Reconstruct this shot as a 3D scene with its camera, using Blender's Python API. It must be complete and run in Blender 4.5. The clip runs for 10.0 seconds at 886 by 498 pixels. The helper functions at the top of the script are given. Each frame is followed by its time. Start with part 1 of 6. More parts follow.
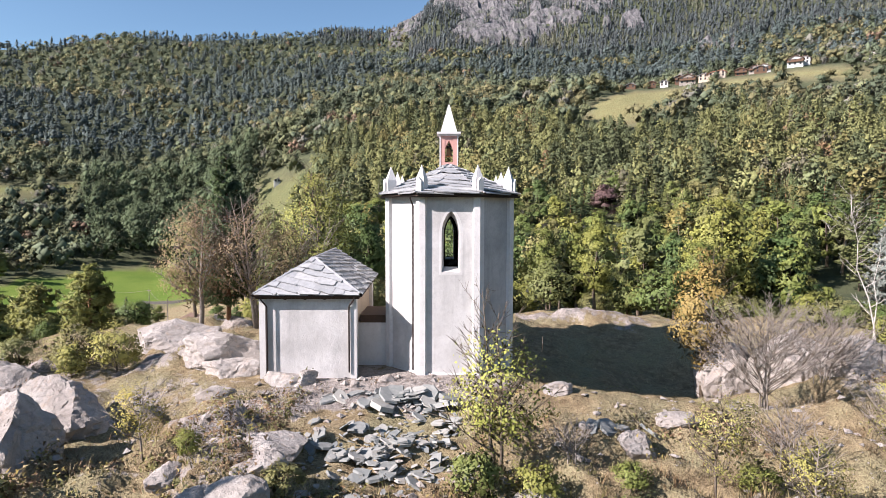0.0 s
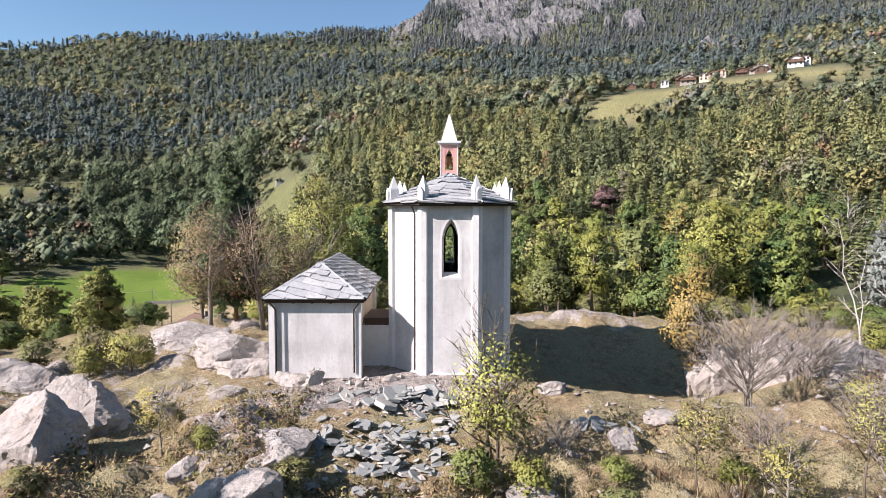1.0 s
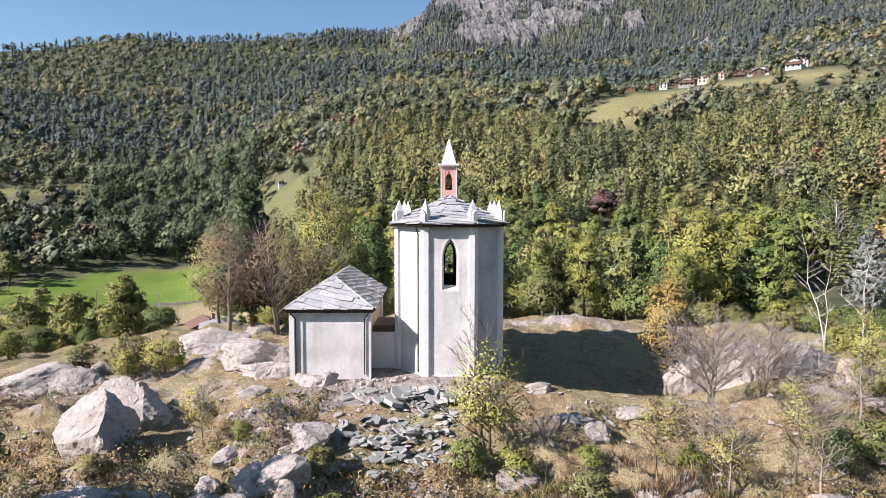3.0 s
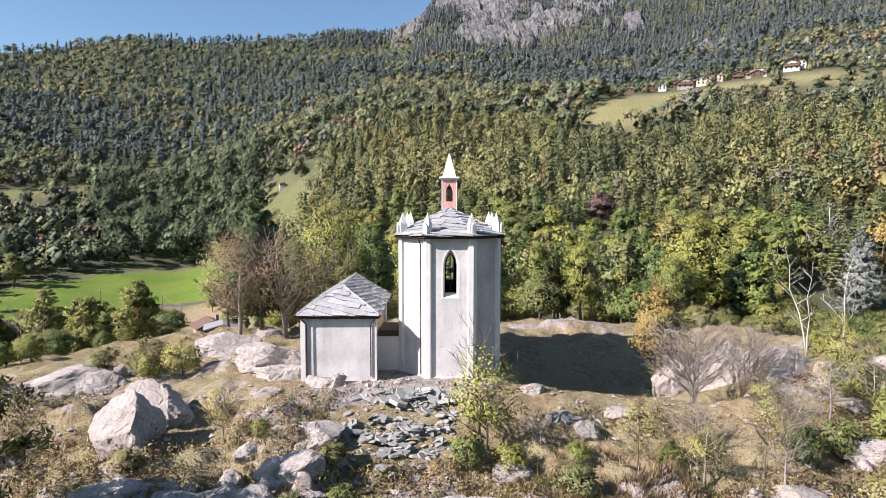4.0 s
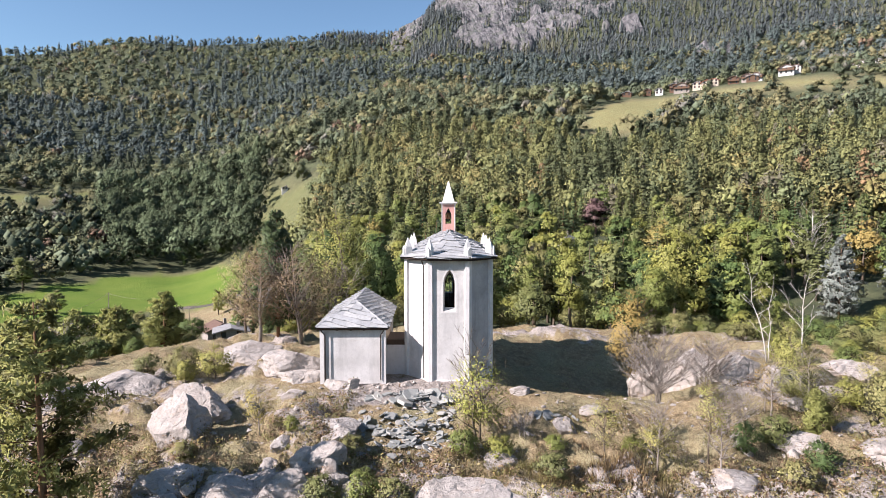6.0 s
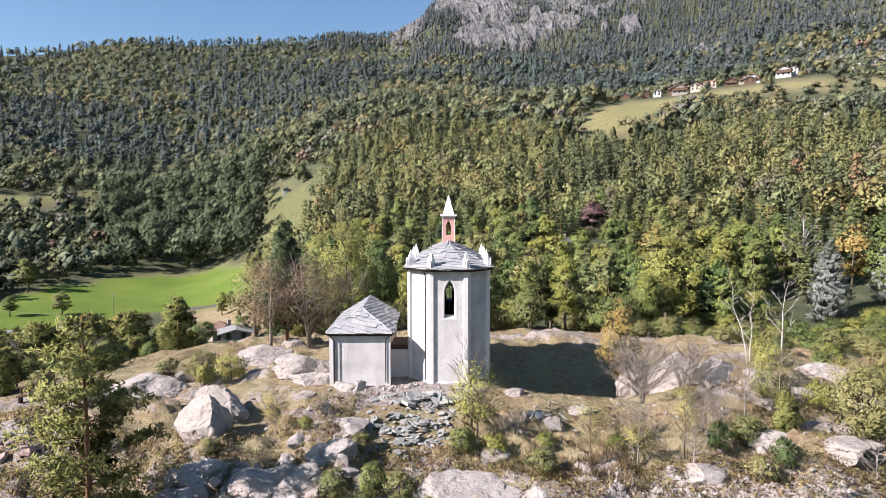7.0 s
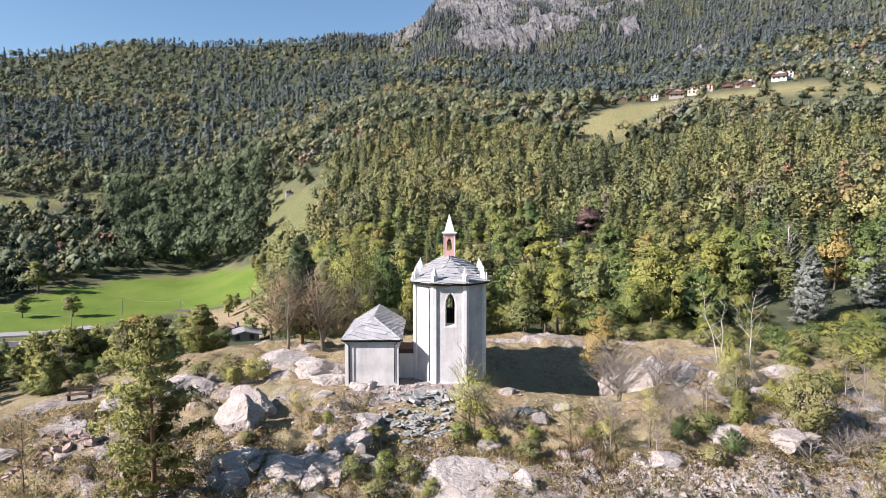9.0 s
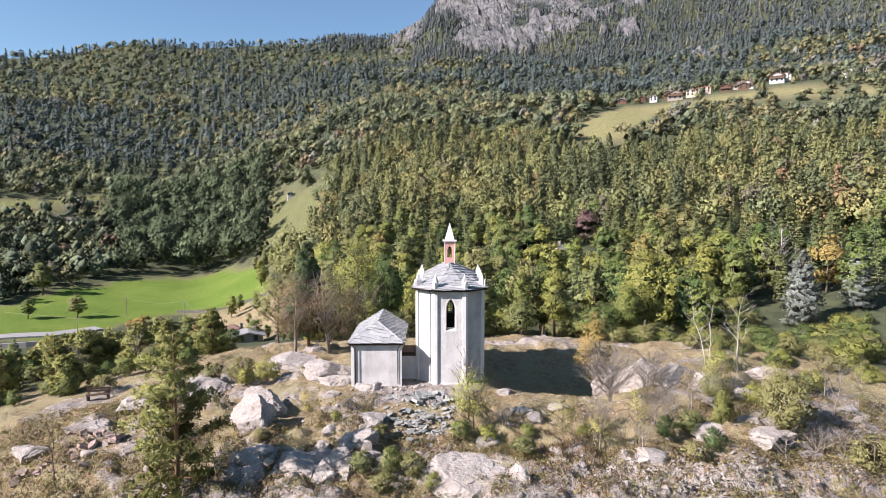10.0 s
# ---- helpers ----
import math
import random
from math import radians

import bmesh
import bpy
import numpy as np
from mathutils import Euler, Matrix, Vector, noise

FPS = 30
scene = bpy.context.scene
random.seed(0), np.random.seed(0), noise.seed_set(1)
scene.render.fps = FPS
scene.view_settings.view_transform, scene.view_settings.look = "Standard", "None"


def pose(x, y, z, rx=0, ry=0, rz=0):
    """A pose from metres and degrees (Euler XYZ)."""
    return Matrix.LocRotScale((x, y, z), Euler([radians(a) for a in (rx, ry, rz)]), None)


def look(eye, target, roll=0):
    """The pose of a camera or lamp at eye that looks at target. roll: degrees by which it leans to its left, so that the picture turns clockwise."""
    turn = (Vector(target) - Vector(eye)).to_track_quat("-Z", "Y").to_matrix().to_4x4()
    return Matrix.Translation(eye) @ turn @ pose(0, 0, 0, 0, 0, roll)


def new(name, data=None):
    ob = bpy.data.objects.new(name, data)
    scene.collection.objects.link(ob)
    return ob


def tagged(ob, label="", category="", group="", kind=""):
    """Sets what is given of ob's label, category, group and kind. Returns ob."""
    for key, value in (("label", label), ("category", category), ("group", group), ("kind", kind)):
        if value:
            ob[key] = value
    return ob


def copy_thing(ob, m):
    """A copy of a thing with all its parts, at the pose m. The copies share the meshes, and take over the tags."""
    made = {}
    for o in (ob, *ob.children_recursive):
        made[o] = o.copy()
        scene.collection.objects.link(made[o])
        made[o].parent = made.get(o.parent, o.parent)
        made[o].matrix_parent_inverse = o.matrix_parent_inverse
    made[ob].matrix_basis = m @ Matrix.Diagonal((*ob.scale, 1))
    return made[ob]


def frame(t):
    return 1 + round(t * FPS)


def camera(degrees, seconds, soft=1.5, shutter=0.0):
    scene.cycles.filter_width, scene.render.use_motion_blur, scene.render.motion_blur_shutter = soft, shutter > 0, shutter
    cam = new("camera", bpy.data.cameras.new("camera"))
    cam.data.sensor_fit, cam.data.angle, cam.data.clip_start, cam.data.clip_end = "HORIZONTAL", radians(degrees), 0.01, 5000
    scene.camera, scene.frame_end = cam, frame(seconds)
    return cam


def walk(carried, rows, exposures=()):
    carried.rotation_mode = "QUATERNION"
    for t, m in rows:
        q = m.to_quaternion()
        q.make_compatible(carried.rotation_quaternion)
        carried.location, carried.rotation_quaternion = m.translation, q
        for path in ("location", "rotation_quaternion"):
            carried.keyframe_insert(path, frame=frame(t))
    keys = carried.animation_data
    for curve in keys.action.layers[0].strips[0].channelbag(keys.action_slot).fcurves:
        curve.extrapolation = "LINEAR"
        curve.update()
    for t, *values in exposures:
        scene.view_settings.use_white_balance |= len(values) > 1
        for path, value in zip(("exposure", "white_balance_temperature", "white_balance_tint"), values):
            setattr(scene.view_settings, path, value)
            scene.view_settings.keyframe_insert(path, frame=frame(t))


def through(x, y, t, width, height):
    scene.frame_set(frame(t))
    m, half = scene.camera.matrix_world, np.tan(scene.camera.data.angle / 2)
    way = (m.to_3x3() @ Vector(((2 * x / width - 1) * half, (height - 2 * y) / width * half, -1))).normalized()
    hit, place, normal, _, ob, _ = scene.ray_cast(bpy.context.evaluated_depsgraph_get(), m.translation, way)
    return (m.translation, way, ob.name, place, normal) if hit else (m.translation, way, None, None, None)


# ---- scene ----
cam = camera(71.0, 10.0, soft=0.2)
PATH = [
    (0, (0.506, -0.763, 6.286), (0.494, 1.233, 6.153), 0.15),
    (0.5, (0.535, -1.344, 6.453), (0.521, 0.651, 6.320), 0.15),
    (1, (0.550, -1.990, 6.667), (0.534, 0.006, 6.531), 0.15),
    (1.5, (0.576, -2.698, 6.889), (0.561, -0.702, 6.752), 0.12),
    (2, (0.602, -3.495, 7.117), (0.586, -1.500, 6.980), 0.1),
    (2.5, (0.612, -4.364, 7.359), (0.594, -2.369, 7.223), 0.1),
    (4, (0.583, -7.315, 8.296), (0.564, -5.319, 8.160), 0.06),
    (4.5, (0.584, -8.412, 8.630), (0.563, -6.416, 8.495), 0.05),
    (5, (0.615, -9.512, 8.960), (0.594, -7.517, 8.825), 0.02),
    (5.5, (0.620, -10.760, 9.342), (0.601, -8.764, 9.208), 0.0),
    (7, (0.590, -14.890, 10.775), (0.573, -12.895, 10.638), 0.0),
    (7.5, (0.580, -16.252, 11.207), (0.564, -14.257, 11.071), 0.0),
    (8, (0.560, -17.531, 11.591), (0.543, -15.536, 11.453), 0.0),
    (8.5, (0.536, -18.840, 11.966), (0.520, -16.845, 11.828), 0.0),
    (9, (0.512, -20.152, 12.354), (0.495, -18.157, 12.215), 0.0),
    (9.5, (0.490, -21.412, 12.762), (0.472, -19.417, 12.622), 0.0),
    (10, (0.480, -22.676, 13.157), (0.463, -20.681, 13.018), 0.0),
]
walk(cam, [(t, look(eye, target, roll)) for t, eye, target, roll in PATH], exposures=[(0, 1.24, 6250, 23), (10, 1.24, 6250, 23)])

# ---------------------------------------------------------------- light
SUN_AZIMUTH, SUN_HEIGHT = radians(244.5), radians(34.5)      # azimuth clockwise from +y
SUN_WAY = Vector((math.sin(SUN_AZIMUTH) * math.cos(SUN_HEIGHT), math.cos(SUN_AZIMUTH) * math.cos(SUN_HEIGHT), math.sin(SUN_HEIGHT)))
world = bpy.data.worlds.new("sky")
scene.world = world
world.use_nodes = True
sky = world.node_tree.nodes.new("ShaderNodeTexSky")
sky.sky_type, sky.sun_disc = "NISHITA", False
sky.sun_elevation, sky.sun_rotation = SUN_HEIGHT, SUN_AZIMUTH
sky.altitude, sky.air_density, sky.dust_density, sky.ozone_density = 900.0, 1.0, 1.0, 1.0
back = world.node_tree.nodes["Background"]
back.inputs["Strength"].default_value = 0.055
clear = world.node_tree.nodes.new("ShaderNodeMix")
clear.data_type, clear.blend_type = "RGBA", "MULTIPLY"
clear.inputs[0].default_value, clear.inputs[7].default_value = 1.0, (1.02, 1.24, 1.2, 1.0)
world.node_tree.links.new(sky.outputs[0], clear.inputs[6])
world.node_tree.links.new(clear.outputs[2], back.inputs[0])
sun = new("sun", bpy.data.lights.new("sun", "SUN"))
sun.data.energy, sun.data.angle, sun.data.color = 4.8, radians(0.53), (1.0, 0.94, 0.86)
sun.matrix_world = look(SUN_WAY * 100, (0, 0, 0))

# ---------------------------------------------------------------- materials


class Mat:
    """A node material in short hand."""

    def __init__(self, name, rough=0.9, metal=0.0, spec=0.3):
        self.m = bpy.data.materials.new(name)
        self.m.use_nodes = True
        self.t = self.m.node_tree
        self.b = self.t.nodes["Principled BSDF"]
        self.b.inputs["Roughness"].default_value = rough
        self.b.inputs["Metallic"].default_value = metal
        self.b.inputs["Specular IOR Level"].default_value = spec
        self.out = self.t.nodes["Material Output"]
        self.geo = None

    def node(self, kind, **ins):
        n = self.t.nodes.new(kind)
        for k, v in ins.items():
            self.put(n.inputs[k.replace("_", " ")], v)
        return n

    def put(self, socket, v):
        if isinstance(v, bpy.types.NodeSocket):
            self.t.links.new(v, socket)
        else:
            socket.default_value = v

    def place(self):
        if self.geo is None:
            self.geo = self.t.nodes.new("ShaderNodeNewGeometry")
        return self.geo.outputs["Position"]

    def local(self):
        return self.t.nodes.new("ShaderNodeTexCoord").outputs["Object"]

    def noise(self, scale, detail=4.0, rough=0.6, where=None, distort=0.0):
        n = self.node("ShaderNodeTexNoise", Scale=scale, Detail=detail, Roughness=rough, Distortion=distort)
        self.put(n.inputs["Vector"], where or self.place())
        return n.outputs["Fac"]

    def voronoi(self, scale, where=None, feature="F1"):
        n = self.t.nodes.new("ShaderNodeTexVoronoi")
        n.feature = feature
        self.put(n.inputs["Scale"], scale)
        self.put(n.inputs["Vector"], where or self.place())
        return n.outputs["Distance"]

    def ramp(self, fac, *stops):
        n = self.t.nodes.new("ShaderNodeValToRGB")
        e = n.color_ramp.elements
        while len(e) < len(stops):
            e.new(0.5)
        for el, (p, c) in zip(e, stops):
            el.position = p
            el.color = (*c, 1) if isinstance(c, tuple) else (c, c, c, 1)
        self.put(n.inputs["Fac"], fac)
        return n.outputs["Color"]

    def mix(self, fac, a, b, mode="MIX"):
        n = self.t.nodes.new("ShaderNodeMix")
        n.data_type, n.blend_type = "RGBA", mode
        self.put(n.inputs[0], fac)
        self.put(n.inputs[6], (*a, 1) if isinstance(a, tuple) else a)
        self.put(n.inputs[7], (*b, 1) if isinstance(b, tuple) else b)
        return n.outputs[2]

    def math(self, op, a, b=0.0):
        n = self.t.nodes.new("ShaderNodeMath")
        n.operation = op
        self.put(n.inputs[0], a)
        self.put(n.inputs[1], b)
        return n.outputs[0]

    def attr(self, name, out="Color"):
        n = self.t.nodes.new("ShaderNodeAttribute")
        n.attribute_name = name
        return n.outputs[out]

    def rand(self):
        return self.t.nodes.new("ShaderNodeObjectInfo").outputs["Random"]

    def island(self):
        return self.t.nodes.new("ShaderNodeNewGeometry").outputs["Random Per Island"]

    def color(self, c):
        self.put(self.b.inputs["Base Color"], (*c, 1) if isinstance(c, tuple) else c)
        return self

    def bump(self, height, strength=0.5, distance=0.02):
        n = self.node("ShaderNodeBump", Strength=strength, Distance=distance, Height=height)
        self.put(self.b.inputs["Normal"], n.outputs[0])
        return self

    def leafy(self, c, through=0.3):
        """Thin leaves: part of the light goes through, and the sprays shade as one rounded crown."""
        self.color(c)
        n = self.t.nodes.new("ShaderNodeVectorTransform")
        n.vector_type, n.convert_from, n.convert_to = "NORMAL", "OBJECT", "WORLD"
        self.put(n.inputs[0], self.attr("round", "Vector"))
        self.put(self.b.inputs["Normal"], n.outputs[0])
        tr = self.node("ShaderNodeBsdfTranslucent", Color=c, Normal=n.outputs[0])
        mx = self.node("ShaderNodeMixShader", Fac=through)
        self.t.links.new(self.b.outputs[0], mx.inputs[1])
        self.t.links.new(tr.outputs[0], mx.inputs[2])
        self.t.links.new(mx.outputs[0], self.out.inputs[0])
        return self


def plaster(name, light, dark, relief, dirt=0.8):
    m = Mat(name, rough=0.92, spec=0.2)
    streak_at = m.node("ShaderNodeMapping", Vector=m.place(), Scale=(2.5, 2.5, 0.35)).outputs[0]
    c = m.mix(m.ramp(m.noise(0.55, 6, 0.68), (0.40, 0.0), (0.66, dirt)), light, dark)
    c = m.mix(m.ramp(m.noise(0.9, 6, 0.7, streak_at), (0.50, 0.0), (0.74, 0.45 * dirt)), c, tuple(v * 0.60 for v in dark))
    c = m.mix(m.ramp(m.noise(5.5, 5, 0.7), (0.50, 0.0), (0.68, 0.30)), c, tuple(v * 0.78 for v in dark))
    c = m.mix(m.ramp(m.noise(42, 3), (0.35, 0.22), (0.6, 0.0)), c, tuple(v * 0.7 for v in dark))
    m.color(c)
    h = m.math("ADD", m.noise(17, 5, 0.6, distort=0.15), m.math("MULTIPLY", m.noise(48, 3, 0.6), 0.5))
    h = m.math("ADD", h, m.math("MULTIPLY", m.noise(2.2, 3, 0.5), 1.5))
    return m.bump(h, 0.6, relief).m


M_PLASTER = plaster("lime_plaster", (0.61, 0.595, 0.57), (0.43, 0.415, 0.395), 0.018, 0.9)
# right diagonal wall: streaky stains, and its shade put in as darker plaster
M_SHADED_STAINED = plaster("shaded_stained_plaster", (0.50, 0.49, 0.475), (0.33, 0.325, 0.315), 0.016, 1.0)
M_SMOOTH = plaster("smooth_plaster", (0.66, 0.645, 0.62), (0.50, 0.485, 0.46), 0.008, 0.5)
M_PINK = plaster("pink_plaster", (0.60, 0.34, 0.29), (0.50, 0.28, 0.235), 0.012)
# sacristy side wall: warm light bounced off the chapel, painted in as beige
M_BOUNCE_BEIGE = plaster("bounce_tinted_plaster", (0.60, 0.49, 0.36), (0.48, 0.39, 0.29), 0.012)


def slate():
    m = Mat("roof_slate", rough=0.72, spec=0.25)
    r = m.rand()
    base = m.ramp(r, (0.0, (0.29, 0.295, 0.295)), (0.35, (0.34, 0.345, 0.345)), (0.7, (0.39, 0.39, 0.38)), (1.0, (0.32, 0.33, 0.335)))
    n = m.noise(6, 6, 0.65)
    c = m.mix(m.ramp(n, (0.4, 0.0), (0.75, 0.65)), base, (0.20, 0.205, 0.205))
    c = m.mix(m.ramp(m.noise(22, 3), (0.6, 0.0), (0.72, 0.5)), c, (0.50, 0.49, 0.46))
    m.color(c)
    return m.bump(m.math("ADD", n, m.math("MULTIPLY", m.noise(40, 3), 0.3)), 0.5, 0.02).m


def rubble_stone():
    m = Mat("broken_slate", rough=0.7, spec=0.35)
    base = m.ramp(m.rand(), (0.0, (0.14, 0.15, 0.142)), (0.4, (0.22, 0.23, 0.215)), (0.75, (0.27, 0.27, 0.245)), (1.0, (0.34, 0.325, 0.285)))
    n = m.noise(5, 6, 0.65)
    c = m.mix(m.ramp(n, (0.45, 0.0), (0.72, 0.5)), base, (0.36, 0.345, 0.31))
    c = m.mix(m.ramp(m.noise(17, 4), (0.58, 0.0), (0.7, 0.6)), c, (0.16, 0.16, 0.15))
    m.color(c)
    return m.bump(m.math("ADD", n, m.math("MULTIPLY", m.noise(30, 4), 0.4)), 0.6, 0.03).m


def bedrock():
    m = Mat("gneiss_rock", rough=0.9, spec=0.2)
    a = m.noise(0.8, 8, 0.62, distort=0.6)
    b = m.noise(4.5, 7, 0.7)
    c = m.ramp(a, (0.25, (0.225, 0.195, 0.17)), (0.5, (0.355, 0.32, 0.285)), (0.75, (0.45, 0.415, 0.38)))
    c = m.mix(m.ramp(b, (0.34, 0.6), (0.48, 0.0)), c, (0.17, 0.155, 0.14))
    c = m.mix(m.ramp(m.noise(1.9, 5, 0.7), (0.55, 0.0), (0.72, 0.55)), c, (0.40, 0.28, 0.19))
    c = m.mix(m.ramp(m.noise(11, 5, 0.7), (0.54, 0.0), (0.68, 0.35)), c, (0.17, 0.155, 0.14))
    c = m.mix(m.ramp(m.noise(34, 4, 0.7), (0.52, 0.0), (0.68, 0.4)), c, (0.44, 0.41, 0.375))
    crack = m.voronoi(0.9, m.node("ShaderNodeMapping", Vector=m.mix(0.25, m.place(), m.node("ShaderNodeTexNoise", Scale=1.2, Vector=m.place()).outputs["Color"]), Scale=(1, 1, 2.2)).outputs[0], "DISTANCE_TO_EDGE")
    c = m.mix(m.ramp(crack, (0.0, 0.25), (0.03, 0.0)), c, (0.12, 0.11, 0.10))
    m.color(c)
    h = m.math("ADD", m.math("MULTIPLY", a, 1.5), m.math("ADD", b, m.math("MULTIPLY", m.noise(16, 5, 0.7), 0.4)))
    return m.bump(m.math("ADD", h, m.math("MULTIPLY", m.ramp(crack, (0.0, 0.0), (0.06, 1.0)), 0.15)), 0.8, 0.13).m


def ground_mat():
    m = Mat("mountain_ground", rough=0.95, spec=0.1)
    n1, n2, n3 = m.noise(0.35, 6, 0.6), m.noise(2.2, 6, 0.7), m.noise(14, 4, 0.7)
    dry = m.ramp(n2, (0.3, (0.105, 0.068, 0.038)), (0.5, (0.26, 0.195, 0.11)), (0.7, (0.42, 0.335, 0.20)))
    dry = m.mix(m.ramp(n1, (0.42, 0.0), (0.60, 0.8)), dry, (0.27, 0.25, 0.14))
    dry = m.mix(m.ramp(n3, (0.46, 0.0), (0.62, 0.75)), dry, (0.085, 0.062, 0.038))
    n4 = m.noise(46, 3, 0.7)
    dry = m.mix(m.ramp(n4, (0.5, 0.0), (0.66, 0.65)), dry, (0.42, 0.35, 0.22))
    rock = m.ramp(m.noise(1.7, 7, 0.68), (0.3, (0.12, 0.10, 0.09)), (0.5, (0.29, 0.25, 0.22)), (0.72, (0.45, 0.41, 0.37)))
    rock = m.mix(m.ramp(m.noise(7, 6, 0.7), (0.50, 0.0), (0.62, 0.8)), rock, (0.12, 0.11, 0.10))
    rock = m.mix(m.ramp(m.noise(30, 4, 0.7), (0.5, 0.0), (0.66, 0.5)), rock, (0.62, 0.58, 0.52))
    mask = m.attr("cover")
    sep = m.node("ShaderNodeSeparateColor", Color=mask)
    edge = m.math("ADD", sep.outputs[0], m.math("MULTIPLY", m.math("SUBTRACT", n2, 0.5), 0.9))
    c = m.mix(m.ramp(edge, (0.45, 0.0), (0.55, 1.0)), dry, rock)
    mead = m.ramp(m.noise(0.06, 5, 0.6), (0.35, (0.085, 0.145, 0.022)), (0.65, (0.135, 0.185, 0.034)))
    mead = m.mix(m.ramp(m.noise(0.4, 6, 0.75), (0.38, 0.0), (0.7, 0.35)), mead, (0.15, 0.19, 0.045))
    mead = m.mix(m.ramp(m.noise(2.5, 4, 0.75), (0.45, 0.0), (0.7, 0.4)), mead, (0.07, 0.13, 0.02))
    c = m.mix(sep.outputs[1], c, mead)
    wood = m.ramp(m.noise(0.25, 5, 0.7), (0.35, (0.05, 0.06, 0.035)), (0.6, (0.085, 0.095, 0.05)), (0.8, (0.12, 0.12, 0.07)))
    c = m.mix(sep.outputs[2], c, wood)
    m.color(c)
    return m.bump(m.math("ADD", n2, m.math("MULTIPLY", n3, 0.6)), 0.9, 0.18).m


def crag_rock():
    m = Mat("mountain_crag", rough=0.95, spec=0.1)
    tall = m.node("ShaderNodeMapping", Vector=m.place(), Scale=(0.16, 0.16, 0.05)).outputs[0]
    n = m.noise(1.0, 7, 0.8, tall)
    c = m.ramp(n, (0.36, (0.055, 0.055, 0.06)), (0.5, (0.17, 0.165, 0.165)), (0.68, (0.31, 0.295, 0.285)))
    c = m.mix(m.ramp(m.noise(0.05, 5, 0.7), (0.52, 0.0), (0.62, 0.7)), c, (0.10, 0.115, 0.085))
    m.color(c)
    return m.bump(n, 1.0, 5.0).m


def foliage(name, *stops, through=0.2, own=True):
    """Leaves whose colour differs from plant to plant and, less, from leaf to leaf."""
    m = Mat(name, rough=0.6, spec=0.25)
    base = m.ramp(m.rand(), *((p, (r * 1.06, g * 1.05, b * 1.15)) for p, (r, g, b) in stops)) if own else m.attr("tint")
    leaf = m.ramp(m.island(), (0.0, 0.76), (0.5, 0.88), (1.0, 1.0))
    return m.leafy(m.mix(1.0, base, leaf, "MULTIPLY"), through).m


def bark(name, a, b, scale=3.0):
    m = Mat(name, rough=0.95, spec=0.15)
    n = m.noise(scale, 6, 0.7, m.node("ShaderNodeMapping", Vector=m.place(), Scale=(4, 4, 1)).outputs[0])
    m.color(m.ramp(n, (0.3, a), (0.7, b)))
    return m.bump(n, 0.8, 0.03).m


def plain(name, c, rough=0.7, metal=0.0, vary=0.25, scale=8.0, spec=0.3):
    m = Mat(name, rough, metal, spec)
    n = m.noise(scale, 5, 0.6)
    m.color(m.mix(m.ramp(n, (0.35, 0.0), (0.75, 1.0)), c, tuple(v * (1 - vary) for v in c)))
    return m.bump(n, 0.25, 0.01).m


M_SLATE, M_RUBBLE, M_ROCK, M_GROUND = slate(), rubble_stone(), bedrock(), ground_mat()
M_CRAG = crag_rock()
M_ROCK_RED = plain("reddish_rock", (0.36, 0.27, 0.23), 0.92, vary=0.6, scale=3.0)
M_COPPER = plain("brown_sheet_metal", (0.055, 0.042, 0.036), 0.5, 0.5)
M_WOOD_DARK = plain("dark_wood", (0.07, 0.045, 0.03), 0.8)
M_IRON = plain("dark_iron", (0.03, 0.03, 0.03), 0.5, 0.7)
M_BRONZE = plain("bell_bronze", (0.30, 0.20, 0.09), 0.4, 0.9)
M_BARK = bark("grey_brown_bark", (0.07, 0.055, 0.04), (0.20, 0.16, 0.12))
M_BARK_PINE = bark("red_pine_bark", (0.10, 0.055, 0.03), (0.27, 0.15, 0.085))
M_BARK_BIRCH = bark("pale_birch_bark", (0.34, 0.31, 0.27), (0.56, 0.53, 0.48), 1.0)
M_TWIG = bark("pale_grey_twigs", (0.17, 0.145, 0.12), (0.32, 0.28, 0.24))
M_LEAF_GREEN = foliage("green_leaves", (0.0, (0.095, 0.146, 0.042)), (0.35, (0.146, 0.196, 0.050)), (0.7, (0.213, 0.241, 0.062)), (1.0, (0.168, 0.185, 0.067)))
M_LEAF_LIME = foliage("lime_leaves", (0.0, (0.243, 0.264, 0.058)), (0.5, (0.303, 0.303, 0.069)), (1.0, (0.195, 0.234, 0.054)))
M_LEAF_ASH = foliage("ash_leaves", (0.0, (0.34, 0.38, 0.08)), (1.0, (0.40, 0.41, 0.09)))
M_LEAF_OCHRE = foliage("ochre_leaves", (0.0, (0.33, 0.22, 0.065)), (0.5, (0.33, 0.28, 0.08)), (1.0, (0.28, 0.20, 0.09)))
M_LEAF_OLIVE = foliage("olive_leaves", (0.0, (0.21, 0.215, 0.07)), (0.5, (0.285, 0.265, 0.095)), (1.0, (0.19, 0.21, 0.07)))
M_LEAF_YELLOW = foliage("yellow_leaves", (0.0, (0.42, 0.36, 0.085)), (0.5, (0.37, 0.345, 0.09)), (1.0, (0.31, 0.33, 0.088)))
M_LEAF_BROWN = foliage("brown_leaves", (0.0, (0.278, 0.197, 0.104)), (0.5, (0.302, 0.232, 0.116)), (1.0, (0.244, 0.197, 0.093)))
M_LEAF_RED = foliage("purple_leaves", (0.0, (0.20, 0.125, 0.105)), (1.0, (0.24, 0.155, 0.13)))
M_NEEDLE = foliage("dark_needles", (0.0, (0.075, 0.115, 0.045)), (0.5, (0.10, 0.145, 0.055)), (1.0, (0.135, 0.17, 0.06)), through=0.12)
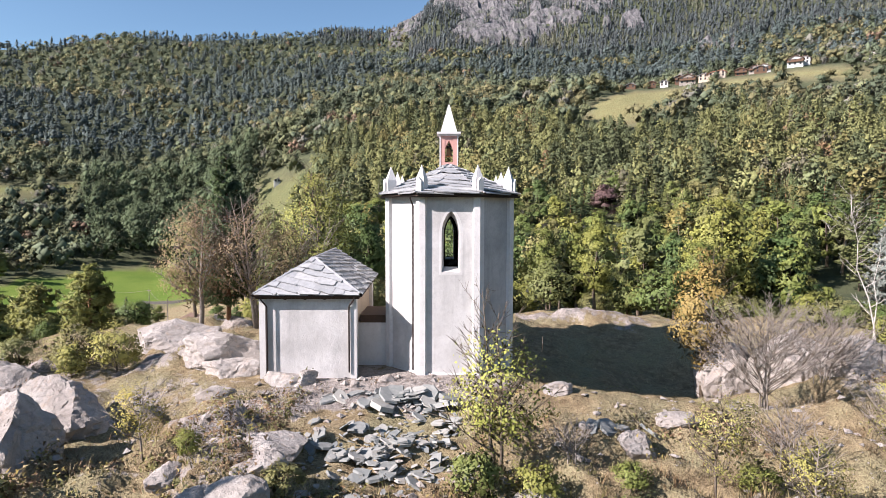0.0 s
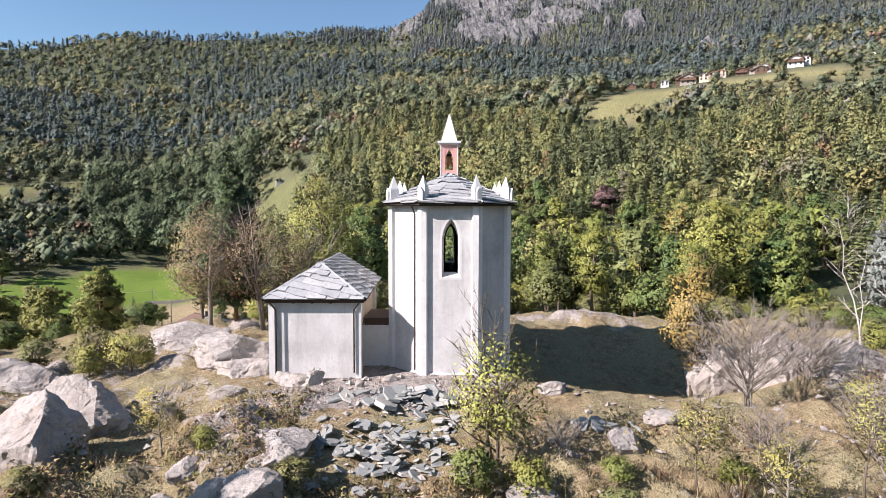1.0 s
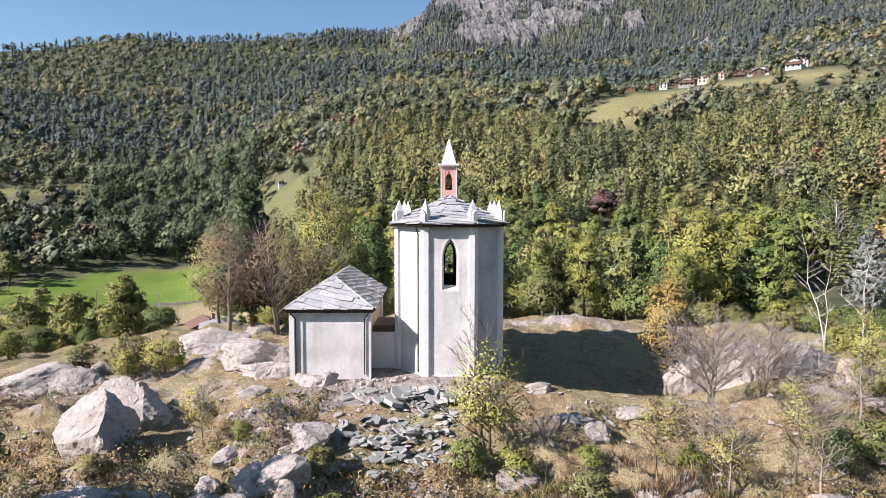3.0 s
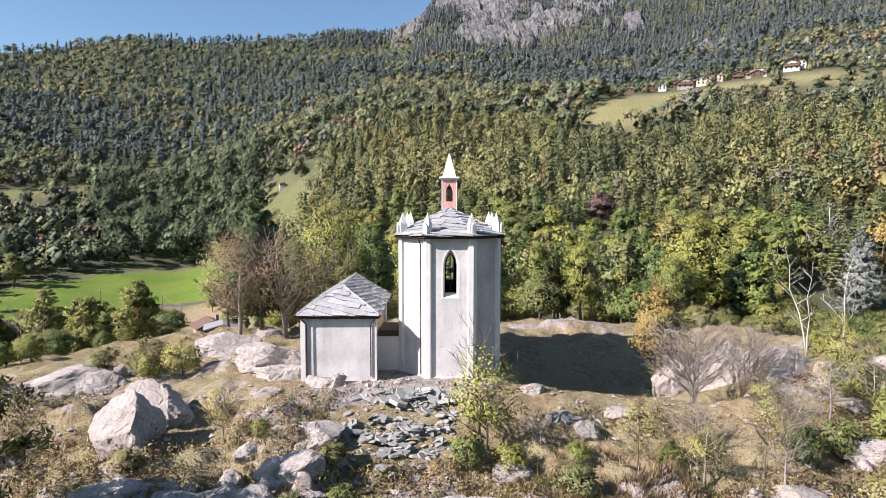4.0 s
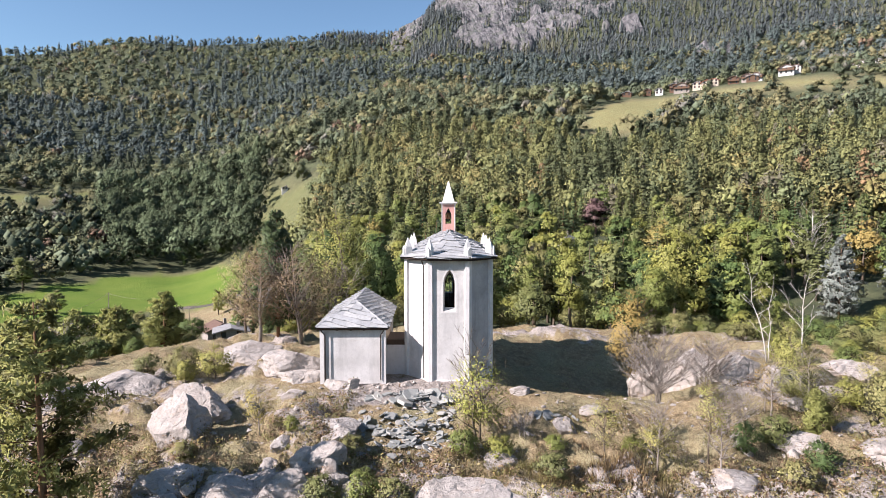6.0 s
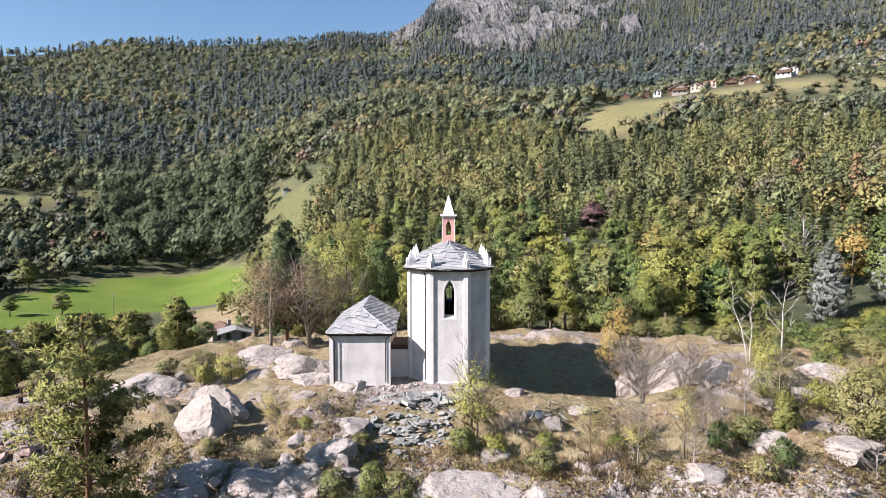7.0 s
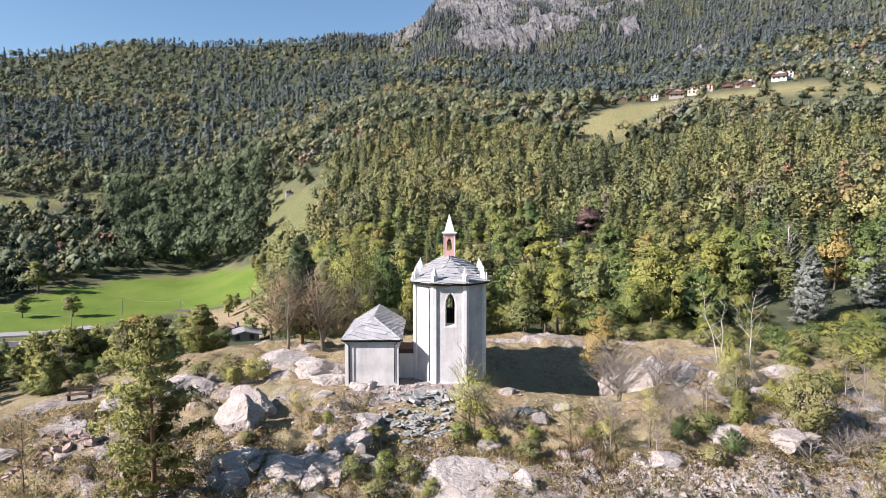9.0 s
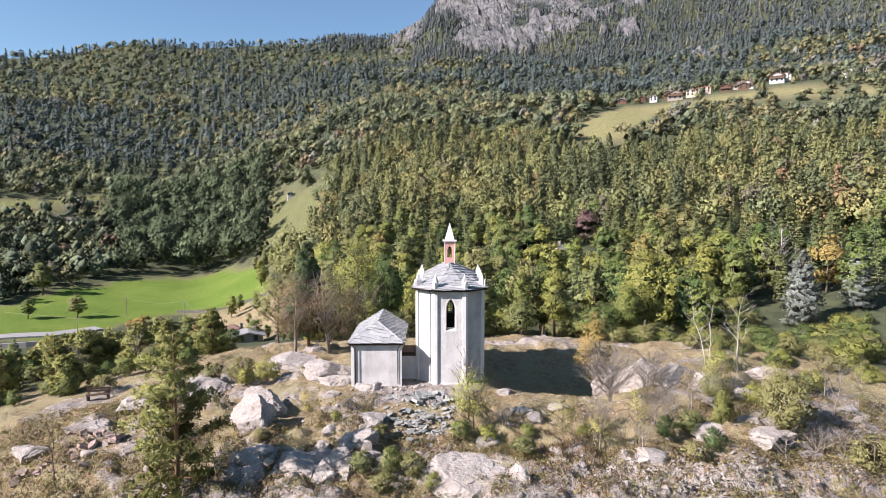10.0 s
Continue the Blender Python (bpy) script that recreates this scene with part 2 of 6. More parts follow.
M_NEEDLE_PINE = foliage("pine_needles", (0.0, (0.29, 0.31, 0.082)), (1.0, (0.33, 0.335, 0.095)), through=0.25)
M_NEEDLE_BLUE = foliage("blue_needles", (0.0, (0.25, 0.285, 0.225)), (1.0, (0.28, 0.31, 0.25)), through=0.1)
M_LARCH = foliage("larch_needles", (0.0, (0.173, 0.217, 0.076)), (0.5, (0.236, 0.255, 0.087)), (1.0, (0.134, 0.182, 0.066)), through=0.2)


def forest_mat():
    m = Mat("forest_leaves", rough=0.8, spec=0.1)
    n = m.noise(1.1, 6, 0.72)
    fine = m.noise(3.4, 4, 0.7)
    tone = m.ramp(m.math("ADD", m.math("MULTIPLY", n, 0.6), m.math("MULTIPLY", fine, 0.4)), (0.36, 0.86), (0.5, 1.0), (0.64, 1.2))
    return m.leafy(m.mix(1.0, m.attr("tint"), tone, "MULTIPLY"), 0.12).m


M_FOREST = forest_mat()
M_GRASS = foliage("dry_grass", through=0.2, own=False)

# ---------------------------------------------------------------- mesh tools


def link(name, bm, material, smooth=False):
    me = bpy.data.meshes.new(name)
    bm.normal_update()
    bm.to_mesh(me)
    bm.free()
    me.materials.append(material)
    if smooth:
        me.polygons.foreach_set("use_smooth", [True] * len(me.polygons))
    return new(name, me)


def part(name, bm, material, parent, label="", smooth=False):
    ob = link(name, bm, material, smooth)
    ob.parent = parent
    if label:
        tagged(ob, label)
    return ob


def rounded(V, blend=0.62, lift=0.25):
    """Turn loose faces outward from the middle of their crown; also gives the rounded directions they shade by."""
    P = V.mean(1)
    d = (P - P.mean(0)) / (P.std(0) + 1e-6)
    d /= np.linalg.norm(d, axis=1, keepdims=True) + 1e-9
    f = np.cross(V[:, 1] - V[:, 0], V[:, 2] - V[:, 0])
    f /= np.linalg.norm(f, axis=1, keepdims=True) + 1e-12
    back = (f * d).sum(1) < 0
    V = V.copy()
    V[back] = V[back][:, ::-1]
    f[back] *= -1
    n = d * blend + f * (1 - blend) + np.array([0, 0, lift])
    return V, n / np.linalg.norm(n, axis=1, keepdims=True)


def soup(name, verts, sides, material, tint=None, facing=None):
    """A mesh of loose faces: verts (n, sides, 3)."""
    n = len(verts)
    if facing is None:
        verts, facing = rounded(verts)
    me = bpy.data.meshes.new(name)
    me.vertices.add(n * sides)
    me.vertices.foreach_set("co", np.ascontiguousarray(verts, dtype=np.float32).ravel())
    me.loops.add(n * sides)
    me.loops.foreach_set("vertex_index", np.arange(n * sides, dtype=np.int32))
    me.polygons.add(n)
    me.polygons.foreach_set("loop_start", np.arange(0, n * sides, sides, dtype=np.int32))
    me.attributes.new("round", "FLOAT_VECTOR", "POINT").data.foreach_set("vector", np.repeat(facing, sides, axis=0).astype(np.float32).ravel())
    if tint is not None:
        a = me.attributes.new("tint", "FLOAT_COLOR", "POINT")
        col = np.ones((n, sides, 4), dtype=np.float32)
        col[:, :, :3] = tint[:, None, :]
        a.data.foreach_set("color", col.ravel())
    me.materials.append(material)
    me.update(calc_edges=True)
    return me


def upward(V, spread, rng):
    """Directions for ground cover: up, with some spread."""
    n = rng.normal(0, spread, (len(V), 3)) + np.array([0, 0, 1.0])
    return n / np.linalg.norm(n, axis=1, keepdims=True)


def box(bm, x0, x1, y0, y1, z0, z1, m=None):
    c = Matrix.Translation(((x0 + x1) / 2, (y0 + y1) / 2, (z0 + z1) / 2)) @ Matrix.Diagonal((x1 - x0, y1 - y0, z1 - z0, 1))
    return bmesh.ops.create_cube(bm, size=1, matrix=(m @ c) if m is not None else c)["verts"]


def boxed(*a, bevel=0.0, m=None):
    bm = bmesh.new()
    box(bm, *a, m=m)
    if bevel:
        bmesh.ops.bevel(bm, geom=bm.edges[:], offset=bevel, segments=2, affect="EDGES")
    return bm


def prism(bm, pts, z0, z1):
    """An upright prism over a plan polygon."""
    lo = [bm.verts.new((x, y, z0)) for x, y in pts]
    hi = [bm.verts.new((x, y, z1)) for x, y in pts]
    n = len(pts)
    bm.faces.new(lo[::-1])
    bm.faces.new(hi)
    for i in range(n):
        bm.faces.new((lo[i], lo[(i + 1) % n], hi[(i + 1) % n], hi[i]))


def tube(bm, pts, radii, sides=6):
    """A tapered tube along points."""
    rings = []
    for i, p in enumerate(pts):
        p = Vector(p)
        d = (Vector(pts[min(i + 1, len(pts) - 1)]) - Vector(pts[max(i - 1, 0)])).normalized()
        a = d.orthogonal().normalized()
        b = d.cross(a)
        rings.append([bm.verts.new(p + radii[i] * (math.cos(t) * a + math.sin(t) * b)) for t in (2 * math.pi * k / sides for k in range(sides))])
    for r, s in zip(rings, rings[1:]):
        for k in range(sides):
            bm.faces.new((r[k], r[(k + 1) % sides], s[(k + 1) % sides], s[k]))
    bm.faces.new(rings[-1])
    bm.faces.new(rings[0][::-1])


# ---------------------------------------------------------------- the lie of the land


def hash2(i, j, k):
    h = (i.astype(np.int64) * 374761393 + j.astype(np.int64) * 668265263 + k * 982451653) & 0x7FFFFFFF
    h = ((h ^ (h >> 13)) * 1274126177) & 0x7FFFFFFF
    return ((h ^ (h >> 16)) & 0xFFFF) / 65535.0


def vnoise(x, y, k=0):
    x, y = np.asarray(x, float), np.asarray(y, float)
    i, j = np.floor(x), np.floor(y)
    fx, fy = x - i, y - j
    fx, fy = fx * fx * (3 - 2 * fx), fy * fy * (3 - 2 * fy)
    a, b = hash2(i, j, k), hash2(i + 1, j, k)
    c, d = hash2(i, j + 1, k), hash2(i + 1, j + 1, k)
    return (a + (b - a) * fx) * (1 - fy) + (c + (d - c) * fx) * fy - 0.5


def fbm(x, y, octaves=4, k=0):
    s, f, a = 0, 1.0, 1.0
    for o in range(octaves):
        s, f, a = s + a * vnoise(x * f + 17.3 * o, y * f - 9.1 * o, k + o), f * 2.03, a * 0.5
    return s


def smooth(a, b, v):
    t = np.clip((v - a) / (b - a), 0, 1)
    return t * t * (3 - 2 * t)


LEFT_R = (0, 45, 90, 130, 200, 250, 310, 345, 390, 430, 510, 700, 1000, 1300, 3000)
LEFT_Z = (-7, -9, -17, -22, -24, -22, -15, -2, 20, 24, 46, 142, 274, 240, 230)
RIGHT_R = (0, 45, 60, 100, 150, 200, 265, 285, 318, 400, 445, 520, 700, 1000, 1110, 1500, 2200, 3000)
RIGHT_Z = (-8, -8, -10, -9, 0, 12, 29, 36, 51, 76, 84, 103, 172, 335, 408, 430, 430, 400)


RIDGE_PHI = (-1.0, -0.626, -0.563, -0.516, -0.473, -0.421, -0.382, -0.301, -0.216, -0.172, -0.091, 0.1)
RIDGE_RISE = (0.232, 0.258, 0.265, 0.2738, 0.2808, 0.2755, 0.2738, 0.2755, 0.2808, 0.2868, 0.2851, 0.285)


def polar(x, y):
    return np.hypot(x - 0.5, y + 0.8), np.arctan2(x - 0.5, y + 0.8)


def land(x, y):
    """Height of the ground."""
    x, y = np.asarray(x, float), np.asarray(y, float)
    r, phi = polar(x, y)
    left = np.interp(r, LEFT_R, LEFT_Z)
    # the wooded hill climbs to a skyline whose rise differs with the bearing
    crest = np.interp(phi, RIDGE_PHI, RIDGE_RISE) * np.cos(phi) * 1000 - 4
    climb = 46 + (crest - 46) * np.clip((r - 510) / 490, 0, 1) ** 1.05 - 0.10 * np.maximum(0, r - 1000)
    left = np.where(r > 510, climb, left)
    right = np.interp(r, RIGHT_R, RIGHT_Z)
    far = smooth(550, 900, r)
    edge = phi + 0.02 * fbm(x / 60, y / 60, 3, 5) * far
    w = smooth(-0.45, -0.05, phi) * (1 - far) + smooth(-0.112, 0.01, edge) * far
    right = right + smooth(0.30, 0.55, phi) * smooth(340, 400, r) * 7
    front = left * (1 - w) + right * w
    behind = np.interp(r, (0, 45, 120, 400, 1500, 3000), (-7, -9, -20, -50, -40, 320))
    v = smooth(1.0, 1.7, np.abs(phi))
    base = front * (1 - v) + behind * v
    rough = smooth(60, 400, r)
    base = base + rough * (fbm(x / 90, y / 90, 4, 3) * 10 * (1 - 0.5 * far) + far * fbm(x / 150, y / 150, 5, 8) * 30 * (0.2 + w))
    # the rocky knoll that carries the chapel
    q = knoll_q(x, y)
    k = -0.35 - np.where(q < 1.3, 1.5 * q * q, 2.535 + 4.2 * (q - 1.3))
    k = k - 1.5 * np.exp(-(((x - 13.5) / 6.5) ** 2 + ((y - 32) / 6) ** 2))
    k = k - 1.1 * smooth(2.5, 5.0, x) * smooth(20.5, 24.5, y) * smooth(39, 32, y) * smooth(17, 13, x)
    flat = smooth(1.25, 0.8, np.hypot((x + 3) / 7.0, (y - 27) / 7.0))
    bumps = fbm(x / 5.5, y / 5.5, 4, 21) * 0.9 + np.abs(fbm(x / 2.2, y / 2.2, 4, 33)) * 0.7 - 0.15
    s = fbm(x / 3.1 + y / 9, y / 2.3, 3, 44)
    bumps = bumps + (smooth(0.05, 0.12, s) * 0.35 + smooth(0.22, 0.30, s) * 0.35) * smooth(0.25, 0.6, q) * smooth(-0.1, 0.15, fbm(x / 9, y / 9, 2, 47) + 0.35 * smooth(22, 12, y))
    k = k * (1 - 0.75 * flat) + flat * -0.32 + bumps * (1 - 0.85 * flat) * smooth(1.9, 1.2, q)
    d = np.clip(0.5 + 0.5 * (k - base) / 2.0, 0, 1)
    return base * (1 - d) + k * d + 2.0 * d * (1 - d) * 0.5


def gz(x, y):
    return float(land(x, y))


MEADOW = [(-210, 110), (-210, 205), (-152, 187), (-148, 220), (-136, 237), (-125, 254), (-101, 259), (-71, 225), (-57, 176), (-91, 190), (-98, 173), (-105, 146)]
FIELD = [(-90, 188), (-57, 175), (-41, 144), (-38, 120), (-57, 135), (-72, 150)]
BARE = [(-48, 256), (-33, 237), (-26, 193), (-39, 208)]
TONGUE = [(-73, 227), (-93, 286), (-95, 313), (-100, 331), (-62, 295), (-58, 271), (-49, 206), (-47, 186)]
CLEARING = [(-245, 280), (-245, 302), (-218, 312), (-200, 333), (-192, 318), (-213, 292)]
PASTURE = [(70, 306), (81, 334), (119, 375), (147, 356), (171, 349), (190, 340), (205, 335), (240, 318), (232, 300), (205, 318), (188, 322), (163, 332), (136, 327), (112, 314), (96, 297), (76, 293)]


def within(poly, x, y, soft=2.5, k=58, rag=5.0):
    """1 inside a plan outline with a ragged soft edge, 0 outside."""
    x, y = np.asarray(x, float), np.asarray(y, float)
    x, y = x + rag * fbm(x / 14, y / 14, 3, k), y + rag * fbm(x / 14 + 7, y / 14, 3, k + 1)
    inside, near = np.zeros(x.shape, bool), np.full(x.shape, 1e9)
    for (ax, ay), (bx, by) in zip(poly, poly[1:] + poly[:1]):
        cross = (ay > y) != (by > y)
        inside ^= cross & (x < (bx - ax) * (y - ay) / (by - ay + 1e-9) + ax)
        t = np.clip(((x - ax) * (bx - ax) + (y - ay) * (by - ay)) / ((bx - ax) ** 2 + (by - ay) ** 2), 0, 1)
        near = np.minimum(near, np.hypot(x - ax - t * (bx - ax), y - ay - t * (by - ay)))
    return smooth(-soft, soft, np.where(inside, near, -near))


def meadow_end(phi):
    """How far the valley meadow reaches at a bearing."""
    return np.interp(phi, (-0.75, -0.69, -0.59, -0.457, -0.373, -0.307, -0.29), (236, 243, 269, 288, 284, 255, 330))


def field_mask(x, y):
    """Dry mown field beside the meadow and a bare patch above it."""
    return np.maximum(within(FIELD, x, y), within(BARE, x, y))


def meadow_mask(x, y):
    return np.maximum(within(MEADOW, x, y, 1.5, rag=2.0), 0.48 * within(TONGUE, x, y))


def pasture_mask(x, y):
    return within(PASTURE, x, y, 3.0, 62, 9.0)


def clearing_mask(x, y):
    return within(CLEARING, x, y, 3.0, 66)


def knoll_q(x, y):
    dy = y - 27
    return np.hypot((x - 1) / np.where(x < 1, 24, 30), np.where(dy < 0, dy / 15.5, dy / 20))


def build_ground():
    rad = np.concatenate([np.arange(0.3, 48, 0.24), 48 * 1.046 ** np.arange(0, 94)])
    n = 450
    ang = np.linspace(0, 2 * np.pi, n, endpoint=False)
    R, A = np.meshgrid(rad, ang, indexing="ij")
    X, Y = R * np.sin(A), 20 + R * np.cos(A)
    Z = land(X, Y)
    co = np.stack([X, Y, Z], -1).reshape(-1, 3)
    i, j = np.meshgrid(np.arange(len(rad) - 1), np.arange(n), indexing="ij")
    a, b = i * n + j, i * n + (j + 1) % n
    quads = np.stack([a, b, b + n, a + n], -1).reshape(-1, 4)
    co = np.vstack([co, [[0, 20, gz(0, 20)]]])
    me = bpy.data.meshes.new("ground")
    fan = [(len(co) - 1, (k + 1) % n, k) for k in range(n)]
    me.vertices.add(len(co))
    me.vertices.foreach_set("co", co.astype(np.float32).ravel())
    me.loops.add(len(quads) * 4 + 3 * n)
    me.loops.foreach_set("vertex_index", np.concatenate([quads.ravel(), np.array(fan).ravel()]).astype(np.int32))
    me.polygons.add(len(quads) + n)
    me.polygons.foreach_set("loop_start", np.concatenate([np.arange(len(quads)) * 4, len(quads) * 4 + 3 * np.arange(n)]).astype(np.int32))
    me.polygons.foreach_set("use_smooth", np.ones(len(quads) + n, dtype=bool))
    x, y = co[:, 0], co[:, 1]
    r, phi = polar(x, y)
    q = knoll_q(x, y)
    rocky = (0.20 + 0.6 * fbm(x / 6, y / 6, 3, 61) + 0.12 * smooth(4, 16, np.hypot(x, y - 24)) * (y < 24) + 0.2 * smooth(0.05, 0.12, fbm(x / 3.1 + y / 9, y / 2.3, 3, 44))) * smooth(1.9, 1.3, q)
    rocky = rocky + 0.6 * np.exp(-(((x + 1.5) / 5.5) ** 2 + ((y - 21.5) / 2.6) ** 2))
    rocky = rocky * (1 - 0.8 * np.exp(-(((x - 11) / 7) ** 2 + ((y - 27) / 9) ** 2)))
    green = np.maximum(np.maximum(meadow_mask(x, y), 0.6 * clearing_mask(x, y)), 0.34 * pasture_mask(x, y))
    woods = smooth(1.5, 2.2, q) * (1 - np.maximum(np.maximum(meadow_mask(x, y), field_mask(x, y)), np.maximum(pasture_mask(x, y), clearing_mask(x, y))))
    cov = np.ones((len(co), 4), dtype=np.float32)
    cov[:, 0], cov[:, 1], cov[:, 2] = np.clip(rocky, 0, 1), green, woods
    at = me.attributes.new("cover", "FLOAT_COLOR", "POINT")
    at.data.foreach_set("color", cov.ravel())
    me.materials.append(M_GROUND)
    me.update(calc_edges=True)
    return tagged(new("ground", me), "dry grassy rocky knoll, green valley meadow and mountain slopes", "ground", kind="structure")


build_ground()

# ---------------------------------------------------------------- the chapel
AX, FRONT, BACK = 0.62, 23.85, 33.6        # axis, apse front and far gable
HALF_F, HALF_S, SHOULDER = 1.15, 2.55, 25.25
FOOT, EAVE = -3.2, 6.78


def outline(off):
    """Half octagon apse and straight nave, pushed out by off; anticlockwise from above."""
    s = off * math.tan(radians(22.5))
    return [(AX - HALF_F - s, FRONT - off), (AX + HALF_F + s, FRONT - off), (AX + HALF_S + off, SHOULDER - s),
            (AX + HALF_S + off, BACK + off), (AX - HALF_S - off, BACK + off), (AX - HALF_S - off, SHOULDER - s)]


def arch(half, z0, z_spring, z_top, n=7):
    """Outline of a pointed opening, in its own plane."""
    pts = [(-half, z0), (half, z0), (half, z_spring)]
    for i in range(1, n):
        t = i / n
        pts.append((half * math.cos(t * math.pi / 2) ** 0.75, z_spring + (z_top - z_spring) * t ** 0.85))
    pts.append((0, z_top))
    for i in range(n - 1, 0, -1):
        t = i / n
        pts.append((-half * math.cos(t * math.pi / 2) ** 0.75, z_spring + (z_top - z_spring) * t ** 0.85))
    pts.append((-half, z_spring))
    return pts


def pierced_wall(bm, x0, x1, y0, y1, z0, z1, cx, outer, inner):
    """A wall in the plane of x and z with an opening splayed from the outer to the inner outline."""
    a = [bm.verts.new((cx + x, y0, z)) for x, z in outer]
    b = [bm.verts.new((cx + x, y1, z)) for x, z in inner]
    n = len(a)
    for y, loop, flip in ((y0, a, False), (y1, b, True)):
        c = [bm.verts.new(p) for p in ((x0, y, z0), (x1, y, z0), (x1, y, z1), (x0, y, z1))]
        top = max(range(n), key=lambda i: loop[i].co.z)
        f = [(c[0], c[1], loop[1], loop[0]), (c[1], c[2], *loop[top:0:-1]), (c[2], c[3], loop[top]), (c[3], c[0], loop[0], *loop[:top - 1:-1])]
        for face in f:
            bm.faces.new(face[::-1] if flip else face)
    for i in range(n):
        bm.faces.new((a[(i + 1) % n], a[i], b[i], b[(i + 1) % n]))


chapel = tagged(new("chapel"), "tall white plastered chapel with polygonal apse, slate roof and bell turret", "chapel")
chapel.location = (0, 0, 0)


def chapel_walls():
    t = 0.5
    o, i = outline(0), outline(-t)
    wbm = bmesh.new()
    pierced_wall(wbm, o[0][0], o[1][0], FRONT, FRONT + t, FOOT, EAVE, AX + 0.05, arch(0.37, 3.72, 5.2, 6.16), arch(0.275, 3.93, 5.15, 5.93))
    part("wall", wbm, M_PLASTER, chapel, "front apse wall of rough white plaster with a lancet opening")
    band = bmesh.new()
    ring = [[band.verts.new((AX + 0.05 + px, FRONT - lift, pz)) for px, pz in edge] for edge, lift in ((arch(0.37, 3.72, 5.2, 6.16), 0.0), (arch(0.37, 3.72, 5.2, 6.16), 0.006), (arch(0.47, 3.62, 5.24, 6.30), 0.006), (arch(0.47, 3.62, 5.24, 6.30), 0.0))]
    for p, q in zip(ring, ring[1:]):
        for k in range(len(p)):
            band.faces.new((p[k], p[(k + 1) % len(p)], q[(k + 1) % len(p)], q[k]))
    part("window_surround", band, M_SMOOTH, chapel, "smooth white plaster band round the lancet")
    for k in range(1, 6):
        a, b, c, d = o[k], o[(k + 1) % 6], i[(k + 1) % 6], i[k]
        bm = bmesh.new()
        if k == 3:
            pierced_wall(bm, b[0], a[0], BACK - t, BACK, FOOT, EAVE, AX, arch(0.28, 3.5, 4.9, 5.7), arch(0.24, 3.55, 4.9, 5.66))
        else:
            prism(bm, [a, b, c, d], FOOT, EAVE)
        part("wall", bm, M_SHADED_STAINED if k == 1 else M_PLASTER, chapel, "grey stained diagonal wall with its shade in the plaster colour" if k == 1 else "")
    # corner pilasters
    for k, (x, y) in enumerate(o):
        side = -1 if x < AX else 1
        bm = bmesh.new()
        if y < SHOULDER + 1:
            oo = outline(0.13)
            p, q = oo[k - 1], oo[(k + 1) % 6]
            v = Vector(oo[k])
            u1, u2 = (Vector(p) - v).normalized() * 0.24, (Vector(q) - v).normalized() * 0.24
            w = Vector(outline(-0.1)[k])
            poly = [v + u1, v, v + u2, w + u2 * 1.0, w, w + u1 * 1.0]
            prism(bm, [(c.x, c.y) for c in poly], FOOT, EAVE - 0.02)
        else:
            box(bm, x - 0.25, x + 0.25, y - 0.25, y + 0.12, FOOT, EAVE - 0.02)
        part("pilaster", bm, M_SMOOTH, chapel)
    for y in (29.2, 32.3):
        for s in (-1, 1):
            x = AX + s * HALF_S
            part("pilaster", boxed(x - 0.13, x + 0.13, y - 0.2, y + 0.2, FOOT, EAVE - 0.02), M_SMOOTH, chapel)
    bm = bmesh.new()
    prism(bm, outline(0.06), FOOT, -0.36)
    bmesh.ops.bevel(bm, geom=bm.edges[:], offset=0.03, segments=1, affect="EDGES")
    part("plinth", bm, M_PLASTER, chapel, "low rough plaster plinth")
    # floor inside
    bm = bmesh.new()
    prism(bm, outline(-0.3), -0.3, -0.2)
    part("floor_slab", bm, M_PLASTER, chapel)
    # window set deep in the lancet
    bm = bmesh.new()
    y = FRONT + 0.42
    inner, outer = arch(0.235, 3.98, 5.15, 5.87), arch(0.29, 3.91, 5.15, 5.95)
    a = [bm.verts.new((AX + 0.05 + px, y, pz)) for px, pz in outer]
    b = [bm.verts.new((AX + 0.05 + px, y, pz)) for px, pz in inner]
    for k in range(len(a)):
        bm.faces.new((a[k], a[(k + 1) % len(a)], b[(k + 1) % len(a)], b[k]))
    bmesh.ops.solidify(bm, geom=bm.faces[:], thickness=0.05)
    win = part("window", bm, M_WOOD_DARK, chapel, "pointed dark window frame")
    part("mullion", boxed(AX + 0.04, AX + 0.065, y, y + 0.04, 3.99, 5.86), M_IRON, win)
    for z in (4.45, 4.95, 5.42):
        part("glazing_bar", boxed(AX - 0.15, AX + 0.25, y + 0.005, y + 0.03, z - 0.012, z + 0.012), M_IRON, win)


chapel_walls()


def clip(poly, edge_a, edge_b):
    """The part of a convex outline to the left of the line from edge_a to edge_b."""
    (ax, ay), (bx, by) = edge_a, edge_b
    out = []
    for i, p in enumerate(poly):
        q = poly[(i + 1) % len(poly)]
        sp = (bx - ax) * (p[1] - ay) - (by - ay) * (p[0] - ax)
        sq = (bx - ax) * (q[1] - ay) - (by - ay) * (q[0] - ax)
        if sp >= 0:
            out.append(p)
        if sp * sq < 0:
            t = sp / (sp - sq)
            out.append((p[0] + t * (q[0] - p[0]), p[1] + t * (q[1] - p[1])))
    return out


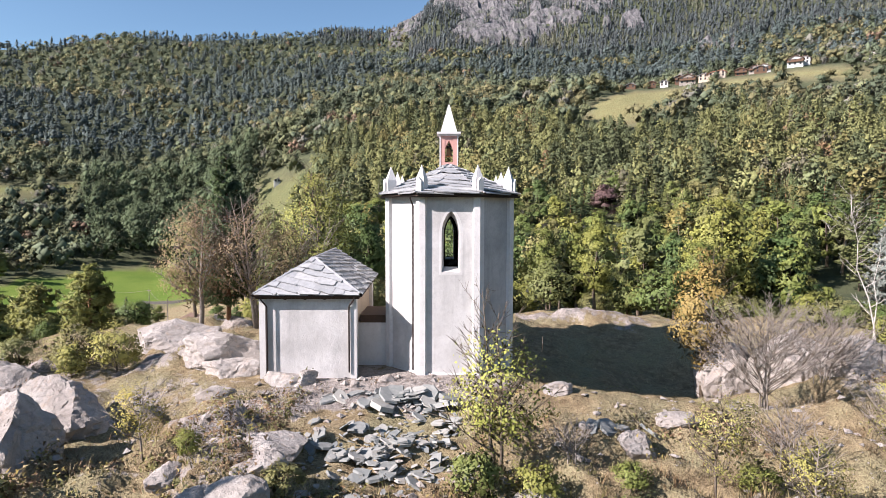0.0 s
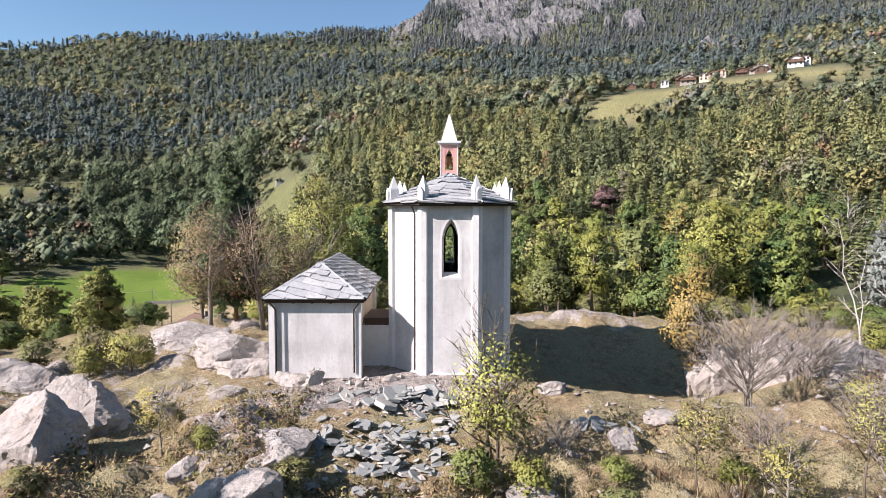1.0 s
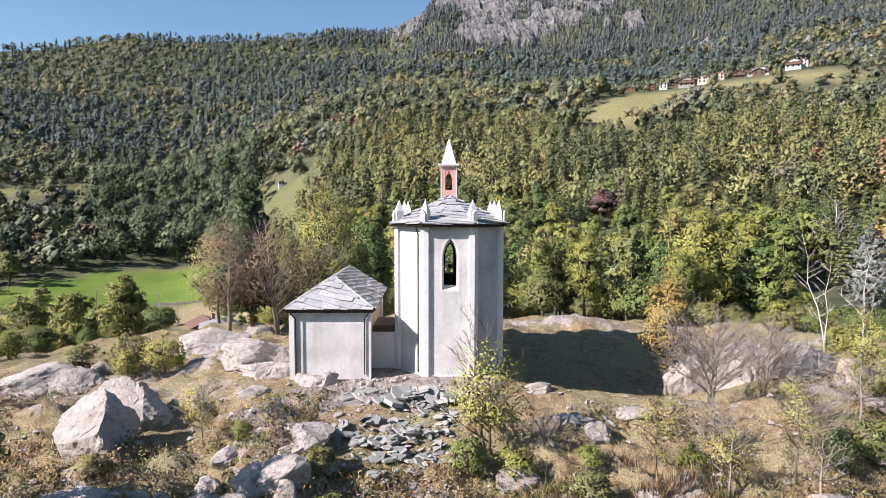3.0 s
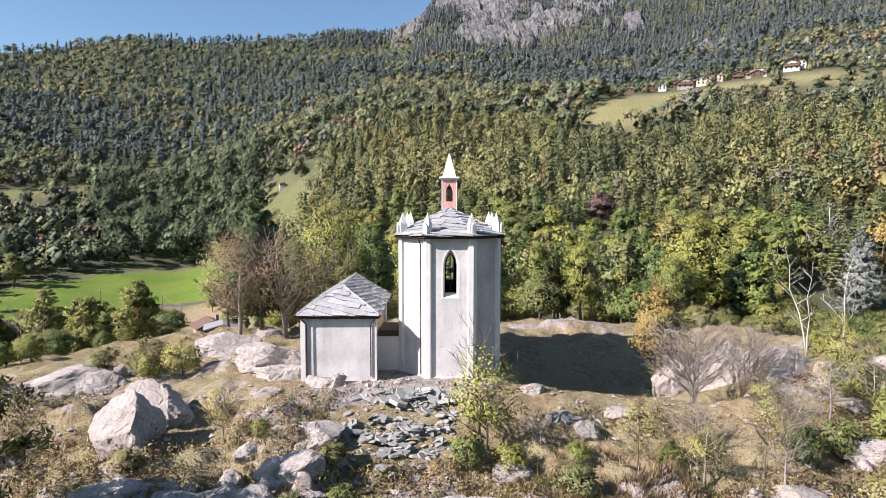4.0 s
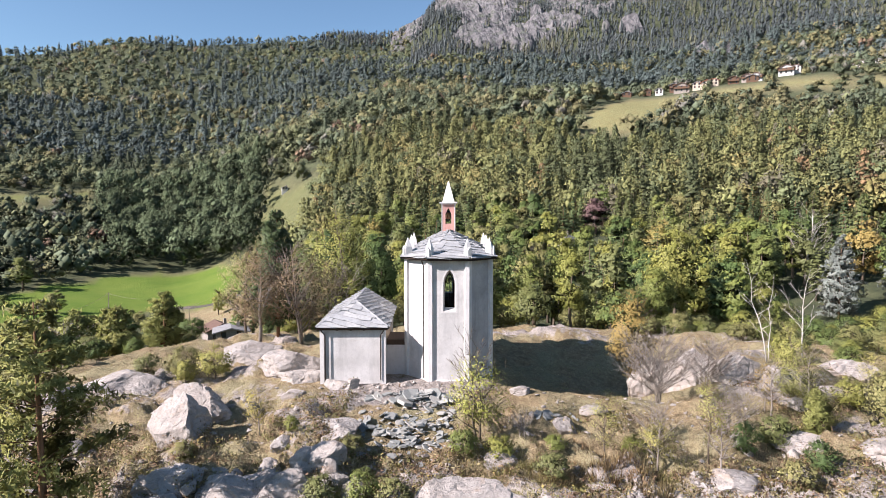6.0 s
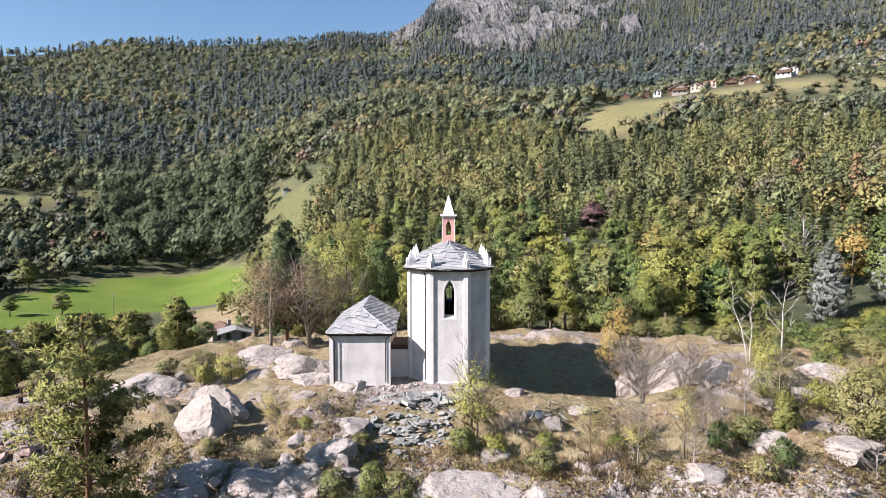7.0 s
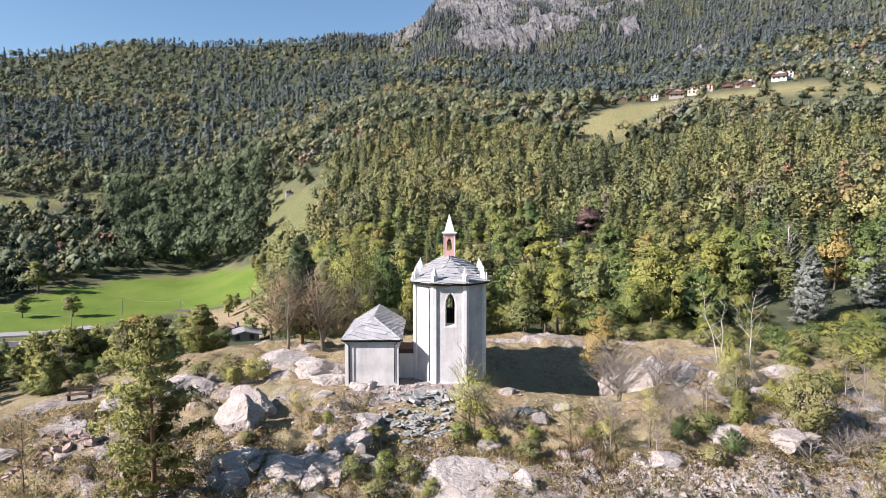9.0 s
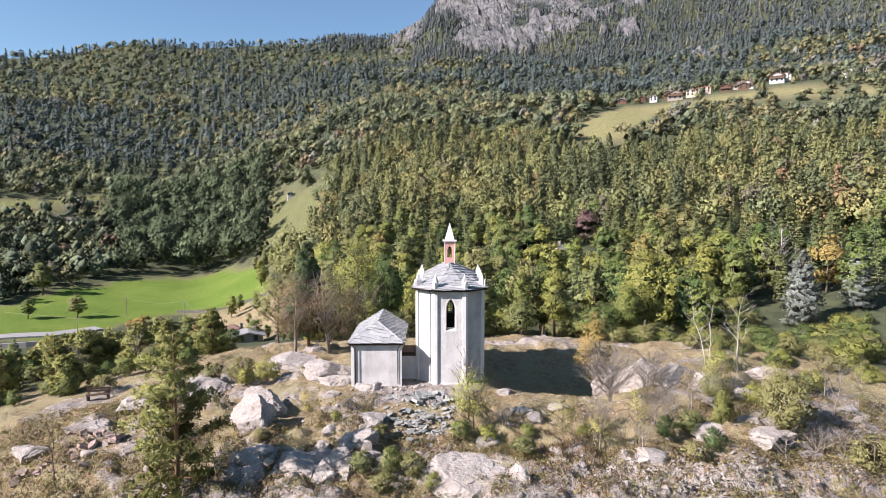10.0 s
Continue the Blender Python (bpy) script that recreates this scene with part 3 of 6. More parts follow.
def roof_stones(parent, name, corners, row, seed, material, thick=0.04, slant=18.0):
    """Irregular slates in overlapping slanting courses on a flat roof face whose corners run anticlockwise from the eave. Each one a piece."""
    rng = random.Random(seed)
    pts = [Vector(c) for c in corners]
    along = (pts[1] - pts[0]).normalized()
    nrm = along.cross(pts[2] - pts[0]).normalized()
    up = nrm.cross(along)
    face = [((p - pts[0]).dot(along), (p - pts[0]).dot(up)) for p in pts]
    ca, sa = math.cos(radians(slant)), math.sin(radians(slant))
    turn = lambda p: (p[0] * ca + p[1] * sa, -p[0] * sa + p[1] * ca)
    back_turn = lambda p: (p[0] * ca - p[1] * sa, p[0] * sa + p[1] * ca)
    box2 = [turn(p) for p in face]
    x0, x1 = min(p[0] for p in box2), max(p[0] for p in box2)
    v, v1 = min(p[1] for p in box2) - 0.05, max(p[1] for p in box2)
    low_v = v
    while v < v1:
        h = row * rng.uniform(0.75, 1.25)
        x = x0 - rng.uniform(0, row)
        while x < x1:
            w = row * rng.uniform(1.1, 2.6)
            j = lambda: rng.uniform(-0.05, 0.05)
            quad = [(x + 0.005, v + j()), (x + w * rng.uniform(0.35, 0.65), v + j() - 0.03), (x + w - 0.005, v + j()), (x + w - 0.005 + j() * 0.5, v + h * 1.3), (x + 0.005 + j() * 0.5, v + h * 1.3)]
            poly = [back_turn(p) for p in quad]
            for i in range(len(face)):
                if len(poly) > 2:
                    poly = clip(poly, face[i], face[(i + 1) % len(face)])
            if len(poly) > 2:
                area = abs(sum(p[0] * q[1] - p[1] * q[0] for p, q in zip(poly, poly[1:] + poly[:1]))) / 2
                if area > 0.012:
                    lift, th, tip = rng.uniform(0.0, 0.025), thick * rng.uniform(0.7, 1.5), rng.uniform(0.0, 0.03)
                    bm = bmesh.new()
                    lo_v, hi_v = [], []
                    for p, q in poly:
                        d = (turn((p, q))[1] - v) / (h * 1.3)
                        over = 0.06 if q < 0.02 else 0.0
                        base = pts[0] + along * p + up * (q - over) + nrm * (0.012 + lift + (0.055 + tip) * max(0.0, 1 - d))
                        lo_v.append(bm.verts.new(base))
                        hi_v.append(bm.verts.new(base + nrm * th))
                    bm.faces.new(hi_v)
                    n = len(poly)
                    for k in range(n):
                        bm.faces.new((lo_v[k], lo_v[(k + 1) % n], hi_v[(k + 1) % n], hi_v[k]))
                    part(name, bm, material, parent)
            x += w
        v += h


def chapel_roof():
    e = outline(0.3)
    z0 = EAVE + 0.02
    apex, far = (AX, 27.2, 8.14), (AX, BACK + 0.3, 8.14)
    P = [(*p, z0) for p in e]
    bm = bmesh.new()
    vs = [bm.verts.new(p) for p in P]
    va, vf = bm.verts.new(apex), bm.verts.new(far)
    for f in ((vs[0], vs[1], va), (vs[1], vs[2], va), (vs[2], vs[3], vf, va), (vs[3], vs[4], vf), (vs[4], vs[5], va, vf), (vs[5], vs[0], va)):
        bm.faces.new(f)
    bm.faces.new(vs[::-1])
    deck = part("roof", bm, M_WOOD_DARK, chapel, "grey stone slab roof")
    roof_stones(deck, "slate", (P[0], P[1], apex), 0.42, 1, M_SLATE, slant=-16)
    roof_stones(deck, "slate", (P[1], P[2], apex), 0.42, 2, M_SLATE, slant=-22)
    roof_stones(deck, "slate", (P[5], P[0], apex), 0.42, 3, M_SLATE, slant=20)
    roof_stones(deck, "slate", (P[2], P[3], far, apex), 0.5, 4, M_SLATE, slant=-15)
    roof_stones(deck, "slate", (P[4], P[5], apex, far), 0.5, 5, M_SLATE, slant=15)
    # eave board and gutter
    for k in (5, 0, 1, 2, 4):
        a, b = Vector(outline(0.27)[k]), Vector(outline(0.27)[(k + 1) % 6])
        c, d = Vector(outline(0.08)[(k + 1) % 6]), Vector(outline(0.08)[k])
        bm = bmesh.new()
        prism(bm, [tuple(a), tuple(b), tuple(c), tuple(d)], EAVE - 0.06, EAVE + 0.015)
        part("eave_board", bm, M_WOOD_DARK, chapel)
        bm = bmesh.new()
        a, b = Vector((*outline(0.33)[k], EAVE - 0.03)), Vector((*outline(0.33)[(k + 1) % 6], EAVE - 0.03))
        rings = []
        side = Vector(((b - a).y, -(b - a).x, 0)).normalized()
        for p in (a, b):
            rings.append([bm.verts.new(p + side * 0.06 * math.cos(t) + Vector((0, 0, 0.06 * math.sin(t)))) for t in (math.pi + math.pi * i / 6 for i in range(7))])
        for i in range(6):
            bm.faces.new((rings[0][i], rings[1][i], rings[1][i + 1], rings[0][i + 1]))
        bmesh.ops.solidify(bm, geom=bm.faces[:], thickness=0.008)
        part("gutter", bm, M_COPPER, chapel, "dark brown metal gutter")
    # rain pipe at the sunlit corner
    bm = bmesh.new()
    x, y = outline(0.33)[0]
    w = outline(0.17)[0]
    dx = -0.27
    tube(bm, [(x + dx, y + 0.26, EAVE - 0.07), (x + dx, y + 0.27, EAVE - 0.15), (w[0] - 0.24, w[1] + 0.22, EAVE - 0.42), (w[0] - 0.24, w[1] + 0.22, 2.0), (w[0] - 0.24, w[1] + 0.22, -0.25)], [0.035] * 5, 8)
    part("rain_pipe", bm, M_COPPER, chapel, "thin dark rain pipe")


def pinnacle(x, y, facing):
    m = Matrix.Translation((x, y, 0)) @ Matrix.Rotation(facing, 4, "Z")
    bm = bmesh.new()
    # tall pier with a pyramid
    w = 0.17
    v = box(bm, -w, w, -0.12, 0.26, EAVE + 0.03, 7.42)
    top = [f for f in bm.faces if f.normal.z > 0.9] or [max(bm.faces, key=lambda f: f.calc_center_median().z)]
    bm.normal_update()
    top = max(bm.faces, key=lambda f: f.calc_center_median().z)
    bmesh.ops.poke(bm, faces=[top])
    tip = max(bm.verts, key=lambda q: (q.co.z, -abs(q.co.x) - abs(q.co.y - 0.07)))
    for q in bm.verts:
        if abs(q.co.x) < 1e-4 and abs(q.co.y - 0.07) < 1e-3 and q.co.z > 7.3:
            q.co.z = 8.0
    # low gabled pier in front
    prof = [(-0.11, EAVE + 0.03), (0.11, EAVE + 0.03), (0.11, 7.32), (0.0, 7.48), (-0.11, 7.32)]
    f0 = [bm.verts.new((px, -0.24, pz)) for px, pz in prof]
    f1 = [bm.verts.new((px, -0.12, pz)) for px, pz in prof]
    bm.faces.new(f0)
    for k in range(5):
        bm.faces.new((f0[(k + 1) % 5], f0[k], f1[k], f1[(k + 1) % 5]))
    bmesh.ops.recalc_face_normals(bm, faces=bm.faces[:])
    bm.transform(m)
    part("pinnacle", bm, M_SMOOTH, chapel, "white pointed corner pinnacle")


def turret():
    cx, cy, h = AX - 0.02, 31.95, 0.45
    bm = bmesh.new()
    z0, z1 = 8.0, 10.0
    # four corner posts and arched heads leave the bell chamber open on all sides
    for sx in (-1, 1):
        for sy in (-1, 1):
            box(bm, cx + sx * h - (0.24 if sx > 0 else 0), cx + sx * h + (0.24 if sx < 0 else 0), cy + sy * h - (0.24 if sy > 0 else 0), cy + sy * h + (0.24 if sy < 0 else 0), z0, z1)
    box(bm, cx - h + 0.01, cx + h - 0.01, cy - h + 0.01, cy + h - 0.01, z0, 8.62)
    box(bm, cx - h + 0.01, cx + h - 0.01, cy - h + 0.01, cy + h - 0.01, 9.72, z1)
    for sx in (-1, 1):
        for r in (0, 1):
            tri = [(sx * 0.215, 9.25), (sx * 0.215, 9.73), (0.0, 9.73), (sx * 0.10, 9.56)]
            for s in (-1, 1):
                f0, f1 = [], []
                for px, pz in tri:
                    lo, hi = (s * (h - 0.02), s * (h - 0.2))
                    f0.append(bm.verts.new((cx + px, cy + lo, pz) if r == 0 else (cx + lo, cy + px, pz)))
                    f1.append(bm.verts.new((cx + px, cy + hi, pz) if r == 0 else (cx + hi, cy + px, pz)))
                bm.faces.new(f0)
                bm.faces.new(f1[::-1])
                for k in range(4):
                    bm.faces.new((f0[k], f0[(k + 1) % 4], f1[(k + 1) % 4], f1[k]))
    t = part("bell_turret", bm, M_PINK, chapel, "open pink plaster bell turret")
    # pale corner bands
    for sx in (-1, 1):
        part("corner_band", boxed(cx + sx * 0.45 - 0.03, cx + sx * 0.45 + 0.03, cy - 0.475, cy - 0.40, 8.1, 9.98), M_SMOOTH, t)
    bm = bmesh.new()
    box(bm, cx - 0.53, cx + 0.53, cy - 0.53, cy + 0.53, 9.98, 10.06)
    box(bm, cx - 0.62, cx + 0.62, cy - 0.62, cy + 0.62, 10.06, 10.16)
    part("cornice", bm, M_SMOOTH, t, "white moulded cornice")
    bm = bmesh.new()
    base = [bm.verts.new((cx + x * 0.43, cy + y * 0.43, 10.16)) for x, y in ((-1, -1), (1, -1), (1, 1), (-1, 1))]
    tip = [bm.verts.new((cx + x * 0.035, cy + y * 0.035, 11.62)) for x, y in ((-1, -1), (1, -1), (1, 1), (-1, 1))]
    bm.faces.new(tip)
    for k in range(4):
        bm.faces.new((base[k], base[(k + 1) % 4], tip[(k + 1) % 4], tip[k]))
    part("spire", bm, M_SMOOTH, t, "slim white four-sided spire")
    # bell on its yoke
    bm = bmesh.new()
    prof = [(0.02, 9.42), (0.10, 9.40), (0.13, 9.28), (0.15, 9.12), (0.20, 9.0), (0.23, 8.95)]
    n, rings = 14, []
    for r, z in prof:
        rings.append([bm.verts.new((cx + r * math.cos(2 * math.pi * k / n), cy + r * math.sin(2 * math.pi * k / n), z)) for k in range(n)])
    for p, q in zip(rings, rings[1:]):
        for k in range(n):
            bm.faces.new((q[k], q[(k + 1) % n], p[(k + 1) % n], p[k]))
    bm.faces.new(rings[0])
    part("bell", bm, M_BRONZE, t, "small bronze bell", smooth=True)
    part("yoke", boxed(cx - 0.4, cx + 0.4, cy - 0.05, cy + 0.05, 9.42, 9.52), M_IRON, t)


chapel_roof()
e = outline(0.02)
for (x, y), f in zip((e[0], e[1], e[2], e[5]), (-22.5, 22.5, 67.5, -67.5)):
    pinnacle(x + (AX - x) * 0.02, y + 0.05, radians(f))
for y in (29.2, 32.3):
    pinnacle(AX - HALF_S, y, radians(-90))
    pinnacle(AX + HALF_S, y, radians(90))
turret()

# ---------------------------------------------------------------- the sacristy beside it
annex = tagged(new("sacristy"), "low white plastered outbuilding with a hipped slate roof", "outbuilding")
annex.matrix_world = pose(-4.93, 23.42, 0, 0, 0, 1.6)


def build_annex():
    hw, ln, foot, top = 1.74, 7.0, -1.4, 2.78
    for a in ((-hw, hw, 0, 0.4), (-hw, -hw + 0.4, 0.4, ln), (hw - 0.4, hw, 0.4, ln), (-hw + 0.4, hw - 0.4, ln - 0.4, ln)):
        side = a[0] > 1
        part("wall", boxed(*a, foot, top), M_BOUNCE_BEIGE if side else M_PLASTER, annex, "plastered side wall with warm bounced light in its colour" if side else "")
    for x in (-hw - 0.04, hw + 0.04):
        part("pilaster", boxed(x - 0.12, x + 0.12, -0.12, 0.3, foot, top - 0.01), M_SMOOTH, annex)
        part("pilaster", boxed(x - 0.12, x + 0.12, ln - 0.3, ln + 0.12, foot, top - 0.01), M_SMOOTH, annex)
    ew, e0, e1, ez = 2.05, -0.25, ln + 0.25, 2.86
    r0, r1, rz = 1.5, ln - 0.1, 4.12
    P = [(-ew, e0, ez), (ew, e0, ez), (ew, e1, ez), (-ew, e1, ez)]
    A, B = (0, r0, rz), (0, e1, rz)
    bm = bmesh.new()
    v = [bm.verts.new(p) for p in (*P, A, B)]
    for f in ((0, 1, 4), (1, 2, 5, 4), (2, 3, 5), (3, 0, 4, 5), (3, 2, 1, 0)):
        bm.faces.new([v[i] for i in f])
    deck = part("roof", bm, M_WOOD_DARK, annex, "hipped roof of grey stone slabs")
    roof_stones(deck, "slate", (P[0], P[1], A), 0.36, 11, M_SLATE, slant=-18)
    roof_stones(deck, "slate", (P[1], P[2], B, A), 0.30, 12, M_SLATE, slant=-10)
    roof_stones(deck, "slate", (P[3], P[0], A, B), 0.36, 13, M_SLATE, slant=22)
    # mortared hips and ridge
    for p, q in ((P[0], A), (P[1], A), (A, B)):
        bm = bmesh.new()
        p, q = Vector(p), Vector(q)
        up = Vector((0, 0, 0.085))
        tube(bm, [p + up, (p * 2 + q) / 3 + up * 1.05, (p + q * 2) / 3 + up, q + up], [0.05, 0.06, 0.055, 0.06], 6)
        part("ridge_mortar", bm, M_SLATE, deck)
    part("fascia", boxed(-ew + 0.03, ew - 0.03, e0 + 0.03, e0 + 0.08, 2.72, 2.85), M_WOOD_DARK, annex)
    part("fascia", boxed(ew - 0.08, ew - 0.03, e0 + 0.08, e1, 2.72, 2.85), M_WOOD_DARK, annex)
    part("soffit", boxed(-ew + 0.05, ew - 0.05, e0 + 0.08, e1 - 0.02, 2.785, 2.84), M_WOOD_DARK, annex)
    for x in (-0.88, -0.1, 0.66):
        part("rafter_end", boxed(x - 0.045, x + 0.045, e0 + 0.08, 0.0, 2.68, 2.78), M_WOOD_DARK, annex)
    for (x0, x1, y0, y1) in ((-ew - 0.02, ew + 0.02, e0 - 0.1, e0 + 0.02), (ew - 0.02, ew + 0.1, e0, e1), (-ew - 0.1, -ew + 0.02, e0, e1)):
        bm = bmesh.new()
        long_x = x1 - x0 > y1 - y0
        n = 7
        rings = []
        for s in (0, 1):
            ring = []
            for i in range(n):
                t = math.pi + math.pi * i / (n - 1)
                c, h = 0.06 * math.cos(t), 2.86 + 0.06 * math.sin(t)
                ring.append(bm.verts.new((x0 + s * (x1 - x0), (y0 + y1) / 2 + c, h) if long_x else ((x0 + x1) / 2 + c, y0 + s * (y1 - y0), h)))
            rings.append(ring)
        for i in range(n - 1):
            bm.faces.new((rings[0][i], rings[1][i], rings[1][i + 1], rings[0][i + 1]))
        bmesh.ops.solidify(bm, geom=bm.faces[:], thickness=0.008)
        part("gutter", bm, M_COPPER, annex, "dark brown metal gutter")
    for x in (-hw + 0.15, hw - 0.13):
        bm = bmesh.new()
        s = -1 if x < 0 else 1
        tube(bm, [(x + s * 0.22, e0 - 0.04, 2.82), (x + s * 0.2, e0 + 0.0, 2.7), (x, -0.17, 2.42), (x, -0.17, 1.2), (x, -0.17, -0.2)], [0.035] * 5, 8)
        part("rain_pipe", bm, M_COPPER, annex, "thin dark rain pipe")


build_annex()

link_ob = tagged(new("link_passage"), "low plastered passage with dark flat roof between the buildings", "passage")
part("wall", boxed(-3.3, -1.85, 25.3, 25.7, -1.2, 1.42), M_SMOOTH, link_ob)
part("wall", boxed(-3.1, -1.95, 25.7, 27.5, -1.2, 1.42), M_SMOOTH, link_ob)
part("roof", boxed(-3.15, -1.9, 25.28, 27.6, 1.42, 1.74), M_WOOD_DARK, link_ob, "dark metal covered flat roof")

# ---------------------------------------------------------------- rocks
def rock(x, y, size, seed, turn=0.0, sink=0.35, detail=4, lift=0.0, name="boulder", label="pale weathered gneiss boulder in dry grass", cuts=13, slab=None):
    rng = random.Random(seed)
    bm = bmesh.new()
    bmesh.ops.create_icosphere(bm, subdivisions=detail, radius=1.0)
    planes = []
    for _ in range(cuts):
        d = Vector((rng.gauss(0, 1), rng.gauss(0, 1), rng.gauss(0.2, 0.8))).normalized()
        planes.append((d, rng.uniform(0.5, 0.85)))
    if slab:
        planes.append((Vector(slab).normalized(), 0.40))
    o = Vector((rng.uniform(0, 50), rng.uniform(0, 50), rng.uniform(0, 50)))
    axis = Vector((rng.gauss(0, 0.5), rng.gauss(0, 0.5), 1)).normalized()
    for v in bm.verts:
        p = v.co.copy()
        for d, lim in planes:
            over = p.dot(d) - lim
            if over > 0:
                p -= d * over * 0.97
        q = p * 1.5 + o
        near, _ = noise.voronoi(q)
        joint = max(0.0, 1 - (near[1] - near[0]) / 0.12)
        layer = p.dot(axis) * 3.2 + noise.noise(q * 0.8) * 0.7
        step = noise.cell(Vector((math.floor(layer) * 3.7, o.x, o.y))) * 0.05 + 0.05 * abs(layer - math.floor(layer) - 0.5)
        n = noise.fractal(q * 0.8, 0.9, 2.1, 5) * 0.11 + noise.fractal(p * 7 + o, 0.7, 2.1, 4) * 0.022 + step - 0.05 * joint + (noise.cell(q) - 0.5) * 0.03
        v.co = p * (1 + n)
    sx, sy, sz = size
    bm.transform(Matrix.Diagonal((sx, sy, sz, 1)))
    ob = link(name, bm, M_ROCK, smooth=max(size) < 0.7)
    ob.matrix_world = pose(x, y, gz(x, y) + lift + sz * (1 - 2 * sink) * 0.5, rng.uniform(-8, 8), rng.uniform(-8, 8), turn)
    return tagged(ob, label, "rock", "rocks of the knoll")


ROCKS = [  # x, y, half sizes, turn
    (-12.7, 19.3, (2.1, 1.7, 1.65), 8, 0.44), (-12.1, 16.3, (2.1, 1.7, 2.0), -8, 0.42),
    (-9.3, 26.4, (2.7, 1.8, 1.2), 10, 0.45), (-8.3, 24.5, (2.3, 1.4, 0.95), -15, 0.5), (-12.4, 29.0, (2.8, 1.8, 1.5), 25, 0.4), (-19.0, 24.4, (3.4, 2.2, 1.6), 12, 0.45),
    (-10.8, 12.8, (2.3, 1.3, 1.2), 8, 0.62), (-8.4, 12.2, (2.3, 1.2, 1.4), -6, 0.62), (-6.0, 12.3, (2.0, 1.1, 1.25), 12, 0.62), (-4.5, 13.4, (1.1, 0.9, 0.9), 30, 0.6),
    (13.8, 28.6, (2.2, 1.6, 2.8), 15, 0.36), (16.0, 27.2, (2.2, 1.5, 2.4), -10, 0.38), (18.2, 25.4, (2.2, 1.5, 1.8), 20, 0.42), (20.2, 23.6, (1.7, 1.2, 1.1), -20, 0.42), (20.2, 15.2, (1.7, 1.2, 0.8), 25, 0.55),
    (-21.5, 22.0, (2.6, 1.7, 1.1), 30, 0.45), (-5.6, 22.6, (1.0, 0.7, 0.55), 0, 0.4), (4.6, 21.3, (0.75, 0.5, 0.32), 10, 0.35),
    (1.4, 10.5, (2.8, 1.8, 1.9), 10, 0.45), (-3.3, 12.2, (0.9, 0.7, 0.8), 40, 0.4),
    (-4.6, 16.8, (1.4, 0.9, 0.6), 12, 0.5), (-7.0, 15.2, (0.8, 0.6, 0.45), 60, 0.45),
    (23.0, 24.0, (1.3, 1.0, 0.8), 15, 0.4),
    (28.5, 30.5, (2.2, 1.6, 1.1), 0, 0.45), (24.0, 19.0, (1.6, 1.2, 0.7), 30, 0.58), (8.0, 19.0, (0.9, 0.6, 0.35), 0, 0.45),
    (6.3, 17.6, (0.8, 0.6, 0.5), 40, 0.4), (-16.5, 15.2, (1.2, 0.8, 0.6), 20, 0.4), (-26.6, 16.2, (1.9, 1.1, 0.9), -20, 0.45), (23.2, 15.2, (1.5, 1.0, 0.6), 20, 0.58), (28.8, 21.0, (2.6, 1.3, 0.9), -10, 0.5), (20.6, 18.6, (1.4, 1.0, 0.6), 35, 0.55),
    (-24.0, 18.5, (2.2, 1.4, 0.9), 15, 0.5), (12.5, 13.0, (1.8, 1.2, 0.6), 20, 0.55), (17.5, 17.0, (1.6, 1.1, 0.7), -20, 0.5),
    (-1.8, 23.0, (0.35, 0.3, 0.25), 10, 0.35), (-2.9, 22.2, (0.25, 0.2, 0.3), 10, 0.3), (3.0, 15.0, (1.2, 0.8, 0.6), 30, 0.5),
]
crag_rng = random.Random(79)
for _ in range(46):
    x = crag_rng.uniform(-12.5, -2.5)
    s = crag_rng.uniform(0.3, 0.85)
    ROCKS.append((x, 12.4 + crag_rng.gauss(0, 0.8), (s * crag_rng.uniform(0.8, 1.4), s, s * crag_rng.uniform(0.7, 1.1)), crag_rng.uniform(0, 180), 0.5))
rock_rng = random.Random(77)
for _ in range(34):
    x, y = rock_rng.uniform(-25, 28), rock_rng.uniform(8, 23)
    if -3.5 < x < 4 and y > 14 or 6 < x < 14 and y > 19:
        continue
    s = 0.22 + 0.75 * rock_rng.random() ** 2
    ROCKS.append((x, y, (s * rock_rng.uniform(0.9, 1.5), s * 0.8, s * rock_rng.uniform(0.5, 0.9)), rock_rng.uniform(0, 180), 0.42))
for i, (x, y, size, turn, sink) in enumerate(ROCKS):
    rock(x, y, size, 907 if size[0] == 2.8 and y < 12 else 100 + i, turn, sink, slab=(-0.25, -0.6, 0.75) if i < 2 else (0.1, -0.4, 0.8) if size[0] == 2.8 else None, detail=5 if max(size) > 1.9 else 4 if max(size) > 0.7 else 3)

# ---------------------------------------------------------------- trees and shrubs


def rnd_dirs(rng, n, up=0.0):
    d = rng.normal(size=(n, 3))
    d[:, 2] += up
    return d / np.linalg.norm(d, axis=1, keepdims=True)


def leaves(rng, P, N, s, slim=0.55, sides=4):
    """Leaf sprays as small faces at P that face N."""
    n = len(P)
    t = np.cross(N, rng.normal(size=(n, 3)))
    t /= np.linalg.norm(t, axis=1, keepdims=True) + 1e-9
    b = np.cross(N, t)
    b /= np.linalg.norm(b, axis=1, keepdims=True) + 1e-9
    s = np.asarray(s)[:, None]
    if sides == 3:
        return np.stack([P - t * s, P + t * s * 0.6 + b * s * slim * 1.3, P + t * s * 0.5 - b * s * slim * 1.3], 1)
    return np.stack([P - t * s, P + b * s * slim + N * s * 0.12, P + t * s, P - b * s * slim + N * s * 0.12], 1)


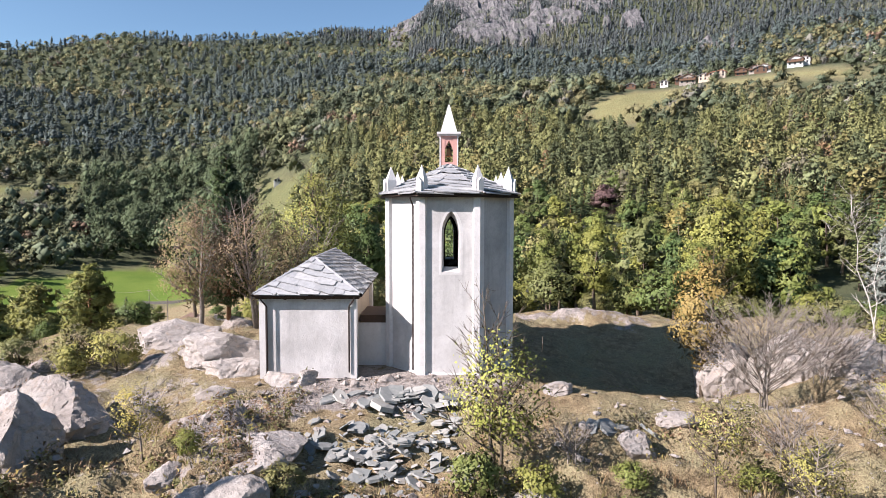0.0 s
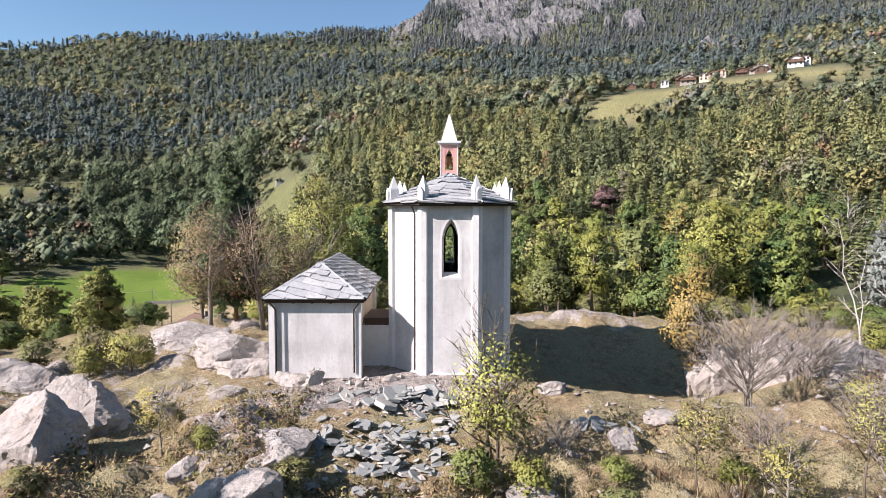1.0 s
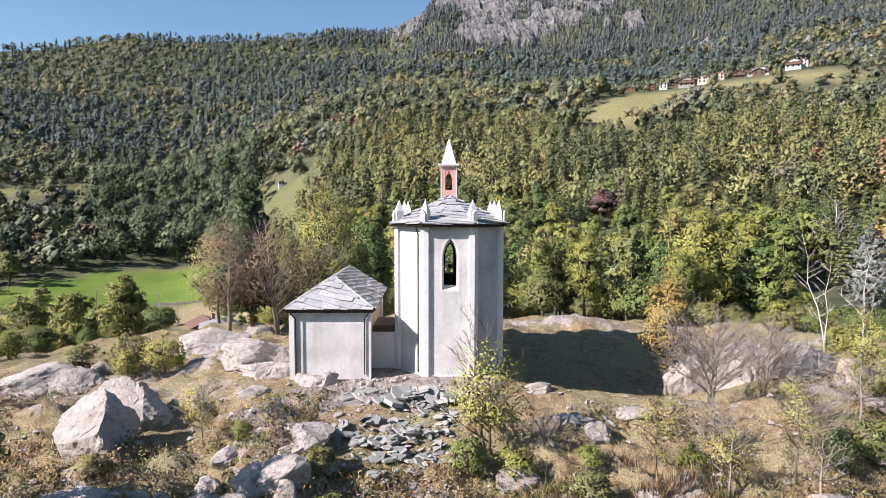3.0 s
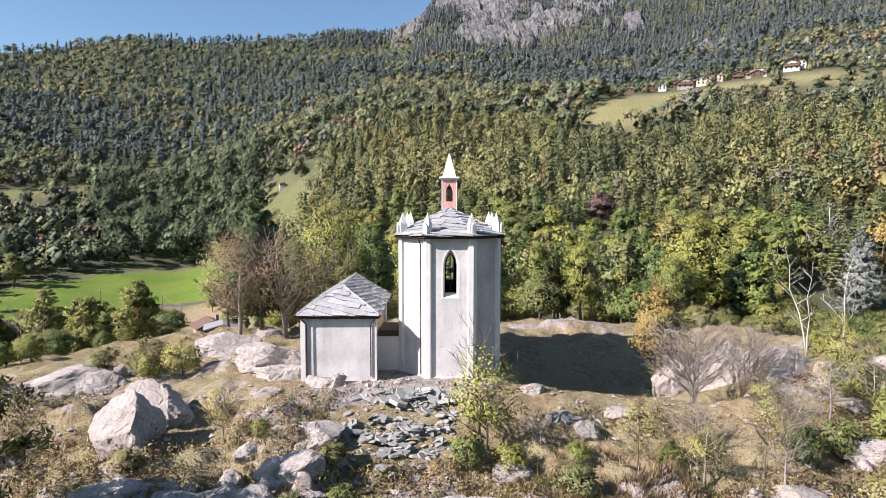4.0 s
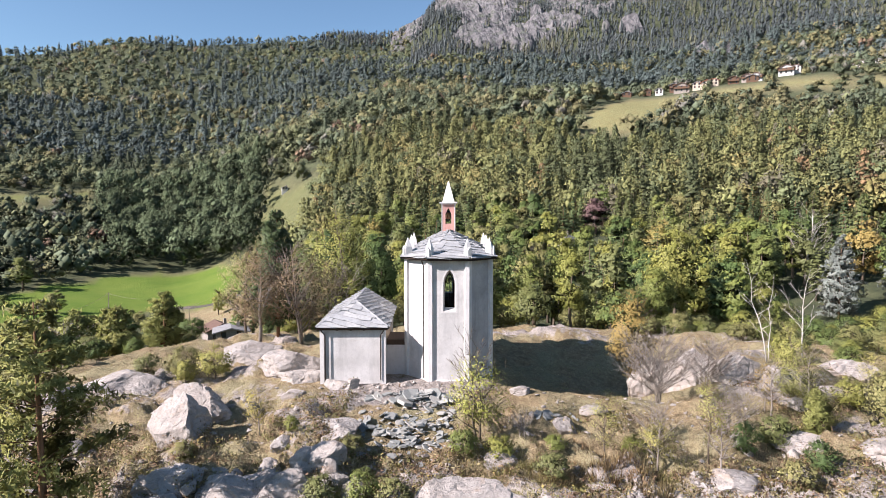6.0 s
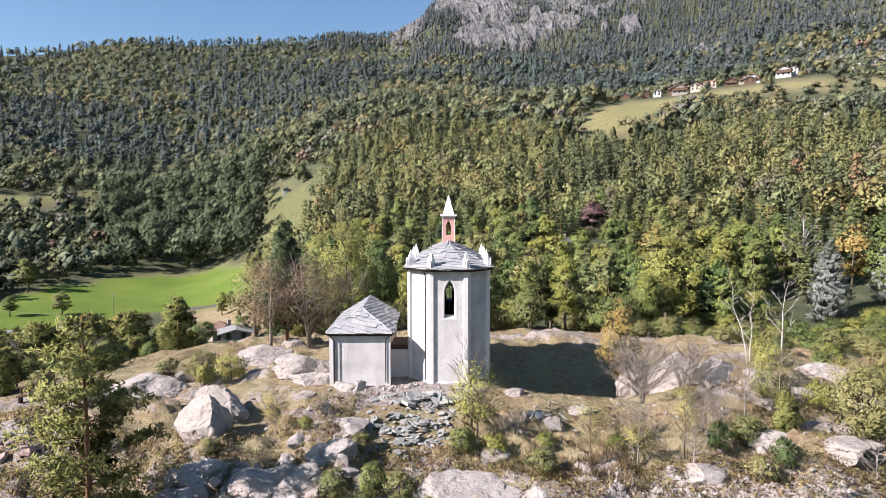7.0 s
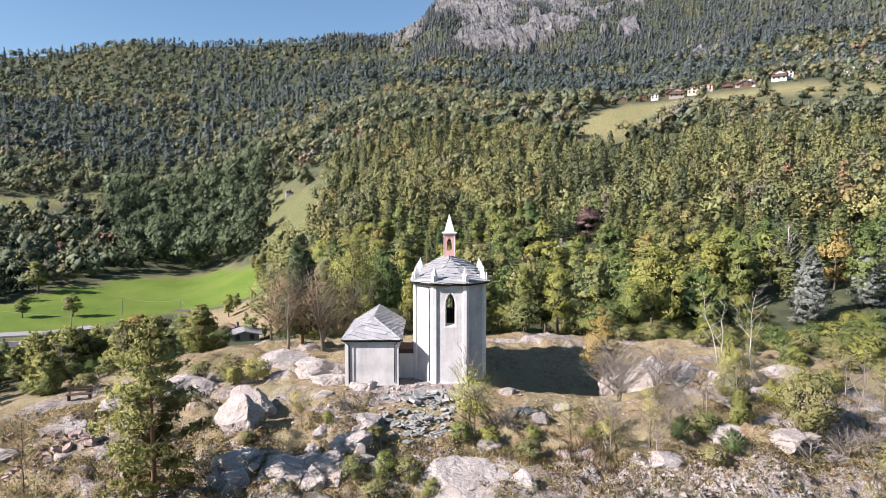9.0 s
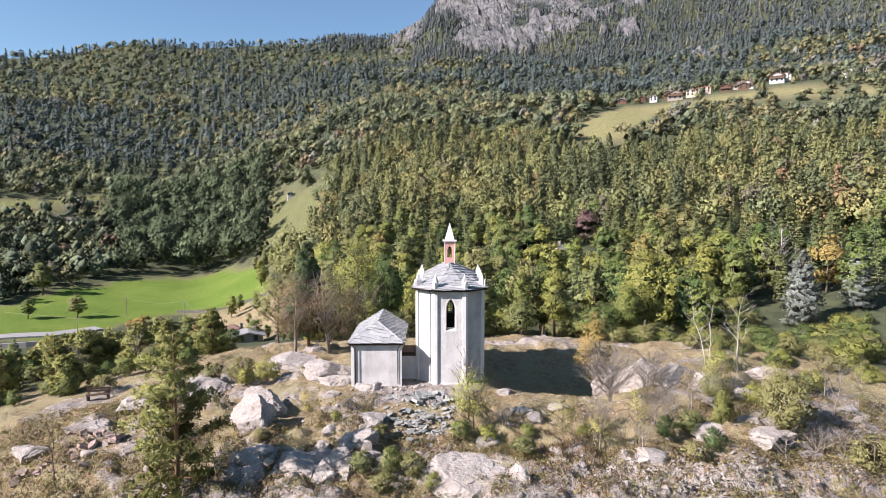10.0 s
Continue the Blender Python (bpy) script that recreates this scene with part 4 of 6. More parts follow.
def crown_broad(rng, h, w, low, clumps, per, leaf, flat=1.0, full=True, sides=4):
    d = rnd_dirs(rng, clumps)
    f = rng.uniform(0.25, 1.0, clumps) ** 0.5
    c = d * f[:, None] * np.array([w / 2 * 0.8, w / 2 * 0.8, (h - low) / 2 * 0.85])
    c[:, 2] += (h + low) / 2
    c[:, :2] *= (1.15 - 0.4 * (c[:, 2:3] - low) / (h - low))
    cr = w * rng.uniform(0.11, 0.21, clumps)
    k = np.repeat(np.arange(clumps), per)
    e = rnd_dirs(rng, clumps * per, 0.25)
    P = c[k] + e * (cr[k] * rng.uniform(0.6, 1.1, len(k)))[:, None] * np.array([1, 1, 0.75 * flat])
    N = e + 0.5 * d[k] + rng.normal(size=e.shape) * 0.35
    N /= np.linalg.norm(N, axis=1, keepdims=True)
    spray = leaves(rng, P, N, leaf * rng.uniform(0.6, 1.3, len(k)), 0.55, sides)
    if not full:
        return spray
    # broader leaves close each clump's inside
    k = np.repeat(np.arange(clumps), max(4, per // 4))
    e = rnd_dirs(rng, len(k), 0.2)
    at = c[k] + e * (cr[k] * rng.uniform(0.1, 0.6, len(k)))[:, None] * np.array([1, 1, 0.75])
    inner = leaves(rng, at, e + rng.normal(0, 0.4, e.shape), leaf * rng.uniform(1.3, 2.2, len(k)), 0.6, sides)
    spray = np.concatenate([spray, inner])
    return spray


def crown_cone(rng, h, w, low, tiers, arms, per, leaf, droop=0.25, power=0.85, sides=3):
    out = []
    for i in range(tiers):
        t = (i + rng.uniform(0, 0.7)) / tiers
        z = low + (h - low) * t
        rad = w / 2 * (1 - t) ** power * rng.uniform(0.85, 1.1) + 0.08
        na = max(4, int(arms * (1 - 0.6 * t)))
        for a in rng.uniform(0, 2 * np.pi, na):
            reach = rad * rng.uniform(0.7, 1.12)
            m = max(2, int(per * (0.35 + reach / (w / 2))))
            s = rng.uniform(0.15, 1.0, m) ** 0.8
            P = np.stack([np.cos(a) * reach * s, np.sin(a) * reach * s, z - droop * reach * s * s + rng.normal(0, 0.06, m) * leaf * 3], 1)
            P[:, :2] += rng.normal(0, 0.10, (m, 2)) * reach
            N = np.stack([np.cos(a) * 0.5 * np.ones(m), np.sin(a) * 0.5 * np.ones(m), np.ones(m)], 1) + rng.normal(0, 0.45, (m, 3))
            N /= np.linalg.norm(N, axis=1, keepdims=True)
            out.append(leaves(rng, P, N, leaf * rng.uniform(0.7, 1.3, m), 0.5, sides))
    return np.concatenate(out)


def trunk_mesh(rng, h, r, limbs, spread, lean=0.0, start=0.3, rise=0.5, twigs=0, sides=7):
    bm = bmesh.new()
    pts = []
    x = y = 0.0
    for i in range(6):
        pts.append((x, y, h * i / 5 - (0.4 if i == 0 else 0)))
        x += rng.normal(0, 0.018) * h + lean * h / 5
        y += rng.normal(0, 0.018) * h
    tube(bm, pts, [r, r * 0.85, r * 0.65, r * 0.45, r * 0.28, r * 0.08], sides)
    for k in range(limbs):
        t = start + (0.95 - start) * (k + rng.uniform(0, 1)) / limbs
        i = min(int(t * 5), 4)
        p = Vector(pts[i]).lerp(Vector(pts[i + 1]), t * 5 - i)
        a = rng.uniform(0, 2 * math.pi)
        ln = spread * (1.15 - t * 0.75) * rng.uniform(0.7, 1.1)
        d = Vector((math.cos(a), math.sin(a), rise * rng.uniform(0.6, 1.4)))
        q = p + d * ln * 0.5
        e = q + Vector((d.x + rng.normal(0, 0.25), d.y + rng.normal(0, 0.25), d.z + 0.25)) * ln * 0.5
        rr = r * (1 - t) * 0.5 + 0.008
        tube(bm, [p, q, e], [rr, rr * 0.6, rr * 0.15], 5)
        for _ in range(twigs):
            s = rng.uniform(0.25, 1)
            b = p.lerp(q, s * 2) if s < 0.5 else q.lerp(e, s * 2 - 1)
            dd = Vector((d.x + rng.normal(0, 0.6), d.y + rng.normal(0, 0.6), d.z + rng.normal(0.3, 0.4))).normalized()
            l2 = ln * rng.uniform(0.2, 0.45)
            c = b + dd * l2
            tube(bm, [b, b.lerp(c, 0.5) + Vector((0, 0, 0.03 * l2)), c], [rr * 0.4 + 0.003, rr * 0.25 + 0.002, 0.002], 3)
    return bm


KINDS = {
    # name: label, category, leaf material, bark material
    "broadleaf_tree": ("leafy broadleaf tree in late summer green", "tree", M_LEAF_GREEN, M_BARK),
    "lime_green_tree": ("bright yellow-green broadleaf tree", "tree", M_LEAF_LIME, M_BARK),
    "olive_tree_crown": ("olive-brown half turned broadleaf tree", "tree", M_LEAF_OLIVE, M_BARK),
    "ochre_tree": ("autumn ochre and orange leafed tree", "tree", M_LEAF_OCHRE, M_BARK),
    "larch_tree": ("tall slender yellow-green larch", "tree", M_LARCH, M_BARK),
    "spruce_tree": ("dark green conical spruce", "tree", M_NEEDLE, M_BARK_PINE),
    "purple_tree": ("purple leafed broadleaf tree", "tree", M_LEAF_RED, M_BARK),
    "leafy_shrub": ("dense green leafy shrub", "shrub", M_LEAF_GREEN, M_BARK),
    "lime_shrub": ("low yellow-green leafy shrub in dry grass", "shrub", M_LEAF_LIME, M_BARK),
    "yellow_shrub": ("low shrub turning yellow among the rocks", "shrub", M_LEAF_YELLOW, M_BARK),
    "olive_shrub": ("dull olive scrubby bush", "shrub", M_LEAF_OLIVE, M_BARK),
}
KINDS["olive_toned_tree"] = KINDS.pop("olive_tree_crown")
MADE = {}


def shape(kind, variant, detail):
    """Trunk and crown meshes of unit trees (10 m trees, 2 m shrubs)."""
    rng = np.random.default_rng(abs(sum(ord(c) * (i + 3) for i, c in enumerate(kind)) * 7 + variant * 131 + detail))
    big = detail == 2
    if kind.endswith("_shrub") and detail == 3:
        bm = trunk_mesh(rng, 1.5, 0.05, 4, 0.8, start=0.05, rise=0.9, sides=4)
        return bm, crown_broad(rng, 2.0, 2.6, 0.0, 44, 50, 0.048, sides=3)
    if kind.endswith("_shrub"):
        bm = trunk_mesh(rng, 1.5, 0.05, 8, 0.8, start=0.05, rise=0.9, twigs=1, sides=4)
        return bm, crown_broad(rng, 2.0, 2.4, 0.1, 34, 46, 0.055, sides=3)
    if kind == "larch_tree" and detail == 0:
        bm = trunk_mesh(rng, 10, 0.16, 3, 1.6, rise=0.2, sides=4)
        return bm, crown_cone(rng, 10.2, 3.6, 1.2, 26, 9, 6, 0.26, 0.05, 0.7)
    if kind == "spruce_tree":
        bm = trunk_mesh(rng, 10, 0.18, 0, 0, sides=5)
        return bm, crown_cone(rng, 10.2, 4.2, 0.8, 40 if big else 26, 15 if big else 11, 15 if big else 8, 0.13 if big else 0.23)
    if kind == "larch_tree":
        bm = trunk_mesh(rng, 10, 0.16, 5, 1.6, rise=0.2, sides=5)
        return bm, crown_cone(rng, 10.2, 4.0, 1.6, 40 if big else 26, 14 if big else 11, 15 if big else 8, 0.12 if big else 0.21, 0.05, 0.65)
    bm = trunk_mesh(rng, 8.0, 0.2, 6, 2.2, start=0.25, sides=5)
    low = rng.uniform(0.2, 1.0)
    if detail == 0:
        return bm, crown_broad(rng, 10, rng.uniform(4.4, 6.0), low, 44, 34, 0.20, sides=3)
    return bm, crown_broad(rng, 10, rng.uniform(4.0, 5.6), low, 70 if big else 52, 76 if big else 40, 0.105 if big else 0.175, sides=3)


def plant(kind, x, y, size=1.0, detail=2, variant=None, wide=1.0, turn=None, z=None, rng=random, group="wood behind the chapel"):
    variant = rng.randrange(4) if variant is None else variant
    turn = rng.uniform(0, 360) if turn is None else turn
    m = pose(x, y, (gz(x, y) if z is None else z) - 0.05, 0, 0, turn) @ Matrix.Diagonal((size * wide, size * wide, size, 1))
    key = (kind, variant, detail)
    if key in MADE:
        s = MADE[key].scale
        return tagged(copy_thing(MADE[key], m @ Matrix.Diagonal((1 / s[0], 1 / s[1], 1 / s[2], 1))), group=group)
    label, cat, leaf, brk = KINDS[kind]
    root = tagged(new(kind), label, cat, group)
    bm, q = shape(kind, variant, detail)
    part("trunk", bm, brk, root, smooth=True)
    crown = new("crown", soup("crown", q, q.shape[1], leaf))
    crown.parent = root
    MADE[key] = root
    root.matrix_basis = m
    return root


# ---------------------------------------------------------------- far woods
def joined_forest(name, label, X, Y, H, W, conifer, tint, lobes, per, leaf, seed, tall=0.85, core=0.7, spread=0.22):
    """Trees made of many leafy lobes round a stem, with loose sprays standing out of them."""
    rng = np.random.default_rng(seed)
    n = len(X)
    foot = np.stack([X, Y, land(X, Y)], 1)
    tall = np.broadcast_to(np.asarray(tall, float), (n,))
    # lobe centres: a ragged egg for the broadleaf trees, a ragged cone for the conifers
    k = np.repeat(np.arange(n), lobes)
    m = n * lobes
    d = rnd_dirs(rng, m, 0.15)
    t = (np.tile(np.arange(lobes), n) + rng.uniform(0, 0.9, m)) / lobes
    a = rng.uniform(0, 6.28, m)
    out = rng.uniform(0.35, 1.0, m) ** 0.5
    con = conifer[k]
    tier = (1.04 - t) ** 0.55
    cone = np.stack([np.cos(a) * 0.08 * tier, np.sin(a) * 0.08 * tier, 0.10 + 0.86 * t], 1)
    egg = np.stack([d[:, 0] * out * 0.36 * (1.1 - 0.3 * d[:, 2]), d[:, 1] * out * 0.36 * (1.1 - 0.3 * d[:, 2]), 0.52 + 0.36 * d[:, 2] * out], 1)
    c = np.where(con[:, None], cone, egg)
    size = W[k] * np.where(con, 0.42 * tier * rng.uniform(0.8, 1.15, m), spread * rng.uniform(0.6, 1.4, m) * (10 / lobes) ** 0.4)
    c = foot[k] + c * np.stack([W[k], W[k], H[k]], 1)
    middle = foot[k] + np.stack([0 * t, 0 * t, H[k] * np.where(con, np.maximum(0.0, 0.86 * t - 0.15), 0.45)], 1)
    high = np.where(con, H[k] * 1.5 / lobes / np.maximum(size, 0.3), tall[k])
    stretch = np.stack([np.ones(m), np.ones(m), high], 1)
    corners = np.array([(1, 0, 0), (0, 1, 0), (-1, 0, 0), (0, -1, 0), (0, 0, 1), (0, 0, -1)], float)
    V = corners[None] * (size[:, None, None] * core * rng.uniform(0.7, 1.3, (m, 6, 1))) * stretch[:, None, :]
    V = np.stack([V[:, :, 0] * np.cos(a)[:, None] - V[:, :, 1] * np.sin(a)[:, None], V[:, :, 0] * np.sin(a)[:, None] + V[:, :, 1] * np.cos(a)[:, None], V[:, :, 2]], -1) + c[:, None, :]
    F = np.array([(0, 1, 4), (1, 2, 4), (2, 3, 4), (3, 0, 4), (1, 0, 5), (2, 1, 5), (3, 2, 5), (0, 3, 5)])
    own = (tint * rng.uniform(0.82, 1.18, (n, 1)))[k] * rng.uniform(0.93, 1.07, (m, 1))
    s = np.repeat(np.arange(m), per)
    e = rnd_dirs(rng, m * per, 0.3)
    # needles sweep down and out in tiers; leaves stand off the lobes
    drop = np.where(con[s][:, None], np.array([1.0, 1.0, 0.55]), 1.0)
    P = c[s] + e * drop * (size[s] * rng.uniform(0.65, 1.12, len(s)))[:, None] * stretch[s]
    way = lambda p, mid, wide: (p - mid) / (np.linalg.norm(p - mid, axis=-1, keepdims=True) + 1e-6) * wide
    N = e * 0.8 + rng.normal(0, 0.45, e.shape)
    N /= np.linalg.norm(N, axis=1, keepdims=True)
    spray = leaves(rng, P, N, leaf * rng.uniform(0.6, 1.3, len(s)), 0.62, 3)
    turn_in = (np.cross(spray[:, 1] - spray[:, 0], spray[:, 2] - spray[:, 0]) * N).sum(1) < 0
    spray[turn_in] = spray[turn_in][:, ::-1]
    round_core = way(V, middle[:, None, :], 0.9) + way(V, c[:, None, :], 0.35)
    round_leaf = np.repeat((way(P, middle[s], 0.9) + e * 0.35 + N * 0.1 + np.array([0, 0, 0.1]))[:, None, :], 3, axis=1)
    co = np.concatenate([V.reshape(-1, 3), spray.reshape(-1, 3)]).astype(np.float32)
    facing = np.concatenate([round_core.reshape(-1, 3), round_leaf.reshape(-1, 3)])
    facing /= np.linalg.norm(facing, axis=1, keepdims=True) + 1e-9
    idx = np.concatenate([(F[None] + (np.arange(m) * 6)[:, None, None]).ravel(), m * 6 + np.arange(3 * len(s))]).astype(np.int32)
    me = bpy.data.meshes.new(name)
    me.vertices.add(len(co))
    me.vertices.foreach_set("co", co.ravel())
    me.loops.add(len(idx))
    me.loops.foreach_set("vertex_index", idx)
    me.polygons.add(len(idx) // 3)
    me.polygons.foreach_set("loop_start", np.arange(0, len(idx), 3, dtype=np.int32))
    me.polygons.foreach_set("use_smooth", np.ones(len(idx) // 3, dtype=bool))
    me.attributes.new("round", "FLOAT_VECTOR", "POINT").data.foreach_set("vector", facing.astype(np.float32).ravel())
    col = np.ones((len(co), 4), dtype=np.float32)
    col[:, :3] = np.concatenate([np.repeat(own, 6, axis=0), np.repeat(own[s] * rng.uniform(0.88, 1.14, (len(s), 1)), 3, axis=0)])
    me.attributes.new("tint", "FLOAT_COLOR", "POINT").data.foreach_set("color", col.ravel())
    me.materials.append(M_FOREST)
    me.update(calc_edges=True)
    return tagged(new(name, me), label, "forest", kind="stuff")


def scatter(seed, r0, r1, p0, p1, step, grow=0.0):
    """Jittered places in a sector of the land, spaced by step metres (more with distance)."""
    rng = np.random.default_rng(seed)
    xs, ys, r = [], [], r0
    while r < r1:
        st = step * (1 + grow * (r - r0))
        n = max(1, int((p1 - p0) * r / st))
        p = p0 + (np.arange(n) + rng.uniform(0, 1, n)) / n * (p1 - p0)
        rr = r + rng.uniform(-0.5, 0.5, n) * st
        xs.append(0.5 + rr * np.sin(p))
        ys.append(-0.8 + rr * np.cos(p))
        r += st
    return np.concatenate(xs), np.concatenate(ys)


def open_land(x, y):
    r, phi = polar(x, y)
    groves = smooth(0.30, 0.42, phi) * (fbm(x / 15, y / 15, 3, 87) > -0.02 - 0.3 * smooth(0.40, 0.48, phi))
    return np.maximum(np.maximum(np.maximum(meadow_mask(x, y), field_mask(x, y)), pasture_mask(x, y) * (1 - groves)), clearing_mask(x, y)) > 0.25


# first tint, for far conifers, carries the bluish distance haze in its colour
C_DARK_HAZY, C_MID, C_LIGHT = np.array((0.145, 0.178, 0.158)), np.array((0.19, 0.22, 0.13)), np.array((0.275, 0.285, 0.14))
C_YELLOW, C_RUST, C_GREY, C_POPLAR = np.array((0.36, 0.32, 0.155)), np.array((0.30, 0.20, 0.13)), np.array((0.30, 0.28, 0.22)), np.array((0.19, 0.235, 0.12))


def mid_forest():
    x, y = scatter(5, 168, 300, -0.30, 0.72, 6.0)
    r, phi = polar(x, y)
    keep = ~open_land(x, y) & ~((phi < -0.29) & (r > 240)) & ~((phi > 0.55) & (r < 121)) & ~((phi < -0.2) & (np.hypot(x + 83, y - 307) < 12))
    x, y = x[keep], y[keep]
    rng = np.random.default_rng(6)
    n = len(x)
    kind = fbm(x / 28, y / 28, 3, 91) + rng.normal(0, 0.22, n)
    con = kind > 0.0
    tint = np.where(con[:, None], np.where((kind > 0.2)[:, None], C_MID * 0.75, C_LIGHT * 0.9), np.where((kind < -0.4)[:, None], C_YELLOW * 0.85, C_LIGHT))
    odd = rng.uniform(0, 1, n)
    tint[odd > 0.985] = C_RUST
    tint[(odd > 0.95) & (odd < 0.985)] = C_GREY * 0.7
    tint[(odd > 0.6) & (odd < 0.8) & ~con] = C_MID
    H = rng.uniform(9, 15, n) * np.where(con, 1.3, 1)
    r, phi = polar(x, y)
    H *= 1 - 0.5 * smooth(0.17, 0.2, phi) * smooth(0.40, 0.36, phi) * smooth(250, 265, r)
    joined_forest("hillside_forest", "mixed green and yellowing forest on the hillside", x, y, H, H * np.where(con, 0.62, 0.8) * rng.uniform(0.8, 1.25, n), con, tint * np.array((0.80, 0.80, 0.66)), 13, 26, 0.42, 7, rng.uniform(0.9, 1.6, n), 0.34)


def hill_forest():
    x, y = scatter(15, 225, 1010, -0.78, 0.74, 7.4, 0.0008)
    r, phi = polar(x, y)
    keep = ~open_land(x, y) & ~((phi > -0.06) & (r > 700)) & ((r > 300) | ((phi < -0.29) & (r > meadow_end(phi) - 5))) & ~((phi > 0.27) & (phi < 0.56) & (r > 372) & (r < 432) & (np.random.default_rng(3).uniform(0, 1, len(x)) < 0.85))
    x, y, r, phi = x[keep], y[keep], r[keep], phi[keep]
    rng = np.random.default_rng(16)
    n = len(x)
    f = fbm(x / 75, y / 75, 4, 101) + rng.normal(0, 0.2, n)
    dark = smooth(-0.05, -0.2, phi) * smooth(470, 530, r) * smooth(800, 640, r)
    con = f - 0.08 + 0.42 * dark + 0.4 * smooth(-0.05, 0.15, phi) * smooth(460, 520, r) + 0.25 * smooth(930, 990, r) > 0.12
    tint = np.where(con[:, None], np.where((r < 480)[:, None], C_MID * 0.6, C_DARK_HAZY * 0.76), C_LIGHT * 0.66)
    u = rng.uniform(0, 1, n)
    tint[~con & (f < -0.22)] = C_YELLOW * 0.62
    tint[~con & (u > 0.6)] = C_MID * 0.72
    tint[~con & (u > 0.93)] = C_GREY * 0.7
    tint[~con & (u > 0.985)] = C_RUST * 0.75
    # poplar grove behind the meadow, with mixed lower trees round it
    grove = (phi < -0.295) & (phi > -0.53) & (r < 385)
    edge = (phi < -0.22) & (r < 430) & ~grove
    con[grove] = False
    con[edge] &= u[edge] > 0.6
    tint[grove] = C_POPLAR * rng.uniform(0.5, 0.75, (grove.sum(), 1))
    loose = edge & (u < 0.45)
    tint[loose] = C_LIGHT * 0.6
    H = rng.uniform(8, 14, n) * np.where(con, 1.1, 0.85)
    low = (phi > 0.24) & (r > 345) & (r < 440)
    H[low] = rng.uniform(3, 5.5, low.sum())
    H[grove] = rng.uniform(15, 20, grove.sum()) * (1.12 - 12 * (phi[grove] + 0.38) ** 2)
    H[edge] = rng.uniform(7, 13, edge.sum())
    W = H * np.where(con, 0.8, 1.15) * rng.uniform(0.75, 1.2, n)
    W[low] = rng.uniform(5, 8.5, low.sum())
    W[grove] = np.maximum(H[grove], 10) * rng.uniform(0.55, 0.85, grove.sum())
    tall = np.where(grove, 1.15, rng.uniform(0.75, 1.2, n))
    near = r < 480
    mixed = "dense mixed forest with dark conifers and autumn tints"
    pointed = con & (u > 0.62)
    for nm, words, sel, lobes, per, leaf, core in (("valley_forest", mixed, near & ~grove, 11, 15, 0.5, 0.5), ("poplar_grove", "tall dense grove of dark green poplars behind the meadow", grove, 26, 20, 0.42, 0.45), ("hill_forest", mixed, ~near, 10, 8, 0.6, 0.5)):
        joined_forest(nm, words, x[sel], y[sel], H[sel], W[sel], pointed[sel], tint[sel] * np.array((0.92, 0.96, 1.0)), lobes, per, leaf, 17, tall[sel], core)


def crags(x, y):
    """Bare rock of the mountain: one great face, steps beside it and scattered scars."""
    r, phi = polar(x, y)
    n = fbm(x / 60, y / 60, 4, 71)
    foot = 765 + 1050 * np.maximum(0, phi - 0.09) - 60 * smooth(0.02, -0.02, phi) + 90 * fbm(x / 25, y / 40, 3, 73)
    face = smooth(-0.02, 0.02, phi + 0.04 * n) * smooth(0.25, 0.19, phi) * smooth(foot - 12, foot + 12, r) * (1.0 + 1.3 * n)
    rim = smooth(-0.10, -0.085, phi) * smooth(-0.02, -0.05, phi) * smooth(880, 930, r) * (0.35 + 1.8 * n)
    scar = smooth(600, 700, r) * smooth(0.05, 0.2, phi) * smooth(0.33, 0.42, fbm(x / 45, y / 80, 3, 81) + 0.02)
    return np.clip(np.maximum(np.maximum(face, rim), scar), 0, 1)


def rock_face():
    """Broken rock laid over the mountain where no trees grow: ribs, ledges and gullies."""
    phi, r = np.meshgrid(np.linspace(-0.11, 0.62, 620), np.linspace(640, 1130, 230), indexing="ij")
    x, y = 0.5 + r * np.sin(phi), -0.8 + r * np.cos(phi)
    bare = crags(x, y)
    rib = np.abs(fbm(x / 14 + 0.3 * y / 40, y / 60, 4, 75))
    ledge = fbm(x / 50, y / 9, 3, 77)
    z = land(x, y) + 0.5 + bare * (3 + 13 * (0.5 - rib) + 8 * ledge + 4 * fbm(x / 10, y / 10, 3, 79)) - 8 * (1 - smooth(0.1, 0.4, bare))
    co = np.stack([x, y, z], -1).reshape(-1, 3)
    i, j = np.meshgrid(np.arange(619), np.arange(229), indexing="ij")
    quads = np.stack([i * 230 + j, i * 230 + j + 1, (i + 1) * 230 + j + 1, (i + 1) * 230 + j], -1)[:, ::1].reshape(-1, 4)
    keep = bare.reshape(-1)[quads].max(1) > 0.12
    used, quads = np.unique(quads[keep], return_inverse=True)
    me = bpy.data.meshes.new("mountain_rock")
    me.from_pydata(co[used].tolist(), [], quads.reshape(-1, 4)[:, ::-1].tolist())
    me.materials.append(M_CRAG)
    tagged(new("mountain_rock", me), "bare grey broken rock face of the mountain", "cliff", kind="structure")


